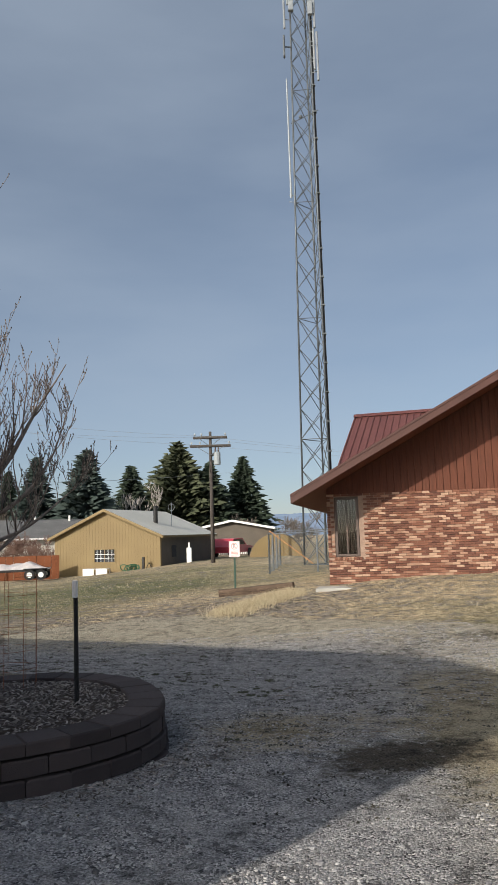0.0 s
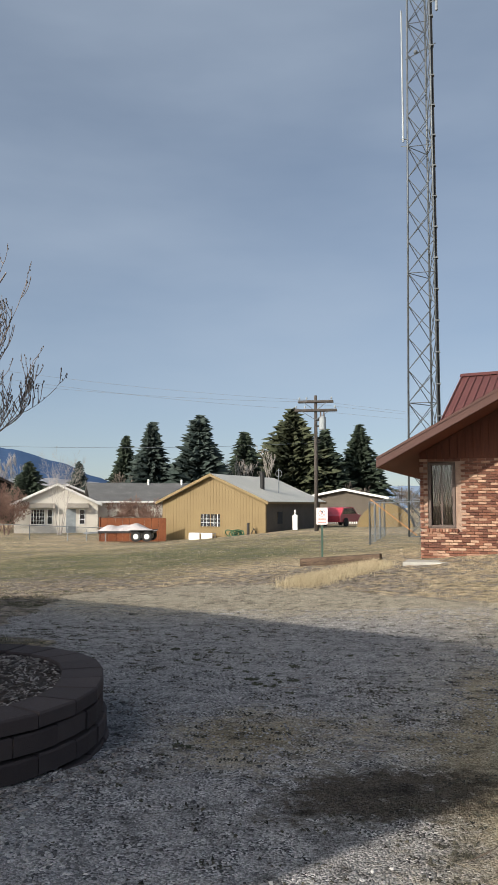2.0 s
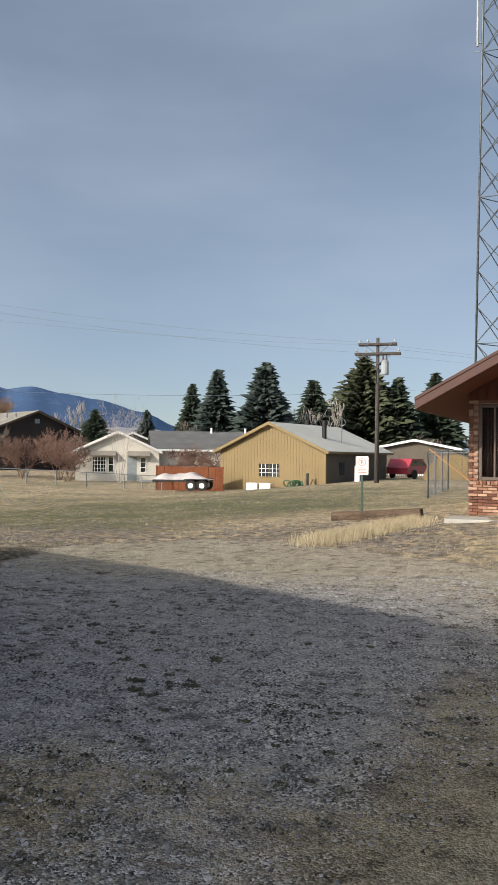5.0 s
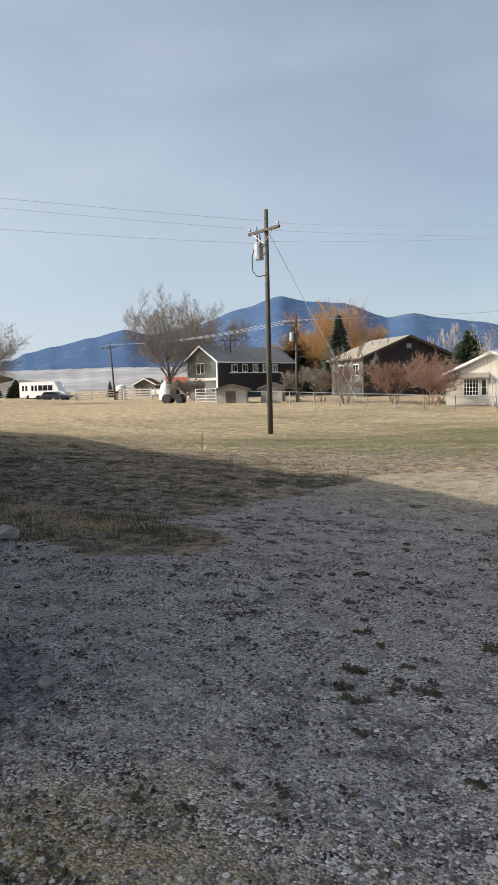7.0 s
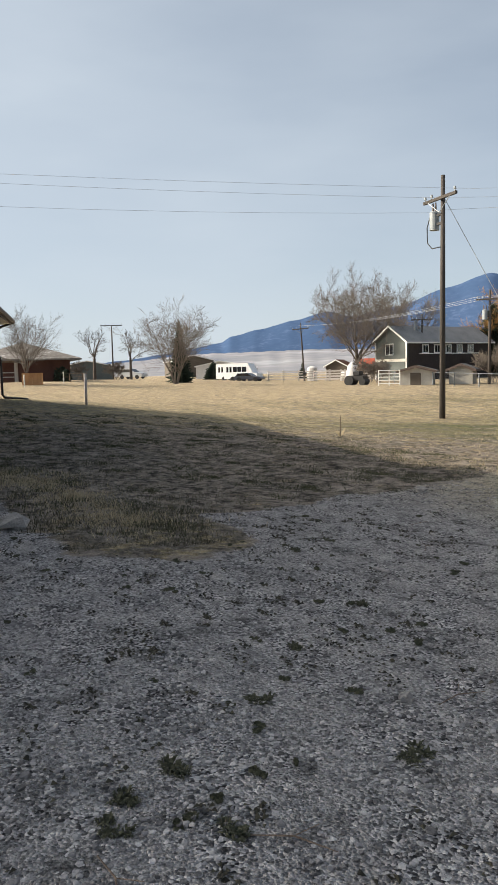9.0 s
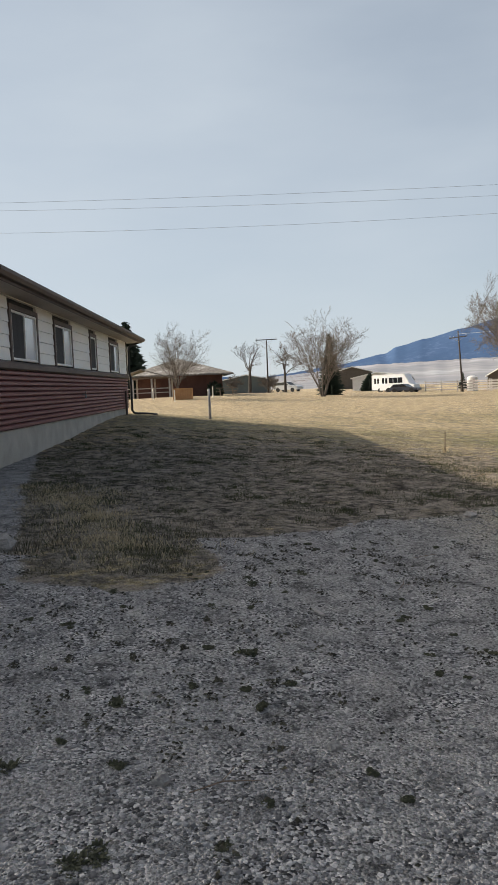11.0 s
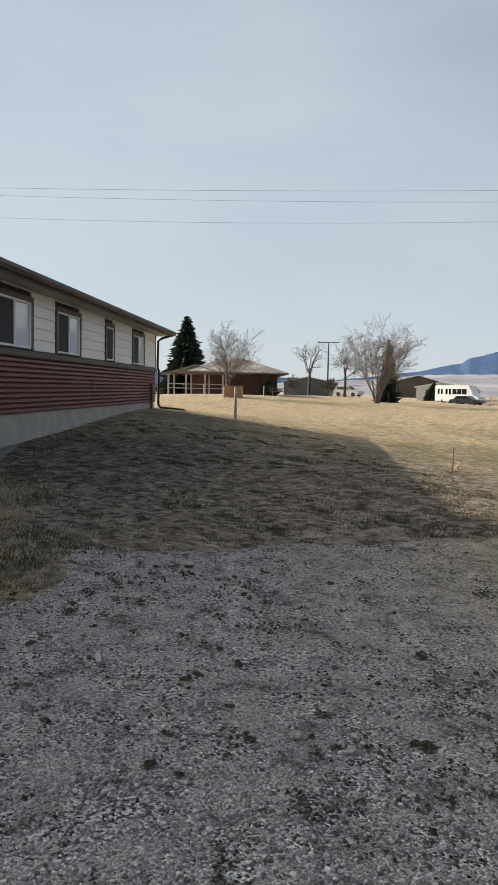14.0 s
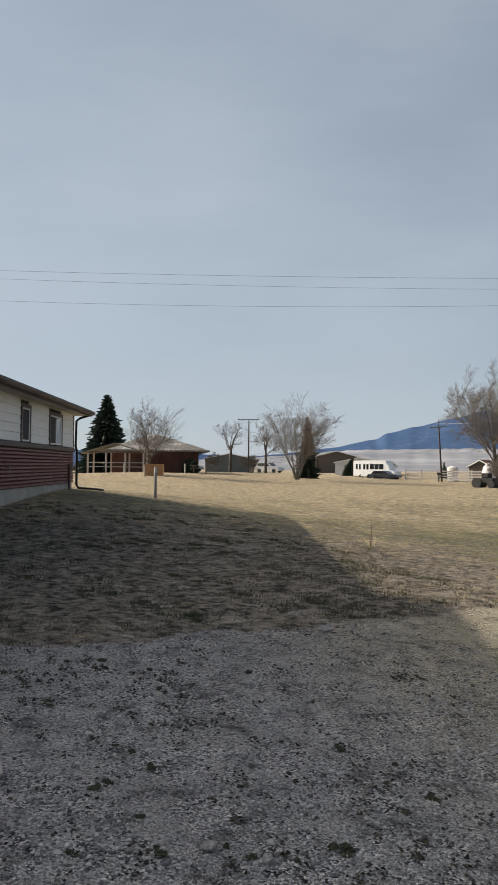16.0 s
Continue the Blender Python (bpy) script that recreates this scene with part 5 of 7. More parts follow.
part("arrow", Shape().prism([(-0.09, -0.176), (0.045, -0.176), (0.045, -0.188), (0.092, -0.167), (0.045, -0.146), (0.045, -0.158), (-0.09, -0.158)], "y", -0.0045, -0.0022), MAT["sign_red"], plate)
part("bolt", Shape().tube([(0, -0.006, 0.205), (0, 0.0, 0.205)], 0.008, 8), MAT["galvanised"], plate)

S1 = thing("parking_sign", pose(-1.62, 24.3, gz(-1.62, 24.3), 0, 0, 4), "faded no-parking symbol sign on a green steel post", "sign")
part("sign_post", Shape().box(-0.03, 0, -0.2, 0.03, 0.035, 1.45, 0.004), MAT["sign_post_green"], S1)
plate = part("plate", rounded_plate(0.34, 0.50, 0.004), MAT["sign_white"], S1, at=pose(0, -0.01, 1.28, 0, 0, 0))
red_border(0.34, 0.50, "pale_red", plate, -0.0045)
ringp = [(0.095 * math.cos(i * math.pi / 12), -0.004, 0.09 + 0.095 * math.sin(i * math.pi / 12)) for i in range(25)]
part("ban_ring", Shape().tube(ringp, 0.010, 5, False).tube([(-0.067, -0.004, 0.157), (0.067, -0.004, 0.023)], 0.009, 5), MAT["pale_red"], plate)
letters("P", 0.16, "cable", plate, 0, -0.003, 0.09)
for z in (-0.06, -0.10, -0.14):
    part("faded_line", Shape().box(-0.11, -0.0045, z - 0.012, 0.11, -0.002, z + 0.006), MAT["pale_red"], plate)
part("arrow_bar", Shape().box(-0.12, -0.0045, -0.2, 0.12, -0.002, -0.178), MAT["pale_red"], plate)

# railway sleeper behind the dry bed
solo("railway_sleeper", Shape().box(-1.1, -0.12, -0.12, 1.1, 0.12, 0.12, 0.02), MAT["sleeper_wood"], pose(-0.80, 21.8, gz(-0.8, 21.8) + 0.09, 0, -5, -11), "weathered dark brown railway sleeper lying in dry grass", "timber")
solo("wood_post", Shape().tube([(0, 0, -0.2), (0, 0, 1.12)], [0.055, 0.05], 9), MAT["grey_wood"], pose(-25.0, 15.0, gz(-25, 15)), "short weathered wooden post on the lawn edge", "post", smooth=True)


# ---------------------------------------------------------------- tan shed and its surroundings
# the side walls are the same tan shed, their shade painted in
SH = gable_house("tan_shed", pose(-16.70, 51.87, 0, 0, 0, -14.5), 8.1, 9.3, 2.02, 1.75, 0.35, "tan_metal", "pale_roof", "tan ribbed metal shed with pale roof, sides coloured as shade", "shed",
                 [(3.1, 0.25, 4.75, 1.2, 2, 1)], -1.2, "tan_metal", None, "dark_siding_and_shade", 0.0, 0.12, 0.23)
g = Shape()
for x in (3.35, 3.64, 4.2, 4.49):
    g.box(x - 0.012, -0.015, 0.32, x + 0.012, 0.012, 1.14)
for z in (0.56, 0.82):
    g.box(3.16, -0.016, z - 0.012, 4.69, 0.011, z + 0.012)
part("glazing_bar", g, MAT["white_paint"], SH)
part("stove_pipe", Shape().tube([(6.35, 3.0, 2.5), (6.35, 3.0, 4.05)], 0.16, 12).tube([(6.35, 3.0, 4.0), (6.35, 3.0, 4.08)], 0.19, 12), MAT["cable"], SH, "black stove pipe", smooth=False)
part("roof_mast", Shape().tube([(7.0, 4.3, 2.4), (7.0, 4.3, 4.35)], 0.03, 6).tube([(7.0 + 0.25 * math.cos(i * 0.524), 4.3, 4.0 + 0.25 * math.sin(i * 0.524)) for i in range(13)], 0.015, 5), MAT["galvanised"], SH)
# flat near-black plate, the window's inner shade is its colour
part("side_window", Shape().box(8.09, 1.8, 0.5, 8.14, 2.5, 1.3), MAT["shade_inside"], SH)
for i, x in enumerate((2.75, 3.75)):
    s = Shape().box(x, -0.9, -0.65, x + 0.85, -0.85, -0.15, 0.01).box(x, -0.85, -0.2, x + 0.85, -0.45, -0.15, 0.01).box(x, -0.5, -0.7, x + 0.06, -0.45, -0.2).box(x + 0.79, -0.5, -0.7, x + 0.85, -0.45, -0.2)
    solo("cold_frame", s, MAT["blind"], pose(-16.70, 51.87, 0.05, 0, 0, -14.5), "pale garden frame leaning before the tan shed", "garden frame", "frames at the shed")
h = Shape()
rng = random.Random(3)
for k in range(9):
    cx, r = 6.35 + rng.uniform(-0.45, 0.45), rng.uniform(0.15, 0.36)
    h.tube([(cx + r * math.cos(i * 0.45), -0.8 + 0.25 * math.sin(i * 0.45 + k), -0.2 + r * 0.75 * math.sin(i * 0.45)) for i in range(15)], 0.035, 5, False)
solo("garden_hose", h, MAT["hose_green"], pose(-16.70, 51.87, 0.1, 0, 0, -14.5), "coiled green garden hose heap against the shed", "hose")
solo("gas_meter", Shape().box(7.1, -0.75, -0.3, 7.25, -0.6, 0.5, 0.02).tube([(7.35, -0.7, -0.3), (7.6, -0.7, 0.15), (7.8, -0.7, -0.2)], 0.03, 6), MAT["dark_steel"], pose(-16.70, 51.87, 0.1, 0, 0, -14.5), "small dark meter and pipe beside the shed corner", "meter")
solo("salt_block_post", Shape().box(-0.17, -0.12, -0.3, 0.17, 0.12, 1.15, 0.03).tube([(0, 0, 1.15), (0, 0, 1.5)], 0.06, 6), MAT["white_paint"], pose(-7.15, 51.3, -0.05), "white upright tank on the shady side of the shed", "tank")
RP = thing("rusty_panel_fence", pose(-20.2, 49.3, 0, 0, 0, 10), "rust-red sheet metal fence panel beside the shed", "fence")
for i in range(9):
    part("sheet", Shape().box(0.5 * i, 0, -0.7, 0.5 * i + 0.485, 0.05, 0.88, 0.01), MAT["rust_metal"], RP)
part("end_post", Shape().box(-0.1, -0.03, -0.8, -0.02, 0.1, 0.95, 0.01), MAT["rust_metal"], RP)


def trailer():
    t = thing("boat_trailer", pose(-17.3, 47.2, -0.55, 0, 0, 12), "flatbed trailer carrying a load under a pale tarpaulin", "trailer")
    part("bed", Shape().box(-1.8, -0.85, 0.52, 1.7, 0.85, 0.66, 0.02), MAT["dark_steel"], t)
    part("drawbar", Shape().tube([(-1.8, -0.6, 0.55), (-2.9, 0, 0.5)], 0.05, 6).tube([(-1.8, 0.6, 0.55), (-2.9, 0, 0.5)], 0.05, 6).tube([(-2.7, 0, 0.0), (-2.7, 0, 0.75)], 0.04, 6), MAT["galvanised"], t)
    for y in (-0.95, 0.95):
        for x in (0.65, 1.35):
            w = part("wheel", Shape().tube([(x, y - 0.1, 0.33), (x, y + 0.1, 0.33)], 0.33, 16), MAT["tyre"], t)
            part("rim", Shape().tube([(x, y - 0.115, 0.33), (x, y + 0.115, 0.33)], 0.17, 12), MAT["white_paint"], w)
        part("mudguard", Shape().box(0.25, y - 0.13, 0.68, 1.75, y + 0.13, 0.73, 0.02), MAT["dark_steel"], t)
    tp = Shape()
    nx_, ny_ = 22, 8
    vs = []
    for j in range(ny_ + 1):
        for i in range(nx_ + 1):
            u, v = i / nx_, j / ny_
            e = min(u * 4, (1 - u) * 3, 1) * min(v * 4, (1 - v) * 4, 1)
            vs.append((-2.0 + 3.8 * u, -0.85 + 1.7 * v, 0.67 + e * (0.33 + 0.10 * math.sin(9 * u + 3 * v) + 0.07 * math.sin(17 * u - 7 * v))))
    tp.add(vs, [(j * (nx_ + 1) + i, j * (nx_ + 1) + i + 1, (j + 1) * (nx_ + 1) + i + 1, (j + 1) * (nx_ + 1) + i) for j in range(ny_) for i in range(nx_)])
    part("tarpaulin", tp, MAT["tarp"], t, "crumpled pale tarpaulin", smooth=True)


trailer()

# ---------------------------------------------------------------- neighbouring houses
WH = gable_house("white_house", pose(-30.3, 55.25, -0.55, 0, 0, 29), 6.5, 9.0, 2.42, 1.5, 0.3, "bright_siding", "grey_roof", "cream-white bungalow with bay windows and dark shingle roof", "house",
                 [(1.25, 0.75, 2.35, 2.0, 5, 4), (2.5, 0.75, 2.95, 2.0, 1, 2), (5.0, 0.75, 5.5, 2.0, 1, 3)])
for x0, x1 in ((1.0, 3.1), (4.0, 5.75)):
    part("bay_roof", Shape().prism([(-0.45, 2.1), (0.0, 2.45), (0.0, 2.05), (-0.45, 2.05)], "x", x0, x1), MAT["brown_roof"], WH)
part("patio_door", Shape().box(4.0, -0.02, 0.1, 4.75, 0.0, 2.0), MAT["tank_grey"], WH, "pale blue-grey glazed door")
WM = gable_house("white_house_main_wing", pose(-13.8, 65.2, -0.4, 0, 0, 119), 9.5, 13.0, 2.5, 1.5, 0.4, "bright_siding", "grey_roof", "dark-roofed main wing of the cream-white bungalow", "house")
for x in (1.2, 4.0, 7.0):
    part("roof_vent", Shape().tube([(4.2, x + 1.0, 3.9), (4.2, x + 1.0, 4.45)], 0.09, 8), MAT["white_paint"], WM)
gable_house("white_house_porch", pose(-25.6, 65.4, -0.4, 0, 0, 24), 5.6, 6.0, 2.5, 1.25, 0.35, "bright_siding", "grey_roof", "smaller cream-white gable of the bungalow", "house",
            [(1.3, 0.9, 2.2, 2.0, 2, 2), (2.5, 0.9, 3.3, 2.0, 2, 2)])

# the two-storey grey house with dark side
HG = gable_house("grey_house", pose(-64.5, 56.6, -0.3, 0, 0, 7), 4.7, 13.0, 4.3, 1.55, 0.35, "grey_siding", "slate_roof", "two-storey grey house with black long side and white trim", "house",
                 [(1.55, 2.9, 2.75, 4.1, 2, 1)], -1.0, "white_paint", None, "black_siding")
part("pale_band", Shape().box(-0.02, -0.04, 2.2, 4.7, 0.0, 2.5), MAT["bright_siding"], HG)
for x in (0.08, 4.6):
    part("corner_board", Shape().box(x - 0.08, -0.03, -1, x + 0.1, 0.0, 4.25), MAT["white_paint"], HG)
for k in range(7):
    part("siding_course", Shape().prism([(4.7, 0.1 + 0.42 * k), (4.73, 0.1 + 0.42 * k), (4.705, 0.5 + 0.42 * k), (4.7, 0.5 + 0.42 * k)], "y", 0.2, 12.8), MAT["black_siding"], HG)
for k in range(5):
    w = Shape().box(4.7, 2.2 + 1.75 * k, 3.05, 4.78, 3.1 + 1.75 * k, 3.95)
    u = part("window", w, MAT["white_paint"], HG)
    part("pane", Shape().box(4.78, 2.3 + 1.75 * k, 3.15, 4.79, 2.62 + 1.75 * k, 3.85).box(4.78, 2.68 + 1.75 * k, 3.15, 4.79, 3.0 + 1.75 * k, 3.85), MAT["dark_glass"], u)
part("white_sill", Shape().box(4.7, 1.8, 2.95, 4.8, 11.0, 3.05), MAT["white_paint"], HG)
part("flue", Shape().tube([(3.0, 3.0, 5.2), (3.0, 3.0, 6.5)], 0.16, 9), MAT["galvanised"], HG)
DK = gable_house("brown_house", pose(-44.8, 63.1, -0.1, 0, 0, 62), 9.6, 9.0, 3.9, 1.95, 0.45, "black_siding", "brown_roof", "two-storey brown house with dark gable and grey front", "house",
                 [], -1.0, "brown_trim", "black_siding", "grey_siding")
part("gable_vent", Shape().box(4.55, -0.05, 4.7, 5.05, 0, 5.15), MAT["tank_grey"], DK)
w = part("window", Shape().box(-0.05, 1.2, 2.1, 0.0, 2.6, 3.3), MAT["white_paint"], DK)
part("pane", Shape().box(-0.06, 1.3, 2.2, -0.05, 1.88, 3.2).box(-0.06, 1.95, 2.2, -0.05, 2.5, 3.2), MAT["dark_glass"], w)
w = part("window", Shape().box(-0.05, 5.2, 2.1, 0.0, 6.6, 3.3), MAT["white_paint"], DK)
part("pane", Shape().box(-0.06, 5.3, 2.2, -0.05, 6.5, 3.2), MAT["dark_glass"], w)
# no opening in the wall: a near-black sheet painted as its shade
part("open_ground_floor", Shape().box(-0.06, 0.5, -0.5, 0.0, 8.0, 1.5), MAT["shade_inside"], DK)
for x in (1.0, 3.0, 5.0):
    part("roof_vent", Shape().tube([(3.0, x, 5.2), (3.0, x, 5.2 + 0.5)], 0.1, 8), MAT["tank_grey"], DK)
gable_house("low_brown_house", pose(-36.5, 66.5, -0.3, 0, 0, 40), 9.0, 9.0, 2.2, 1.8, 0.4, "dark_siding_and_shade", "brown_roof", "low brown house half hidden behind bare bushes", "house")
GS = gable_house("garden_shed", pose(-44.6, 44.4, -0.15, 0, 0, 46), 2.5, 2.4, 1.15, 0.34, 0.25, "concrete", "grey_roof", "small white garden shed with a shallow grey roof", "shed", trim="brown_trim")
part("door_opening", Shape().box(0.8, -0.03, -0.3, 1.6, 0.0, 1.05), MAT["dark_siding_and_shade"], GS)
gable_house("garden_shed", pose(-43.6, 48.4, -0.25, 0, 0, 40), 1.8, 2.6, 1.3, 0.35, 0.25, "concrete", "grey_roof", "pale side shed beside the chain-link gate", "shed", trim="brown_trim")
gable_house("pale_carport", pose(-9.3, 69.0, 0.2, 0, 0, 0), 7.0, 8.0, 2.2, 0.7, 0.4, "dark_siding_and_shade", "grey_roof", "white-trimmed carport behind the shed", "carport")
CP = thing("white_fence", pose(-8.3, 65.5, 0.1, 0, 0, 0), "white picket fence before the carport", "fence")
for i in range(26):
    part("picket", Shape().box(0.16 * i, 0, 0.1, 0.16 * i + 0.1, 0.03, 0.95, 0.005), MAT["white_paint"], CP)
for z in (0.3, 0.75):
    part("rail", Shape().box(-0.1, 0.03, z, 4.3, 0.07, z + 0.08), MAT["white_paint"], CP)

QH = thing("arched_shed", pose(-1.2, 50.0, 0.15, 0, 0, 0), "tan arched metal shed behind the wire enclosure", "shed")
arch = [(1.75 * math.cos(i * math.pi / 14), 1.72 * math.sin(i * math.pi / 14)) for i in range(15)]
part("front_wall", Shape().prism([(-1.75, -0.3), *reversed(arch), (1.75, -0.3)], "y", 0, 0.06), MAT["tan_metal"], QH)
part("shell", Shape().prism([(1.8 * math.cos(i * math.pi / 14), 1.78 * math.sin(i * math.pi / 14)) for i in range(15)], "y", 0.06, 4.5), MAT["dark_siding_and_shade"], QH)
part("door", Shape().box(-0.5, -0.03, -0.2, 0.5, 0.0, 1.45, 0.01), MAT["tan_metal"], QH)


def car(x, y, z, turn, body, label, L=4.5, H=1.6, W=1.8):
    c = thing("parked_car", pose(x, y, z, 0, 0, turn), label, "car", "parked cars")
    prof = [(-L / 2, 0.35), (-L / 2, H * 0.55), (-L * 0.46, H * 0.62), (-L * 0.36, H * 0.97), (L * 0.02, H), (L * 0.2, H * 0.64), (L * 0.46, H * 0.55), (L / 2, H * 0.42), (L / 2, 0.35)]
    part("body", Shape().prism(prof, "y", -W / 2, W / 2), MAT[body], c)
    for s in (-1, 1):
        part("side_window", Shape().prism([(-L * 0.40, H * 0.64), (-L * 0.34, H * 0.92), (0, H * 0.94), (L * 0.15, H * 0.66)], "y", s * (W / 2 + 0.004) - 0.006, s * (W / 2 + 0.004) + 0.006), MAT["dark_glass"], c)
        for fx in (-0.3, 0.31):
            w = part("wheel", Shape().tube([(L * fx, s * W / 2 - 0.12, 0.34), (L * fx, s * W / 2 + 0.03, 0.34)], 0.34, 16), MAT["tyre"], c)
            part("rim", Shape().tube([(L * fx, s * (W / 2) - 0.04, 0.34), (L * fx, s * (W / 2) + 0.04, 0.34)], 0.2, 10), MAT["car_silver"], w)
    part("windscreen", Shape().slab((L * 0.035, -W * 0.42, H * 0.97), (L * 0.035, W * 0.42, H * 0.97), (L * 0.19, W * 0.44, H * 0.67), (L * 0.19, -W * 0.44, H * 0.67), 0.01), MAT["dark_glass"], c)
    return c


car(-117.5, 46.3, 0.35, 40, "car_silver", "silver car parked across the far field", 4.7, 1.7)
car(-121.0, 33.5, 0.45, 50, "car_dark", "dark car far behind the trees", 4.5, 1.5)
car(-5.2, 62.0, 0.1, 70, "car_red", "red car parked beside the picket fence", 4.4, 1.5)
car(-99.0, 58.6, -0.35, 42, "car_dark", "low dark car parked before the bus", 4.3, 1.3)


def bus(x, y, z, turn, L, label):
    b = thing("shuttle_bus", pose(x, y, z, 0, 0, turn), label, "bus", "shuttle buses")
    part("body", Shape().prism([(-L / 2, 0.45), (-L / 2, 2.75), (-L / 2 + 0.15, 2.9), (L / 2 - 1.5, 2.9), (L / 2 - 1.2, 2.2), (L / 2 - 0.7, 1.4), (L / 2, 1.25), (L / 2, 0.45)], "y", -1.1, 1.1), MAT["bus_white"], b)
    for s in (-1, 1):
        n = 5
        part("window_band", Shape().box(-L / 2 + 1.6, s * 1.105 - 0.01, 1.55, L / 2 - 1.75, s * 1.105 + 0.01, 2.35), MAT["dark_glass"], b)
        for k in range(4):
            part("window_post", Shape().box(-L / 2 + 2.3 + 0.8 * k, s * 1.11 - 0.012, 1.55, -L / 2 + 2.36 + 0.8 * k, s * 1.11 + 0.012, 2.35), MAT["bus_white"], b)
        for k in range(2):
            part("side_window", Shape().box(-L / 2 + 0.45 + 0.55 * k, s * 1.105 - 0.01, 1.5, -L / 2 + 0.8 + 0.55 * k, s * 1.105 + 0.01, 2.35), MAT["dark_glass"], b)
        for fx in (-L / 2 + 1.6, L / 2 - 1.1):
            w = part("wheel", Shape().tube([(fx, s * 1.1 - 0.2, 0.42), (fx, s * 1.1 + 0.02, 0.42)], 0.42, 16), MAT["tyre"], b)
            part("rim", Shape().tube([(fx, s * 1.1 - 0.02, 0.42), (fx, s * 1.1 + 0.03, 0.42)], 0.22, 10), MAT["galvanised"], w)
    part("rear_window", Shape().box(-L / 2 - 0.01, -0.7, 1.4, -L / 2, 0.7, 2.3), MAT["dark_glass"], b)
    for s in (-1, 1):
        part("rear_light", Shape().box(-L / 2 - 0.02, s * 0.95 - 0.08, 1.0, -L / 2, s * 0.95 + 0.08, 1.3), MAT["red_paint"], b)
    return b


bus(-104.3, 60.2, -0.42, 38, 5.7, "white shuttle bus with dark window band parked beyond the field")
bus(-110.4, 61.3, -0.42, 38, 5.2, "shorter white van bus parked behind the larger one")

# ---------------------------------------------------------------- far brick house, shelter and yard things
FB = thing("far_brick_house", pose(-74.5, 26.6, 0.55, 0, 0, 172), "long low brick house under a pale shingle hip roof", "house")
part("front_wall", wall_pieces(Shape(), 0.5, 26, -0.6, 2.45, 0.5, 0.7, [(2.2, 3.65, 1.1, 2.15), (6.3, 7.75, 1.1, 2.15), (10.5, 11.95, 1.1, 2.15), (15, 16.45, 1.1, 2.15)]), MAT["far_brick"], FB)
part("end_wall", Shape().box(0.5, 0.7, -0.6, 0.7, 9.5, 2.45), MAT["far_brick"], FB)
part("hip_roof", Shape().add([(-0.6, -0.6, 2.45), (27, -0.6, 2.45), (27, 10.6, 2.45), (-0.6, 10.6, 2.45), (5.0, 5, 4.3), (22, 5, 4.3), (-0.6, -0.6, 2.3), (27, -0.6, 2.3), (27, 10.6, 2.3), (-0.6, 10.6, 2.3)],
     [(0, 1, 5, 4), (1, 2, 5), (2, 3, 4, 5), (3, 0, 4), (6, 7, 1, 0), (7, 8, 2, 1), (8, 9, 3, 2), (9, 6, 0, 3), (9, 8, 7, 6)]), MAT["snowy_roof"], FB, "grey shingles with white patches")
for a in (2.2, 6.3, 10.5, 15):
    window_unit(FB, a, 1.1, a + 1.45, 2.15, 0.5, 2, 1, "white_paint", 0.12, None, "blind")
sb = thing("evergreen_shrub", pose(-73.0, 26.0, 0.55), "dark clipped juniper against the far brick house", "shrub")
s = Shape()
rng = random.Random(8)
for k in range(700):
    a, u, v = rng.uniform(0, 6.28), rng.random(), rng.random() ** 0.5
    c = Vector((-2.0 + 2.3 * v * math.cos(a), -0.8 + 0.8 * v * math.sin(a), 0.1 + 1.5 * u * math.sqrt(max(0.0, 1 - v * v * 0.8))))
    d = Vector((rng.uniform(-1, 1), rng.uniform(-1, 1), rng.uniform(-0.3, 1))) * 0.28
    e = d.orthogonal().normalized() * 0.12
    s.add([c - e, c + e, c + d], [(0, 1, 2)])
part("foliage", s, MAT["needle_green"], sb)

GZ = thing("picnic_shelter", pose(-69.6, 17.2, 0.95, 0, 0, 78), "open wooden picnic shelter with a gable roof", "shelter")
for x in (-2.6, -0.9, 0.9, 2.6):
    for y in (0, 3.5):
        part("post", Shape().box(x - 0.08, y - 0.08, -0.4, x + 0.08, y + 0.08, 1.75), MAT["soffit"], GZ)
for s_ in (-1, 1):
    part("roof", Shape().slab((0, -0.5, 2.55), (s_ * 3.2, -0.5, 1.6), (s_ * 3.2, 4, 1.6), (0, 4, 2.55), 0.1), MAT["brown_roof"], GZ)
for z in (0.25, 0.65):
    part("rail", Shape().box(-2.6, -0.03, z, 2.6, 0.03, z + 0.08), MAT["soffit"], GZ)
part("tie_beam", Shape().box(-2.8, -0.1, 1.6, 2.8, 0.1, 1.75), MAT["old_wood"], GZ)
BX = thing("wooden_bin_enclosure", pose(-59.3, 19.45, gz(-59.3, 19.45), 0, 0, 98), "fresh orange-brown wooden board enclosure in the field", "enclosure")
for i in range(8):
    part("board", Shape().box(-0.85 + 0.21 * i, 0, 0, -0.65 + 0.21 * i, 0.03, 0.95, 0.004), MAT["fresh_wood"], BX)
for i in range(5):
    part("board", Shape().box(0.84, 0.03 + 0.21 * i, 0, 0.87, 0.23 + 0.21 * i, 0.95, 0.004), MAT["fresh_wood"], BX)
for x, y in ((-62.0, 17.3), (-61.0, 22.3), (-57.0, 18.4)):
    solo("wood_post", Shape().tube([(0, 0, -0.2), (0, 0, 0.95)], 0.05, 7), MAT["bright_siding"], pose(x, y, gz(x, y)), "short pale marker post in the field", "post", "marker posts")
PT = thing("picnic_table", pose(-66.5, 24.7, gz(-66.5, 24.7), 0, 0, 80), "dark wooden picnic table on the far grass", "picnic table")
part("tabletop", Shape().box(-0.95, -0.38, 0.70, 0.95, 0.38, 0.75, 0.01), MAT["old_wood"], PT)
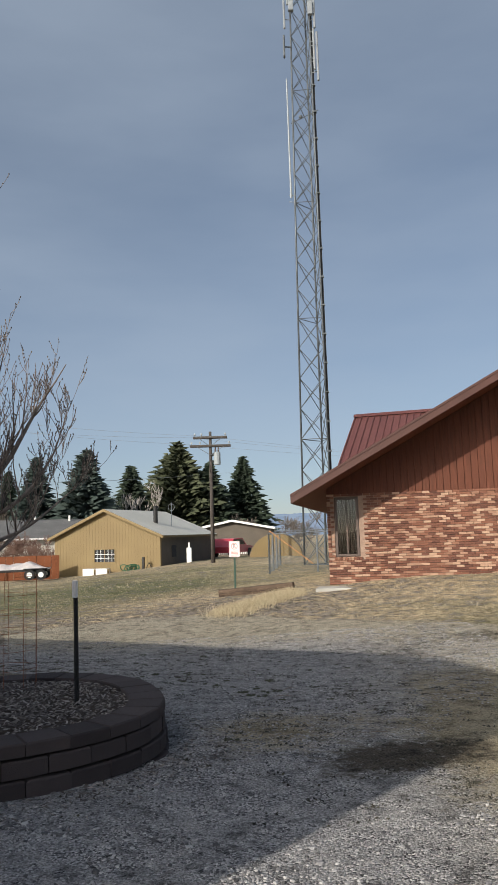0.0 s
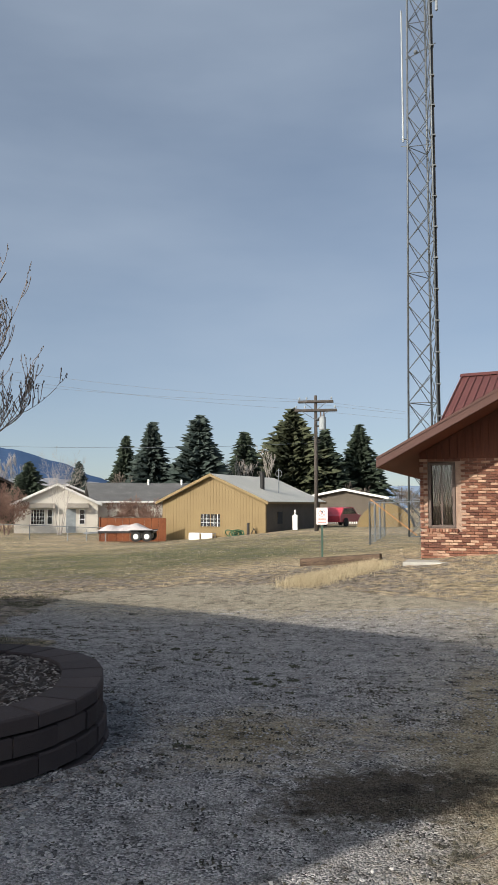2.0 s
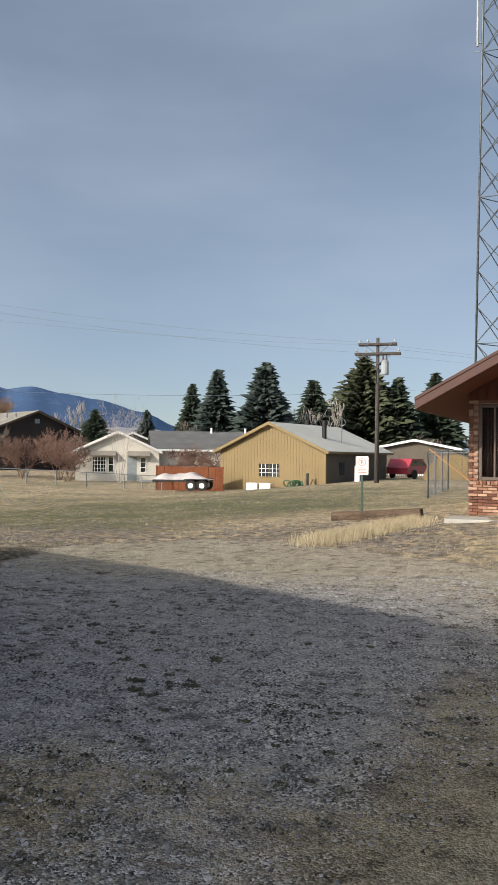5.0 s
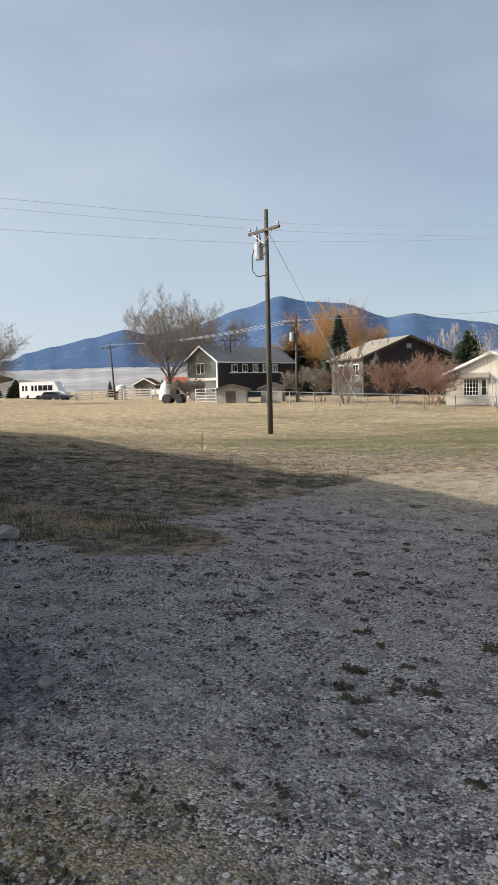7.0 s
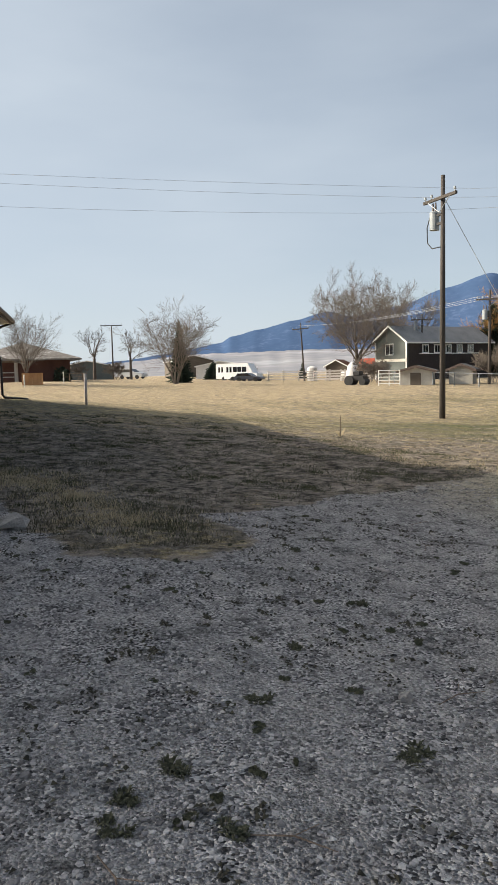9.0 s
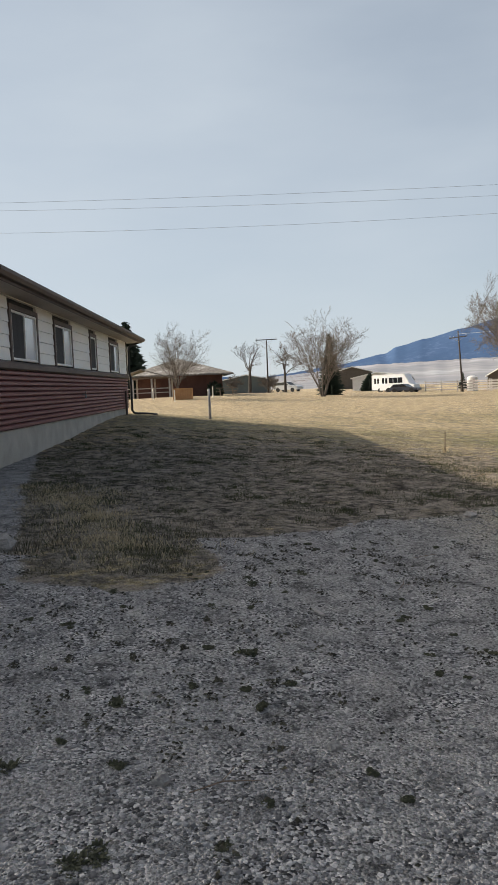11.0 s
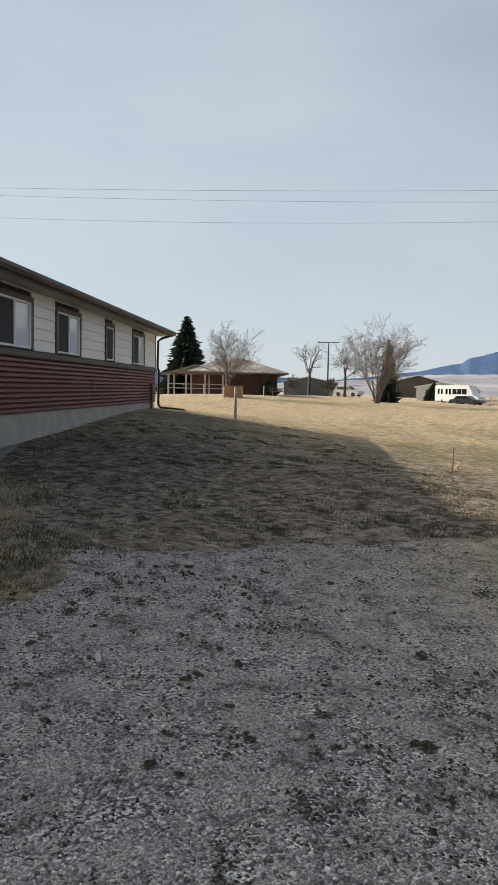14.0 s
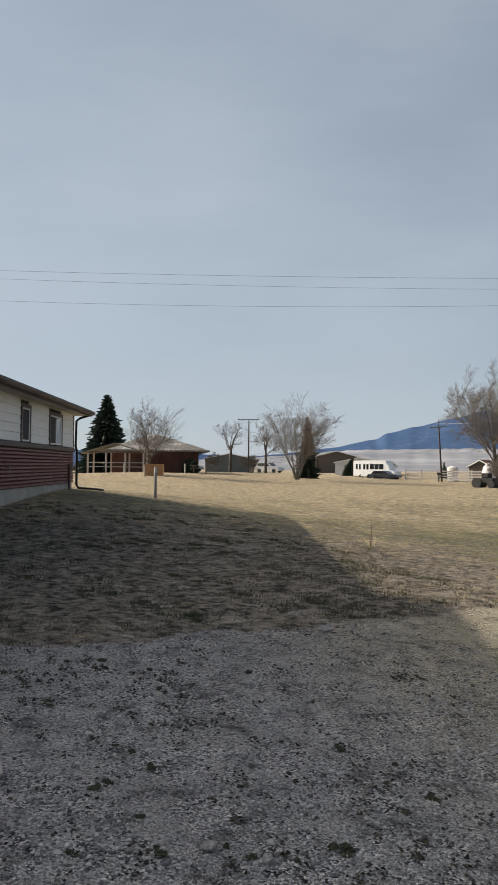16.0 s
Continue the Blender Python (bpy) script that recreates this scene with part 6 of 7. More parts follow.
for y in (-0.72, 0.72):
    part("bench", Shape().box(-0.95, y - 0.13, 0.42, 0.95, y + 0.13, 0.46, 0.01), MAT["old_wood"], PT)
for x in (-0.6, 0.6):
    part("leg", Shape().prism([(-0.75, 0), (-0.65, 0), (-0.1, 0.7), (-0.2, 0.7)], "x", x - 0.03, x + 0.03), MAT["old_wood"], PT)
    part("leg", Shape().prism([(0.75, 0), (0.65, 0), (0.1, 0.7), (0.2, 0.7)], "x", x - 0.03, x + 0.03), MAT["old_wood"], PT)
copy_thing(PT, pose(-22.3, 55.6, -0.5, 0, 0, 29))
gable_house("pale_barn", pose(-128, 62, -0.4, 0, 0, 60), 9, 22, 2.6, 0.9, 0.3, "blind", "pale_roof", "long pale low barn in the distance", "barn")
gable_house("pale_barn", pose(-150, 42, 0.3, 0, 0, 75), 10, 22, 2.6, 1.0, 0.3, "grey_siding", "brown_roof", "far white and grey barn beyond the poles", "barn")
gable_house("pale_barn", pose(-160, 70, 0.2, 0, 0, 75), 9, 26, 3.6, 1.2, 0.3, "dark_siding_and_shade", "brown_roof", "long dull grey barn behind bare trees", "barn")
gable_house("stock_shed", pose(-99.5, 72.5, -0.3, 0, 0, 40), 3.4, 4, 2.0, 0.9, 0.3, "dark_siding_and_shade", "rust_metal", "small rusty-roofed stock shed by the corral", "shed")


def corral(x, y, z, turn, n, label):
    c = thing("corral_fence", pose(x, y, z, 0, 0, turn), label, "fence", "corral fences")
    for i in range(n + 1):
        part("post", Shape().tube([(2.4 * i, 0, -0.2), (2.4 * i, 0, 1.7)], 0.08, 7), MAT["grey_wood"], c)
    for i in range(n):
        for k in range(4):
            part("rail", Shape().box(2.4 * i, -0.09, 0.3 + 0.36 * k, 2.4 * i + 2.4, -0.05, 0.44 + 0.36 * k), MAT["grey_wood"], c)
    return c


corral(-97.5, 61.0, -0.45, 42, 4, "weathered pale corral fence of planks")
corral(-90.0, 66.5, -0.45, 30, 3, "weathered pale corral fence of planks")
corral(-86.0, 62.0, -0.45, 28, 6, "weathered pale corral fence of planks")
WT = thing("water_tank", pose(-93, 66, -0.4), "pale upright plastic tank in the corral", "tank")
part("tank_body", Shape().tube([(0, 0, 0), (0, 0, 1.9), (0, 0, 2.15)], [0.75, 0.75, 0.3], 14), MAT["blind"], WT)
MB = thing("mailbox", pose(-72.5, 52.5, gz(-72.5, 52.5), 0, 0, 40), "dark mailbox on a short post at the field edge", "mailbox")
part("post", Shape().box(-0.06, -0.06, -0.2, 0.06, 0.06, 0.75), MAT["dark_siding_and_shade"], MB)
part("box", Shape().box(-0.15, -0.3, 0.75, 0.15, 0.3, 1.0, 0.05), MAT["cable"], MB)
RM = thing("farm_machine", pose(-82.5, 69.0, -0.3, 0, 0, 35), "faded red farm machine behind the corral", "farm machine")
part("hopper", Shape().prism([(-1.6, 1.2), (1.6, 1.2), (2.0, 2.9), (-2.0, 2.9)], "y", -0.9, 0.9), MAT["machine_red"], RM)
part("cab", Shape().box(1.6, -0.8, 0.9, 3.0, 0.8, 3.0, 0.06), MAT["machine_red"], RM)
for x in (-1.2, 1.8):
    part("wheel", Shape().tube([(x, -1.1, 0.6), (x, 1.1, 0.6)], 0.6, 14), MAT["tyre"], RM)
solo("white_tank", Shape().tube([(-0.8, 0, 0.75), (0.8, 0, 0.75)], 0.5, 14).box(-0.9, -0.4, 0, -0.7, 0.4, 0.5).box(0.7, -0.4, 0, 0.9, 0.4, 0.5), MAT["white_paint"], pose(-83.0, 65.5, -0.35, 0, 0, 40), "white lying tank before the red machine", "tank")
solo("canvas_cover", Shape().tube([(0, 0, 0), (0, 0, 1.0), (0, 0, 1.9), (0, 0, 2.3)], [0.75, 0.72, 0.5, 0.12], 10), MAT["blind"], pose(-62.5, 52.3, -0.3), "pale shrouded upright bundle beside the grey house", "covered stack", smooth=True)
solo("yard_tractor", Shape().box(-0.9, -0.4, 0.35, 0.7, 0.4, 0.75, 0.05).box(-0.3, -0.35, 0.75, 0.3, 0.35, 1.1, 0.05).tube([(-0.6, -0.5, 0.35), (-0.6, 0.5, 0.35)], 0.4, 12).tube([(0.55, -0.45, 0.25), (0.55, 0.45, 0.25)], 0.28, 12), MAT["cable"], pose(-48.6, 43.3, gz(-48.6, 43.3), 0, 0, 30), "small dark yard tractor by the garden shed", "tractor")
GT = thing("farm_gate", pose(-45.2, 42.9, gz(-45.2, 42.9), 0, 0, 46), "white tube gate leaning on the garden shed", "gate")
for k in range(5):
    part("gate_rail", Shape().tube([(0, -0.3, 0.15 + 0.25 * k), (1.6, -0.3, 0.15 + 0.25 * k)], 0.03, 6), MAT["white_paint"], GT)
for x in (0, 0.8, 1.6):
    part("gate_upright", Shape().tube([(x, -0.3, 0.0), (x, -0.3, 1.2)], 0.03, 6), MAT["white_paint"], GT)


def chain_link(points, h, label, post_mat="galvanised", gap=2.4):
    f = thing("chain_link_fence", pose(0, 0, 0), label, "fence", "chain-link fences")
    mesh = Shape()
    for (x0, y0), (x1, y1) in zip(points, points[1:]):
        L = math.hypot(x1 - x0, y1 - y0)
        n = max(1, round(L / gap))
        P_ = [(x0 + (x1 - x0) * i / n, y0 + (y1 - y0) * i / n) for i in range(n + 1)]
        for x, y in P_:
            part("fence_post", Shape().tube([(x, y, gz(x, y) - 0.2), (x, y, gz(x, y) + h + 0.05)], 0.04, 7), MAT[post_mat], f)
        for a, b in zip(P_, P_[1:]):
            part("top_rail", Shape().tube([(*a, gz(*a) + h), (*b, gz(*b) + h)], 0.025, 6), MAT["galvanised"], f)
            m = max(3, int(math.dist(a, b) / 0.16))
            for i in range(m + 1):
                for s_ in (1, -1):
                    u0, u1 = i / m, i / m + s_ * h / math.dist(a, b) * 0.8
                    u1c = min(max(u1, 0), 1)
                    k = (u1c - u0) / (u1 - u0)
                    p0 = Vector((a[0] + (b[0] - a[0]) * u0, a[1] + (b[1] - a[1]) * u0, gz(*a) + 0.04))
                    p1 = Vector((a[0] + (b[0] - a[0]) * u1c, a[1] + (b[1] - a[1]) * u1c, gz(*a) + 0.04 + (h - 0.05) * k))
                    mesh.tube([p0, p1], 0.004, 3, False)
    part("wire_mesh", mesh, MAT["galvanised"], f, "fine diamond wire mesh")


chain_link([(-48.0, 46.5), (-40.3, 46.0), (-33, 46.2), (-24.5, 47.5), (-19.6, 48.8)], 0.95, "low chain-link fence along the field edge")
chain_link([(-0.95, 34.1), (5.5, 33.5)], 1.75, "tall chain-link enclosure round the mast foot", gap=1.9)
chain_link([(-0.95, 34.1), (-0.6, 39.0), (4, 39.0)], 1.75, "tall chain-link enclosure round the mast foot", gap=1.9)
solo("gate_brace", Shape().tube([(-0.9, 34.0, 2.0), (1.0, 33.9, 0.5)], 0.025, 6), MAT["fresh_wood"], pose(0, 0, 0), "yellow-brown diagonal brace on the enclosure", "brace")

# ---------------------------------------------------------------- trees beyond the field
conifer(-30.4, 77.8, 9.0, 5.6, "dark spruce behind the white bungalow", 1, "needle_green")
conifer(-26.1, 74.3, 10.0, 7.0, "blue-green spruce behind the white bungalow", 2, "needle_blue")
conifer(-20.6, 73.0, 10.4, 9.0, "broad blue-green spruce behind the tan shed", 3, "needle_blue")
conifer(-17.9, 81.0, 9.4, 7.4, "dark spruce behind the tan shed", 4, "needle_green")
conifer(-13.9, 88.3, 12.6, 9.6, "broad olive pine behind the utility pole", 5, "needle_olive", point=2.2, droop=0.05)
conifer(-10.2, 88.9, 10.3, 7.6, "dark pine beside the utility pole", 6, "needle_green", point=1.5)
conifer(-6.6, 94.4, 11.3, 7.2, "dense dark rounded spruce", 7, "needle_green", point=2.0)
conifer(-38.0, 82.0, 6.6, 4.6, "small dark spruce behind the bungalow roof", 8, "needle_blue")
conifer(-37.4, 69.8, 6.0, 4.6, "dark juniper tree among bare bushes", 9, "needle_green", point=2.4)
conifer(-54.0, 70.0, 8.6, 4.6, "dark spruce behind the brown house", 10, "needle_green")
conifer(-66.0, 75.0, 8.4, 5.0, "dark spruce behind the grey house", 12, "needle_green", point=1.6)
conifer(-98.0, 18.3, 10.0, 7.0, "tall dark spruce behind the far brick house", 13, "needle_green")
conifer(-73.2, 37.5, 6.3, 2.5, "slim dark spruce behind the bare clump tree", 14, "needle_green")
conifer(-120, 62, 3.0, 3.0, "round dark pine beyond the bus", 15, "needle_green", point=2.2)
for x, y, s in ((-103, 77, 1), (-101, 79, 2), (-106, 72, 3)):
    conifer(x, y, 2.6, 1.6, "small dark evergreen beyond the corral", 30 + s, "needle_green", tiers=14)
conifer(6.5, 62.0, 6.5, 4.5, "dark spruce behind the mast", 16, "needle_green")

limbed_tree(-65.8, 55.2, 12.3, 10.5, "tall spreading bare cottonwood beside the grey house", 21, 1, 0.26, 0.36, 8, 1.3, 3, 9, twig_r=0.016)
limbed_tree(-73.6, 65.6, 14.6, 13.5, "broad bare cottonwood behind the grey house", 22, 1, 0.2, 0.4, 8, 1.3, 3, 9, twig_r=0.018)
limbed_tree(-61.6, 32.5, 8.0, 8.8, "bare multi-stemmed tree with a fan of thin branches", 23, 6, 0.14, 0.10, 3, 0.9, 3, 6, twig_r=0.012)
limbed_tree(-59.4, 19.1, 6.7, 5.6, "round-crowned bare tree before the far brick house", 24, 1, 0.2, 0.15, 9, 1.2, 3, 8, twig_r=0.006)
limbed_tree(-104.8, 36.6, 7.8, 5.6, "gaunt dark bare tree with crooked limbs beside the far pole", 25, 1, 0.42, 0.26, 4, 0.6, 3, 5, "dark_bark", None, 0.016, 0.34)
limbed_tree(-103.4, 41.6, 7.4, 5.6, "gaunt dark bare tree with crooked limbs beside the far pole", 26, 1, 0.40, 0.26, 4, 0.7, 3, 5, "dark_bark", None, 0.016, 0.34)
limbed_tree(-60.4, 78.0, 12.0, 13.0, "willow glowing orange with winter twigs", 27, 1, 0.14, 0.4, 9, 1.5, 3, 10, "dark_bark", "willow_twig", 0.018)
limbed_tree(-66.4, 78.0, 9.0, 10.0, "willow glowing orange with winter twigs", 28, 1, 0.14, 0.35, 9, 1.5, 3, 10, "dark_bark", "willow_twig", 0.018)
limbed_tree(-25.9, 54.4, 6.9, 4.2, "slender white-barked birch clump before the bungalow", 29, 4, 0.3, 0.06, 2, 0.4, 3, 5, "birch_bark", None, 0.007)
bare_tree(-16.0, 76.0, 8.6, "pale bare birch behind the shed roof", 29, 0.3, 0.2, 5, 0.5, 0.35, 3, 2, "birch_bark", None, 0.02, first=0.24)
bare_tree(-28.5, 74.0, 6.6, "bare brown tree before the spruces", 31, 0.25, 0.18, 5, 0.5, 0.3, 3, 2, "far_bark", None, 0.02, first=0.24)
bare_tree(-46.5, 80.0, 8.8, "pale bare poplar behind the brown house", 32, 0.25, 0.2, 5, 0.45, 0.4, 3, 2, "birch_bark", None, 0.022, first=0.24)
bare_tree(-36.2, 50.5, 5.6, "bare grey-brown fruit tree by the fence", 33, 0.25, 0.13, 5, 0.6, 0.2, 3, 2, "far_bark", None, 0.014, first=0.28)
for i, (x, y, h_) in enumerate(((-33.8, 53.5, 4.6), (-31.3, 54.5, 4.8), (-35.5, 55.5, 4.8), (-38.5, 53.0, 4.4), (-33, 58.5, 5.4), (-29.5, 53.0, 3.4), (-22.4, 58.0, 3.4), (-20.6, 57.0, 3.8), (-19.0, 56.0, 3.2))):
    bare_tree(x, y, h_, "tangled red-brown bare bush", 40 + i, 0.12, 0.09, 6, 1.0, 0.08, 3, 3, "red_twig", None, 0.011, group="bare bushes along the fence", name="bare_shrub", first=0.3)
for i, (x, y, h_) in enumerate(((-51.5, 47.5, 2.6), (-55.0, 49.0, 3.2), (-58.0, 51.0, 3.0), (-40, 52, 3.6), (-44, 53.5, 4.0), (-106, 40, 3.4), (-101, 33.5, 3.4), (-98, 38, 3.0), (-5.2, 72, 4.4), (0.5, 66, 4.6), (-84, 74, 4.5), (-114, 66, 3.6), (-95, 78, 3.0), (-86, 78, 4.2))):
    bare_tree(x, y, h_, "rounded grey-brown bare bush", 60 + i, 0.1, 0.08, 6, 0.9, 0.1, 3, 3, "far_bark", None, 0.013, group="bare bushes beyond the field", name="bare_shrub", first=0.3)
bare_tree(-28, 88, 5.5, "bare brown tree far behind the houses", 81, 0.2, 0.2, 5, 0.6, 0.25, 3, 2, "far_bark", None, 0.025, first=0.28)


# ---------------------------------------------------------------- mountains and valley
def ridge(name, r, skyline, base, label, mat, depth=500, rough=1.0):
    """A range of hills at a distance r; the skyline as pairs of a bearing, in degrees left of north, and a height."""
    n, rows_ = 260, 12
    bs, hs = [p[0] for p in skyline], [p[1] for p in skyline]
    v, f = [], []
    for j in range(rows_):
        u = j / (rows_ - 1)
        for i in range(n):
            a = bs[0] + (bs[-1] - bs[0]) * i / (n - 1)
            k = max(q for q in range(len(bs) - 1) if bs[q] <= a + 1e-6)
            w = (a - bs[k]) / (bs[k + 1] - bs[k])
            w = w * w * (3 - 2 * w) * 0.6 + w * 0.4
            h = hs[k] + (hs[k + 1] - hs[k]) * w + rough * (1.8 * math.sin(a * 4.3 + 1) + 1.2 * math.sin(a * 9.7 + 2))
            rr = r - depth * (1 - u) + rough * 15 * noise.noise((a * 0.5, u * 3, 1.7)) * (1 - u)
            v.append((-rr * math.sin(radians(a)), rr * math.cos(radians(a)), base + (h - base) * u + rough * 5 * noise.noise((a * 0.8, u * 4, 0.3)) * u * (1 - u) * 4))
    for j in range(rows_ - 1):
        f += [(j * n + i, j * n + i + 1, (j + 1) * n + i + 1, (j + 1) * n + i) for i in range(n - 1)]
    return solo(name, Shape().add(v, f), mat, pose(0, 0, 0), label, "mountain", kind="structure", smooth=True)


# distance haze is mixed into the blue of the mountains and hills
MAT["haze_blue_forest"] = surface("haze_blue_forest", (0.05, 0.09, 0.175), (0.085, 0.13, 0.235), 0.012, 1.0, 0.06, 0.0, spec=0.0, c3=(0.06, 0.103, 0.195))
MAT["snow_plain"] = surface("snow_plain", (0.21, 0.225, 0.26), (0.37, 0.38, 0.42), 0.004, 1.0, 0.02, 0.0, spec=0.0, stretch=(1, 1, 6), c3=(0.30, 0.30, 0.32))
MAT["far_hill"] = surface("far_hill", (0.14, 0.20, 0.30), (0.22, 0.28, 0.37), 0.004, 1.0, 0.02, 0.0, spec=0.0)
ridge("backdrop_mountains", 2500, [(21, 20), (25, 95), (27.5, 140), (31, 180), (33.5, 196), (35.8, 216), (37.5, 205), (41, 258), (43.5, 266), (45.6, 286), (48.5, 248), (52, 196), (55.5, 168), (57.3, 186), (59.8, 160), (62.4, 134), (64.6, 112), (65.4, 92), (69, 62), (73, 40), (78, 10)], -8, "forested mountain range on the horizon in painted blue haze", MAT["haze_blue_forest"], 500, 0.2)
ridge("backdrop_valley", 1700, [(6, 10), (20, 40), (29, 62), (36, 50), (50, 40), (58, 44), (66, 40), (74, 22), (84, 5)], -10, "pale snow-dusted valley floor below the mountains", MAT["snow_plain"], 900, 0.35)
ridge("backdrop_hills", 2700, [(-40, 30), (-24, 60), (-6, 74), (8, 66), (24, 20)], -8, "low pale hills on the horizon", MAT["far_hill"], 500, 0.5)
ridge("backdrop_hills", 2700, [(66, 15), (78, 40), (83, 62), (88, 50), (98, 60), (110, 30)], -8, "low hills on the horizon in painted blue haze", MAT["haze_blue_forest"], 500, 0.5)


# ---------------------------------------------------------------- stones, weeds and grass
rs = np.random.RandomState(5)


def scatter_mesh(name, verts, faces, material, label, category):
    me = bpy.data.meshes.new(name)
    me.from_pydata(verts.reshape(-1, 3).tolist(), [], faces.reshape(-1, faces.shape[-1]).tolist())
    me.materials.append(material)
    return tagged(new(name, me), label, category, kind="stuff")


def gravel():
    n = 300000
    x, y = rs.uniform(-5.5, 3.6, n), rs.uniform(2.6, 15.0, n)
    keep = (grass_amount(x, y) < 0.5) & (wave(x, y, 1.7, 2.0) + 0.6 * wave(x, y, 4.1, 0.3) + rs.uniform(-1.2, 1.2, n) > -0.35)
    keep &= ~(((np.hypot((x + 2.5) * 0.906 + (y - 6.15) * 0.423, 1.2 * ((y - 6.15) * 0.906 - (x + 2.5) * 0.423)) < 1.75)))
    keep &= bell(x, y, 1.35, 5.9, 0.95, 1.5) + bell(x, y, 2.4, 7.4, 0.9, 1.1) + bell(x, y, 3.2, 5.4, 1.2, 0.9) < rs.uniform(0.2, 1.0, n)
    x, y = x[keep], y[keep]
    n = len(x)
    r = 0.004 + 0.0095 * rs.random_sample(n) ** 2.4 + 0.010 * (rs.random_sample(n) > 0.994)
    base = np.array([(1, 0, 0), (0, 1, 0), (-1, 0, 0), (0, -1, 0), (0.55, 0.55, 0.7), (-0.6, 0.5, 0.62), (-0.5, -0.6, 0.75), (0.6, -0.5, 0.6)])
    v = base[None] * (1 + rs.uniform(-0.3, 0.3, (n, 8, 3)))
    v[:, :, 2] *= rs.uniform(0.45, 0.95, (n, 1))
    a = rs.uniform(0, 2 * np.pi, n)
    c, s = np.cos(a)[:, None], np.sin(a)[:, None]
    vx, vy = v[:, :, 0] * c - v[:, :, 1] * s, v[:, :, 0] * s + v[:, :, 1] * c
    ground_z = height(x, y) + 0.012 * wave(x, y, 2.1) + 0.010 * wave(x, y, 5.7, 1.0)
    out = np.stack([vx * r[:, None] + x[:, None], vy * r[:, None] + y[:, None], v[:, :, 2] * r[:, None] + ground_z[:, None] - 0.002], -1)
    f = np.array([(4, 5, 6), (4, 6, 7), (0, 1, 4), (1, 5, 4), (1, 2, 5), (2, 6, 5), (2, 3, 6), (3, 7, 6), (3, 0, 7), (0, 4, 7)])
    scatter_mesh("gravel_stones", out, f[None] + 8 * np.arange(n)[:, None, None], MAT["stone"], "loose grey crushed gravel on the yard", "gravel")


gravel()


def blades(name, x, y, length, width, lean, material, label):
    n = len(x)
    a = rs.uniform(0, 2 * np.pi, n)
    b = rs.uniform(0, 2 * np.pi, n)
    z = height(x, y) + 0.012 * wave(x, y, 2.1) - 0.01
    tip = np.stack([x + length * lean * np.cos(a), y + length * lean * np.sin(a), z + length * np.sqrt(np.maximum(1 - lean ** 2, 0.05))], -1)
    mid = np.stack([x + length * lean * 0.35 * np.cos(a), y + length * lean * 0.35 * np.sin(a), z + length * 0.6], -1)
    w = np.stack([np.cos(b), np.sin(b), np.zeros(n)], -1) * (width / 2)[:, None]
    root = np.stack([x, y, z], -1)
    v = np.stack([root - w, root + w, mid + w * 0.8, mid - w * 0.8, tip], 1)
    f3 = np.array([(0, 1, 2), (0, 2, 3), (3, 2, 4)])
    scatter_mesh(name, v, f3[None] + 5 * np.arange(n)[:, None, None], material, label, "grass")


def lawn_grass():
    n = 80000
    d = rs.random_sample(n) ** 1.6
    x = -3.4 - 17 * d
    y = 8.8 + rs.uniform(0, 1, n) * (6.0 + 6 * d)
    keep = (grass_amount(x, y) > 0.5) & (wave(x, y, 1.3, 2.0) + 0.7 * wave(x, y, 3.7, 0.6) + rs.uniform(-0.9, 0.9, n) > 0.0)
    x, y = x[keep], y[keep]
    n = len(x)
    L = rs.uniform(0.012, 0.042, n) * (1 + 0.8 * np.clip(wave(x, y, 1.3, 2.0), 0, 1))
    blades("lawn_grass", x, y, L, rs.uniform(0.003, 0.007, n) * (1 + 0.6 * d[:n]), rs.uniform(0.1, 0.9, n), MAT["green_grass"], "thin patchy winter lawn, green and straw")
    n = 16000
    u = rs.random_sample(n)
    x = -9.0 + 5.3 * u + rs.normal(0, 0.12, n)
    y = 9.35 + 0.75 * u ** 1.2 + rs.normal(0, 0.28, n)
    clump = wave(x, y, 5.0, 1.0) + rs.uniform(-0.9, 0.9, n) > 0.0
    x, y = x[clump], y[clump]
    n = len(x)
    y = y + 0.25
    dark = wave(x, y, 2.2, 3.0) + rs.uniform(-0.6, 0.6, n) > 0.05
    for name, k, mat_, text in (("tall_edge_grass", ~dark, "dry_grass", "longer straw-coloured grass along the lawn edge"), ("green_edge_grass", dark, "moss_grass", "longer dark green grass along the lawn edge")):
        m = int(k.sum())
        blades(name, x[k], y[k], rs.uniform(0.03, 0.095, m), rs.uniform(0.003, 0.006, m), rs.uniform(0.4, 0.97, m), MAT[mat_], text)


lawn_grass()


def clumped(n, x0, x1, y0, y1, hearts, spread, flat=0.5):
    """Points gathered round random hearts."""
    hx, hy = rs.uniform(x0, x1, hearts), rs.uniform(y0, y1, hearts)
    size = spread * (0.4 + rs.random_sample(hearts) ** 2 * 1.4)
    k = rs.randint(0, hearts, n)
    return hx[k] + rs.normal(0, 1, n) * size[k], hy[k] + rs.normal(0, 1, n) * size[k] * flat


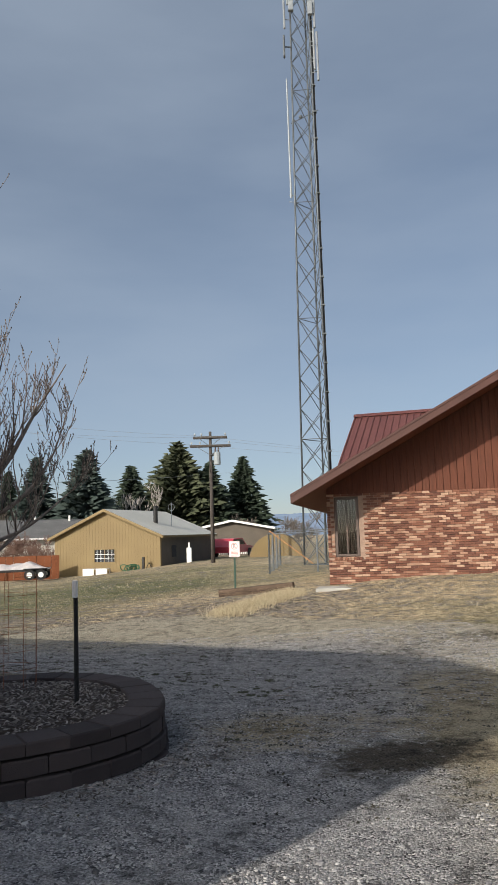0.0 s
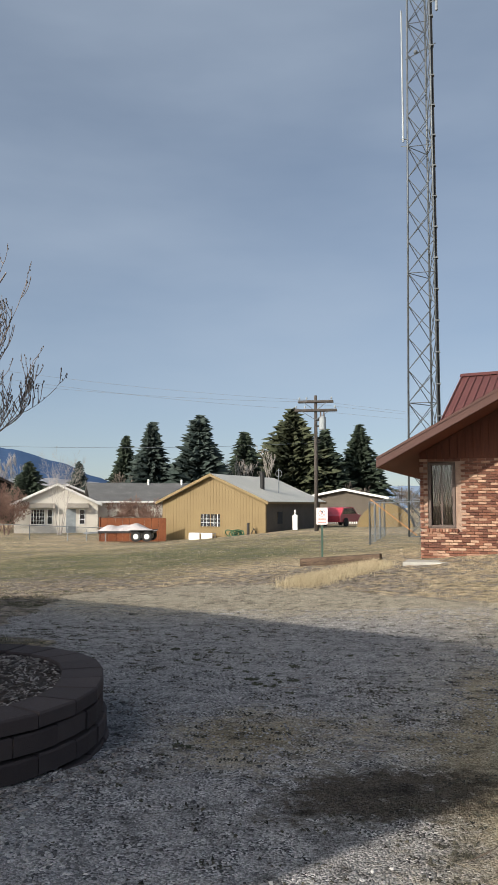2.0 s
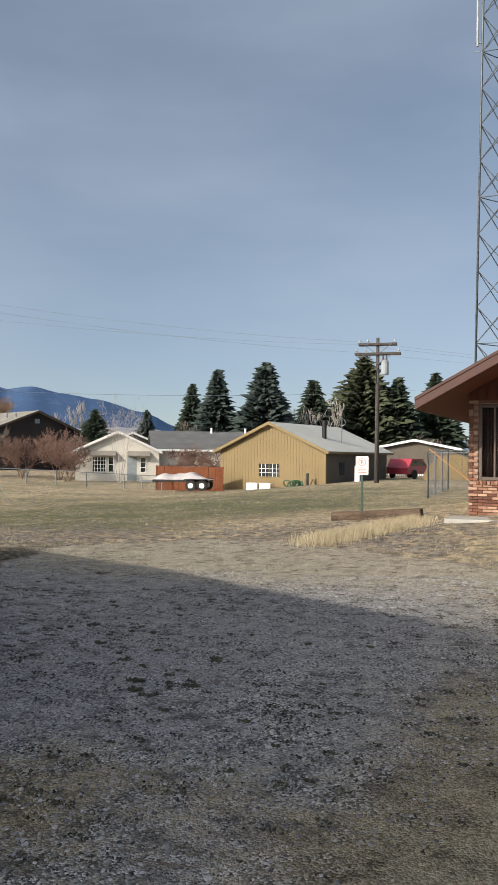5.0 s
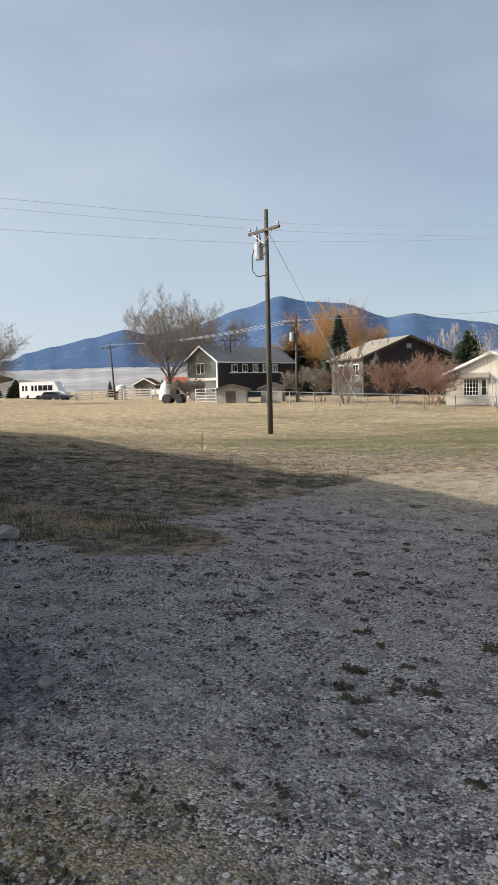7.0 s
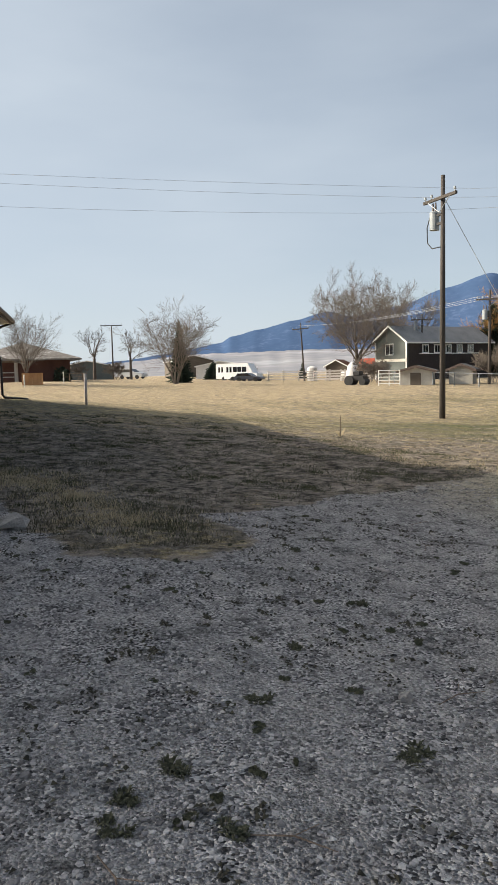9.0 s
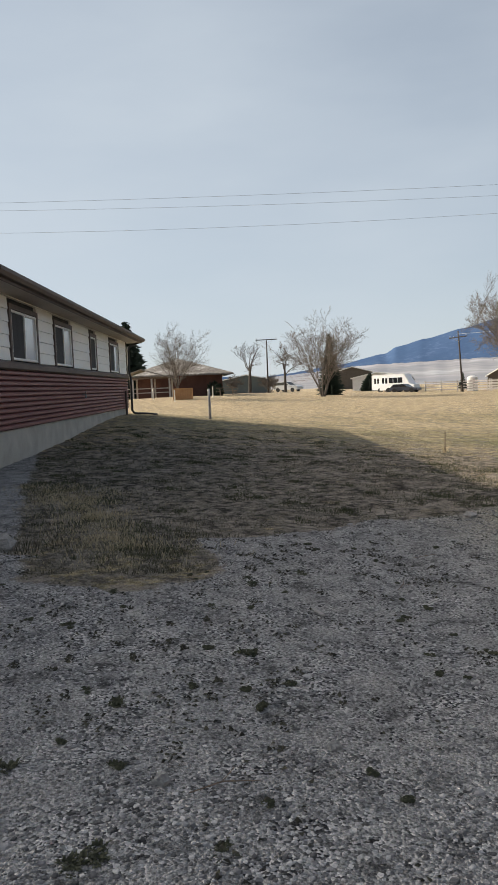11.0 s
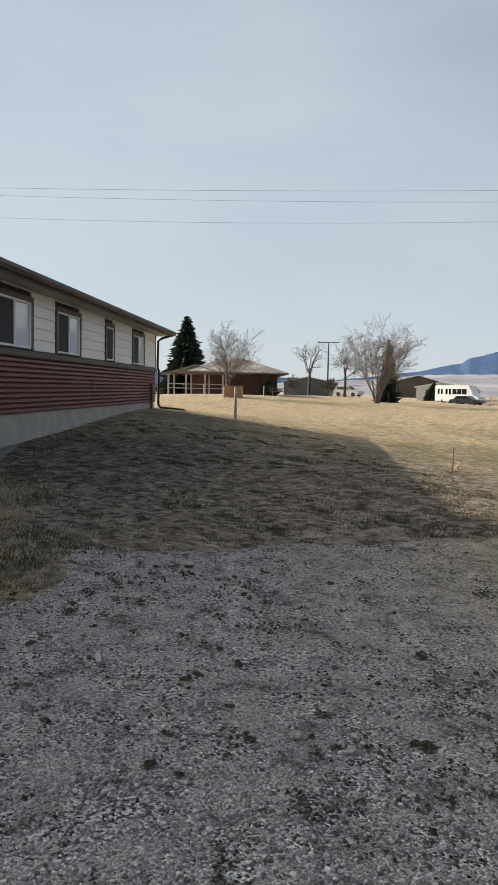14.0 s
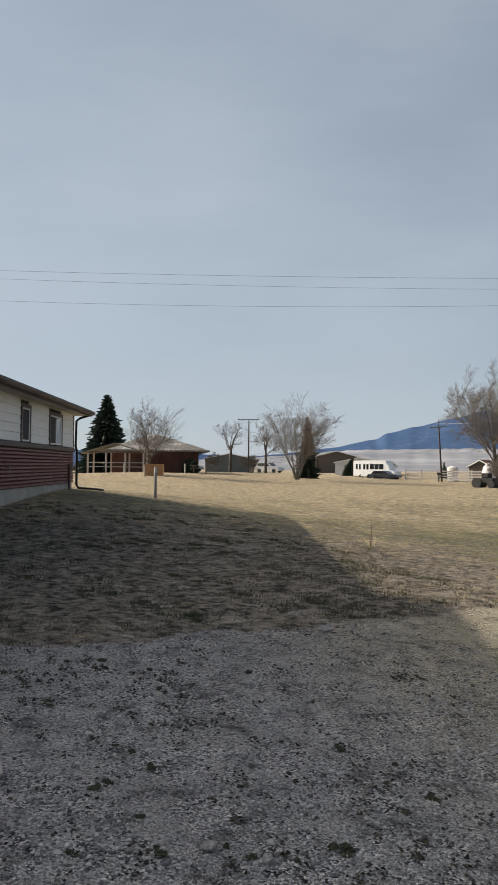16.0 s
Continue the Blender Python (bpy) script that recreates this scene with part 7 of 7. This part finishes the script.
def litter():
    x, y = clumped(24000, -5.2, 3.4, 4.6, 14.2, 1300, 0.06)
    bed = (np.hypot((x + 2.5) * 0.906 + (y - 6.15) * 0.423, 1.2 * ((y - 6.15) * 0.906 - (x + 2.5) * 0.423)) > 1.95)
    k = bed & (grass_amount(x, y) < 0.6) & (wave(x, y, 1.2, 4.0) + rs.uniform(-0.8, 0.8, len(x)) > -0.15)
    x, y = x[k], y[k]
    n = len(x)
    r = rs.uniform(0.005, 0.016, n)
    a = rs.uniform(0, 2 * np.pi, (n, 1)) + np.array([[0, 2.1, 4.2]]) + rs.uniform(-0.5, 0.5, (n, 3))
    z = height(x, y) + 0.012 * wave(x, y, 2.1) + 0.010 * wave(x, y, 5.7, 1.0)
    ring = np.stack([x[:, None] + r[:, None] * np.cos(a), y[:, None] + r[:, None] * np.sin(a), z[:, None] + r[:, None] * rs.uniform(-0.2, 0.9, (n, 3))], -1)
    top = np.stack([x, y, z + r * rs.uniform(0.5, 1.2, n)], -1)[:, None]
    f = np.array([(0, 1, 3), (1, 2, 3), (2, 0, 3)])
    scatter_mesh("leaf_litter", np.concatenate([ring, top], 1), f[None] + 4 * np.arange(n)[:, None, None], MAT["litter"], "dark dead leaves and moss crumbs in the gravel", "leaf litter")


litter()


def lawn_tufts():
    x, y = clumped(70000, -20, -3.6, 8.8, 17.0, 600, 0.2, 0.6)
    k = (grass_amount(x, y) > 0.45) & (wave(x, y, 0.7, 1.6) + rs.uniform(-0.9, 0.9, len(x)) > -0.25)
    x, y = x[k], y[k]
    n = len(x)
    wide = 1 + np.clip((-x - 5) / 9, 0, 1.5)
    blades("moss_tufts", x, y, rs.uniform(0.012, 0.045, n), rs.uniform(0.005, 0.010, n) * wide, rs.uniform(0.2, 0.95, n), MAT["moss_grass"], "dark green mossy grass tufts on the lawn")
    x, y = clumped(45000, -20, -3.6, 10.0, 17.0, 420, 0.2, 0.5)
    k = (grass_amount(x, y) > 0.45) & (wave(x, y, 0.7, 4.6) + rs.uniform(-0.9, 0.9, len(x)) > -0.1)
    x, y = x[k], y[k]
    n = len(x)
    wide = 1 + np.clip((-x - 5) / 9, 0, 1.5)
    blades("pale_tufts", x, y, rs.uniform(0.010, 0.035, n), rs.uniform(0.005, 0.010, n) * wide, rs.uniform(0.5, 0.98, n), MAT["pale_grass"], "bleached matted dead grass on the lawn")


lawn_tufts()


def bed_grass():
    n = 14000
    u = rs.random_sample(n)
    x = -1.35 + 1.6 * u + rs.normal(0, 0.25, n)
    y = 18.2 + 2.6 * u + rs.normal(0, 0.4, n)
    k = wave(x, y, 2.6, 4.0) + rs.uniform(-0.8, 0.8, n) > -0.1
    x, y = x[k], y[k]
    n = len(x)
    blades("dry_bed_grass", x, y, rs.uniform(0.08, 0.24, n), rs.uniform(0.004, 0.009, n), rs.uniform(0.4, 0.97, n), MAT["dry_grass"], "flattened straw-coloured tall grass around the sleeper")
    n = 60000
    x, y = rs.uniform(-16, 6, n), 15.5 + 24 * rs.random_sample(n) ** 1.4
    k = (grass_amount(x, y) > 0.5) & (wave(x, y, 0.8, 1.0) + 0.7 * wave(x, y, 2.3, 3.0) + rs.uniform(-0.8, 0.8, n) > 0.25)
    x, y = x[k], y[k]
    n = len(x)
    blades("field_grass", x, y, rs.uniform(0.02, 0.055, n), rs.uniform(0.008, 0.016, n), rs.uniform(0.6, 0.985, n), MAT["dry_grass"], "short dry field grass in matted tufts")


bed_grass()


def weed_clump(x, y, r, label, seed):
    rng = random.Random(seed)
    s = Shape()
    hearts = [(rng.uniform(-1.3, 1.3) * r, rng.uniform(-0.8, 0.8) * r, rng.uniform(0.35, 1.0)) for _ in range(4)]
    for _ in range(150):
        hx, hy, hr = rng.choice(hearts)
        a, d = rng.uniform(0, 6.28), rng.random() ** 0.7 * r * 0.7 * hr
        p = Vector((hx + d * math.cos(a), hy + d * math.sin(a), 0))
        L = rng.uniform(0.4, 1.0) * r * 0.75
        t = p + Vector((math.cos(a) * L * rng.uniform(0.2, 1.1), math.sin(a) * L * rng.uniform(0.2, 1.1), L * rng.uniform(0.25, 0.8)))
        e = Vector((-math.sin(a), math.cos(a), 0)) * rng.uniform(0.003, 0.006)
        s.add([p - e, p + e, (p + t) / 2 + e + Vector((0, 0, 0.01)), (p + t) / 2 - e + Vector((0, 0, 0.01)), t], [(0, 1, 2, 3), (3, 2, 4)])
    me = bpy.data.meshes.new("weed_clump")
    me.from_pydata(s.v, [], s.f)
    me.materials.append(MAT["weed"])
    ob = new("weed_clump", me)
    ob.matrix_basis = pose(x, y, gz(x, y) - 0.005)
    tagged(ob, label, "weed", "weeds in the gravel")


wr = random.Random(17)
spots = [(-0.07, 8.76), (-0.19, 8.97), (0.09, 9.76), (-0.58, 9.46), (0.05, 8.68), (0.2, 9.0), (-1.88, 11.63), (0.13, 9.69), (-0.08, 6.63), (-1.0, 9.9), (-2.4, 10.6), (-2.9, 11.0), (-1.5, 10.6), (-3.1, 11.4), (-2.2, 9.7), (-1.3, 9.1), (-2.9, 10.0), (-1.1, 12.6)]
spots += [(wr.uniform(-4.2, 1.5), wr.uniform(7.6, 13.2)) for _ in range(110)]
for i, (x, y) in enumerate(spots):
    weed_clump(x, y, wr.uniform(0.03, 0.05) if i < 18 else wr.uniform(0.012, 0.028), "small dark green weed tuft in the gravel", 100 + i)


def boulder(x, y, r, label, seed, squash=0.65, group="stones on the yard"):
    rng = random.Random(seed)
    s = Shape().ball((0, 0, 0), r, 7, 10, squash)
    s.v = [tuple(Vector(p) * (1 + 0.22 * math.sin(3.1 * p[0] / r + seed) * math.cos(2.7 * p[1] / r + 2 * seed) + 0.1 * math.sin(6 * p[2] / r + 5 * p[0] / r) + rng.uniform(-0.09, 0.09))) for p in s.v]
    solo("stone", s, MAT["fieldstone"], pose(x, y, gz(x, y) + r * squash * 0.45, 0, 0, rng.uniform(0, 360)), label, "stone", group)


boulder(-4.6, 9.14, 0.13, "rounded pale boulder at the foot of the sign", 1)
boulder(-4.42, 8.74, 0.08, "small pale stone beside the sign post", 2)
boulder(-4.36, 8.86, 0.07, "small pale stone beside the sign post", 3)
boulder(-5.0, 13.95, 0.08, "flat pale stone at the lawn edge", 4, 0.4)
boulder(-0.96, 7.75, 0.045, "rounded grey stone in the gravel", 5)
boulder(-0.39, 10.67, 0.03, "rounded grey stone in the gravel", 6)
boulder(-1.07, 12.25, 0.03, "dark rounded stone in the gravel", 7)
boulder(-1.22, 12.05, 0.028, "pale rounded stone in the gravel", 8)
boulder(-0.3, 10.0, 0.035, "pale rounded stone in the gravel", 9)
boulder(0.3, 11.0, 0.03, "pale rounded stone in the gravel", 10)
solo("wood_chip", Shape().box(-0.075, -0.014, 0, 0.075, 0.014, 0.012, 0.003), MAT["grey_wood"], pose(-2.09, 11.2, gz(-2.09, 11.2) + 0.012, 0, 0, 185), "pale splinter of wood on the gravel", "wood splinter")
STK = thing("marker_stick", pose(-12.6, 17.8, gz(-12.6, 17.8)), "thin stick standing in a pale tuft of grass", "stick")
part("stick", Shape().tube([(0, 0, -0.1), (0.02, 0, 0.5)], [0.014, 0.010], 6), MAT["old_wood"], STK)
tf = Shape()
trg = random.Random(9)
for _ in range(90):
    a, L = trg.uniform(0, 6.28), trg.uniform(0.1, 0.28)
    tf.add([(-0.008, 0, 0), (0.008, 0, 0), (L * 0.6 * math.cos(a), L * 0.6 * math.sin(a), L * 0.9)], [(0, 1, 2)])
part("tuft", tf, MAT["dry_grass"], STK)
for i, (x, y) in enumerate(((0.3, 8.6), (0.35, 9.1), (-0.2, 10.2), (-1.6, 12.9), (1.1, 6.8), (1.7, 5.4), (-3.4, 12.6), (-2.6, 12.0))):
    solo("dead_twig", Shape().tube([(-0.12, 0, 0.012), (0, 0.015, 0.02), (0.13, -0.01, 0.01)], [0.002, 0.003, 0.0015], 5).tube([(0, 0.015, 0.02), (0.06, 0.07, 0.03)], 0.0015, 4), MAT["old_wood"], pose(x, y, gz(x, y), 0, 0, 47 * i), "dry dead twig lying on the gravel", "twig", "twigs on the gravel")

# ---------------------------------------------------------------- bricks of the near wall, course by course
brick_mesh = mesh_of("brick", Shape().box(0, -0.004, 0, 0.193, 0.034, 0.0575, 0.005), MAT["brick"])
half_mesh = mesh_of("brick", Shape().box(0, -0.004, 0, 0.0915, 0.034, 0.0575, 0.005), MAT["brick"])
rest = Shape()
for row in range(37):
    z = 0.42 + 0.0677 * row
    for col in range(-1, 45):
        x = 0.203 * col + (0.1015 if row % 2 else 0)
        x0, me = max(x, 0.0), brick_mesh
        if x < -0.15:
            continue
        if x < 0:
            me = half_mesh
        w = 0.193 if me is brick_mesh else 0.0915
        if 1.15 < z + 0.03 < 2.86 and x0 + w > 0.16 and x0 < 0.92:
            if x0 < 0.12:
                me, w = half_mesh, 0.0915
                x0 = min(x0, 0.10)
            else:
                continue
        if 1.06 < z + 0.03 < 1.17 and x0 + w > 0.15 and x0 < 0.95:
            continue
        if x0 < 2.05 and z < 2.5:
            b = new("brick", me)
            b.parent = BR
            b.matrix_basis = pose(x0, 0, z)
        else:
            rest.box(x0, -0.004, z, x0 + w, 0.034, z + 0.0575, 0.0)
tagged(part("brickwork", rest, MAT["brick"], BR), "mottled red and buff brickwork", kind="stuff")
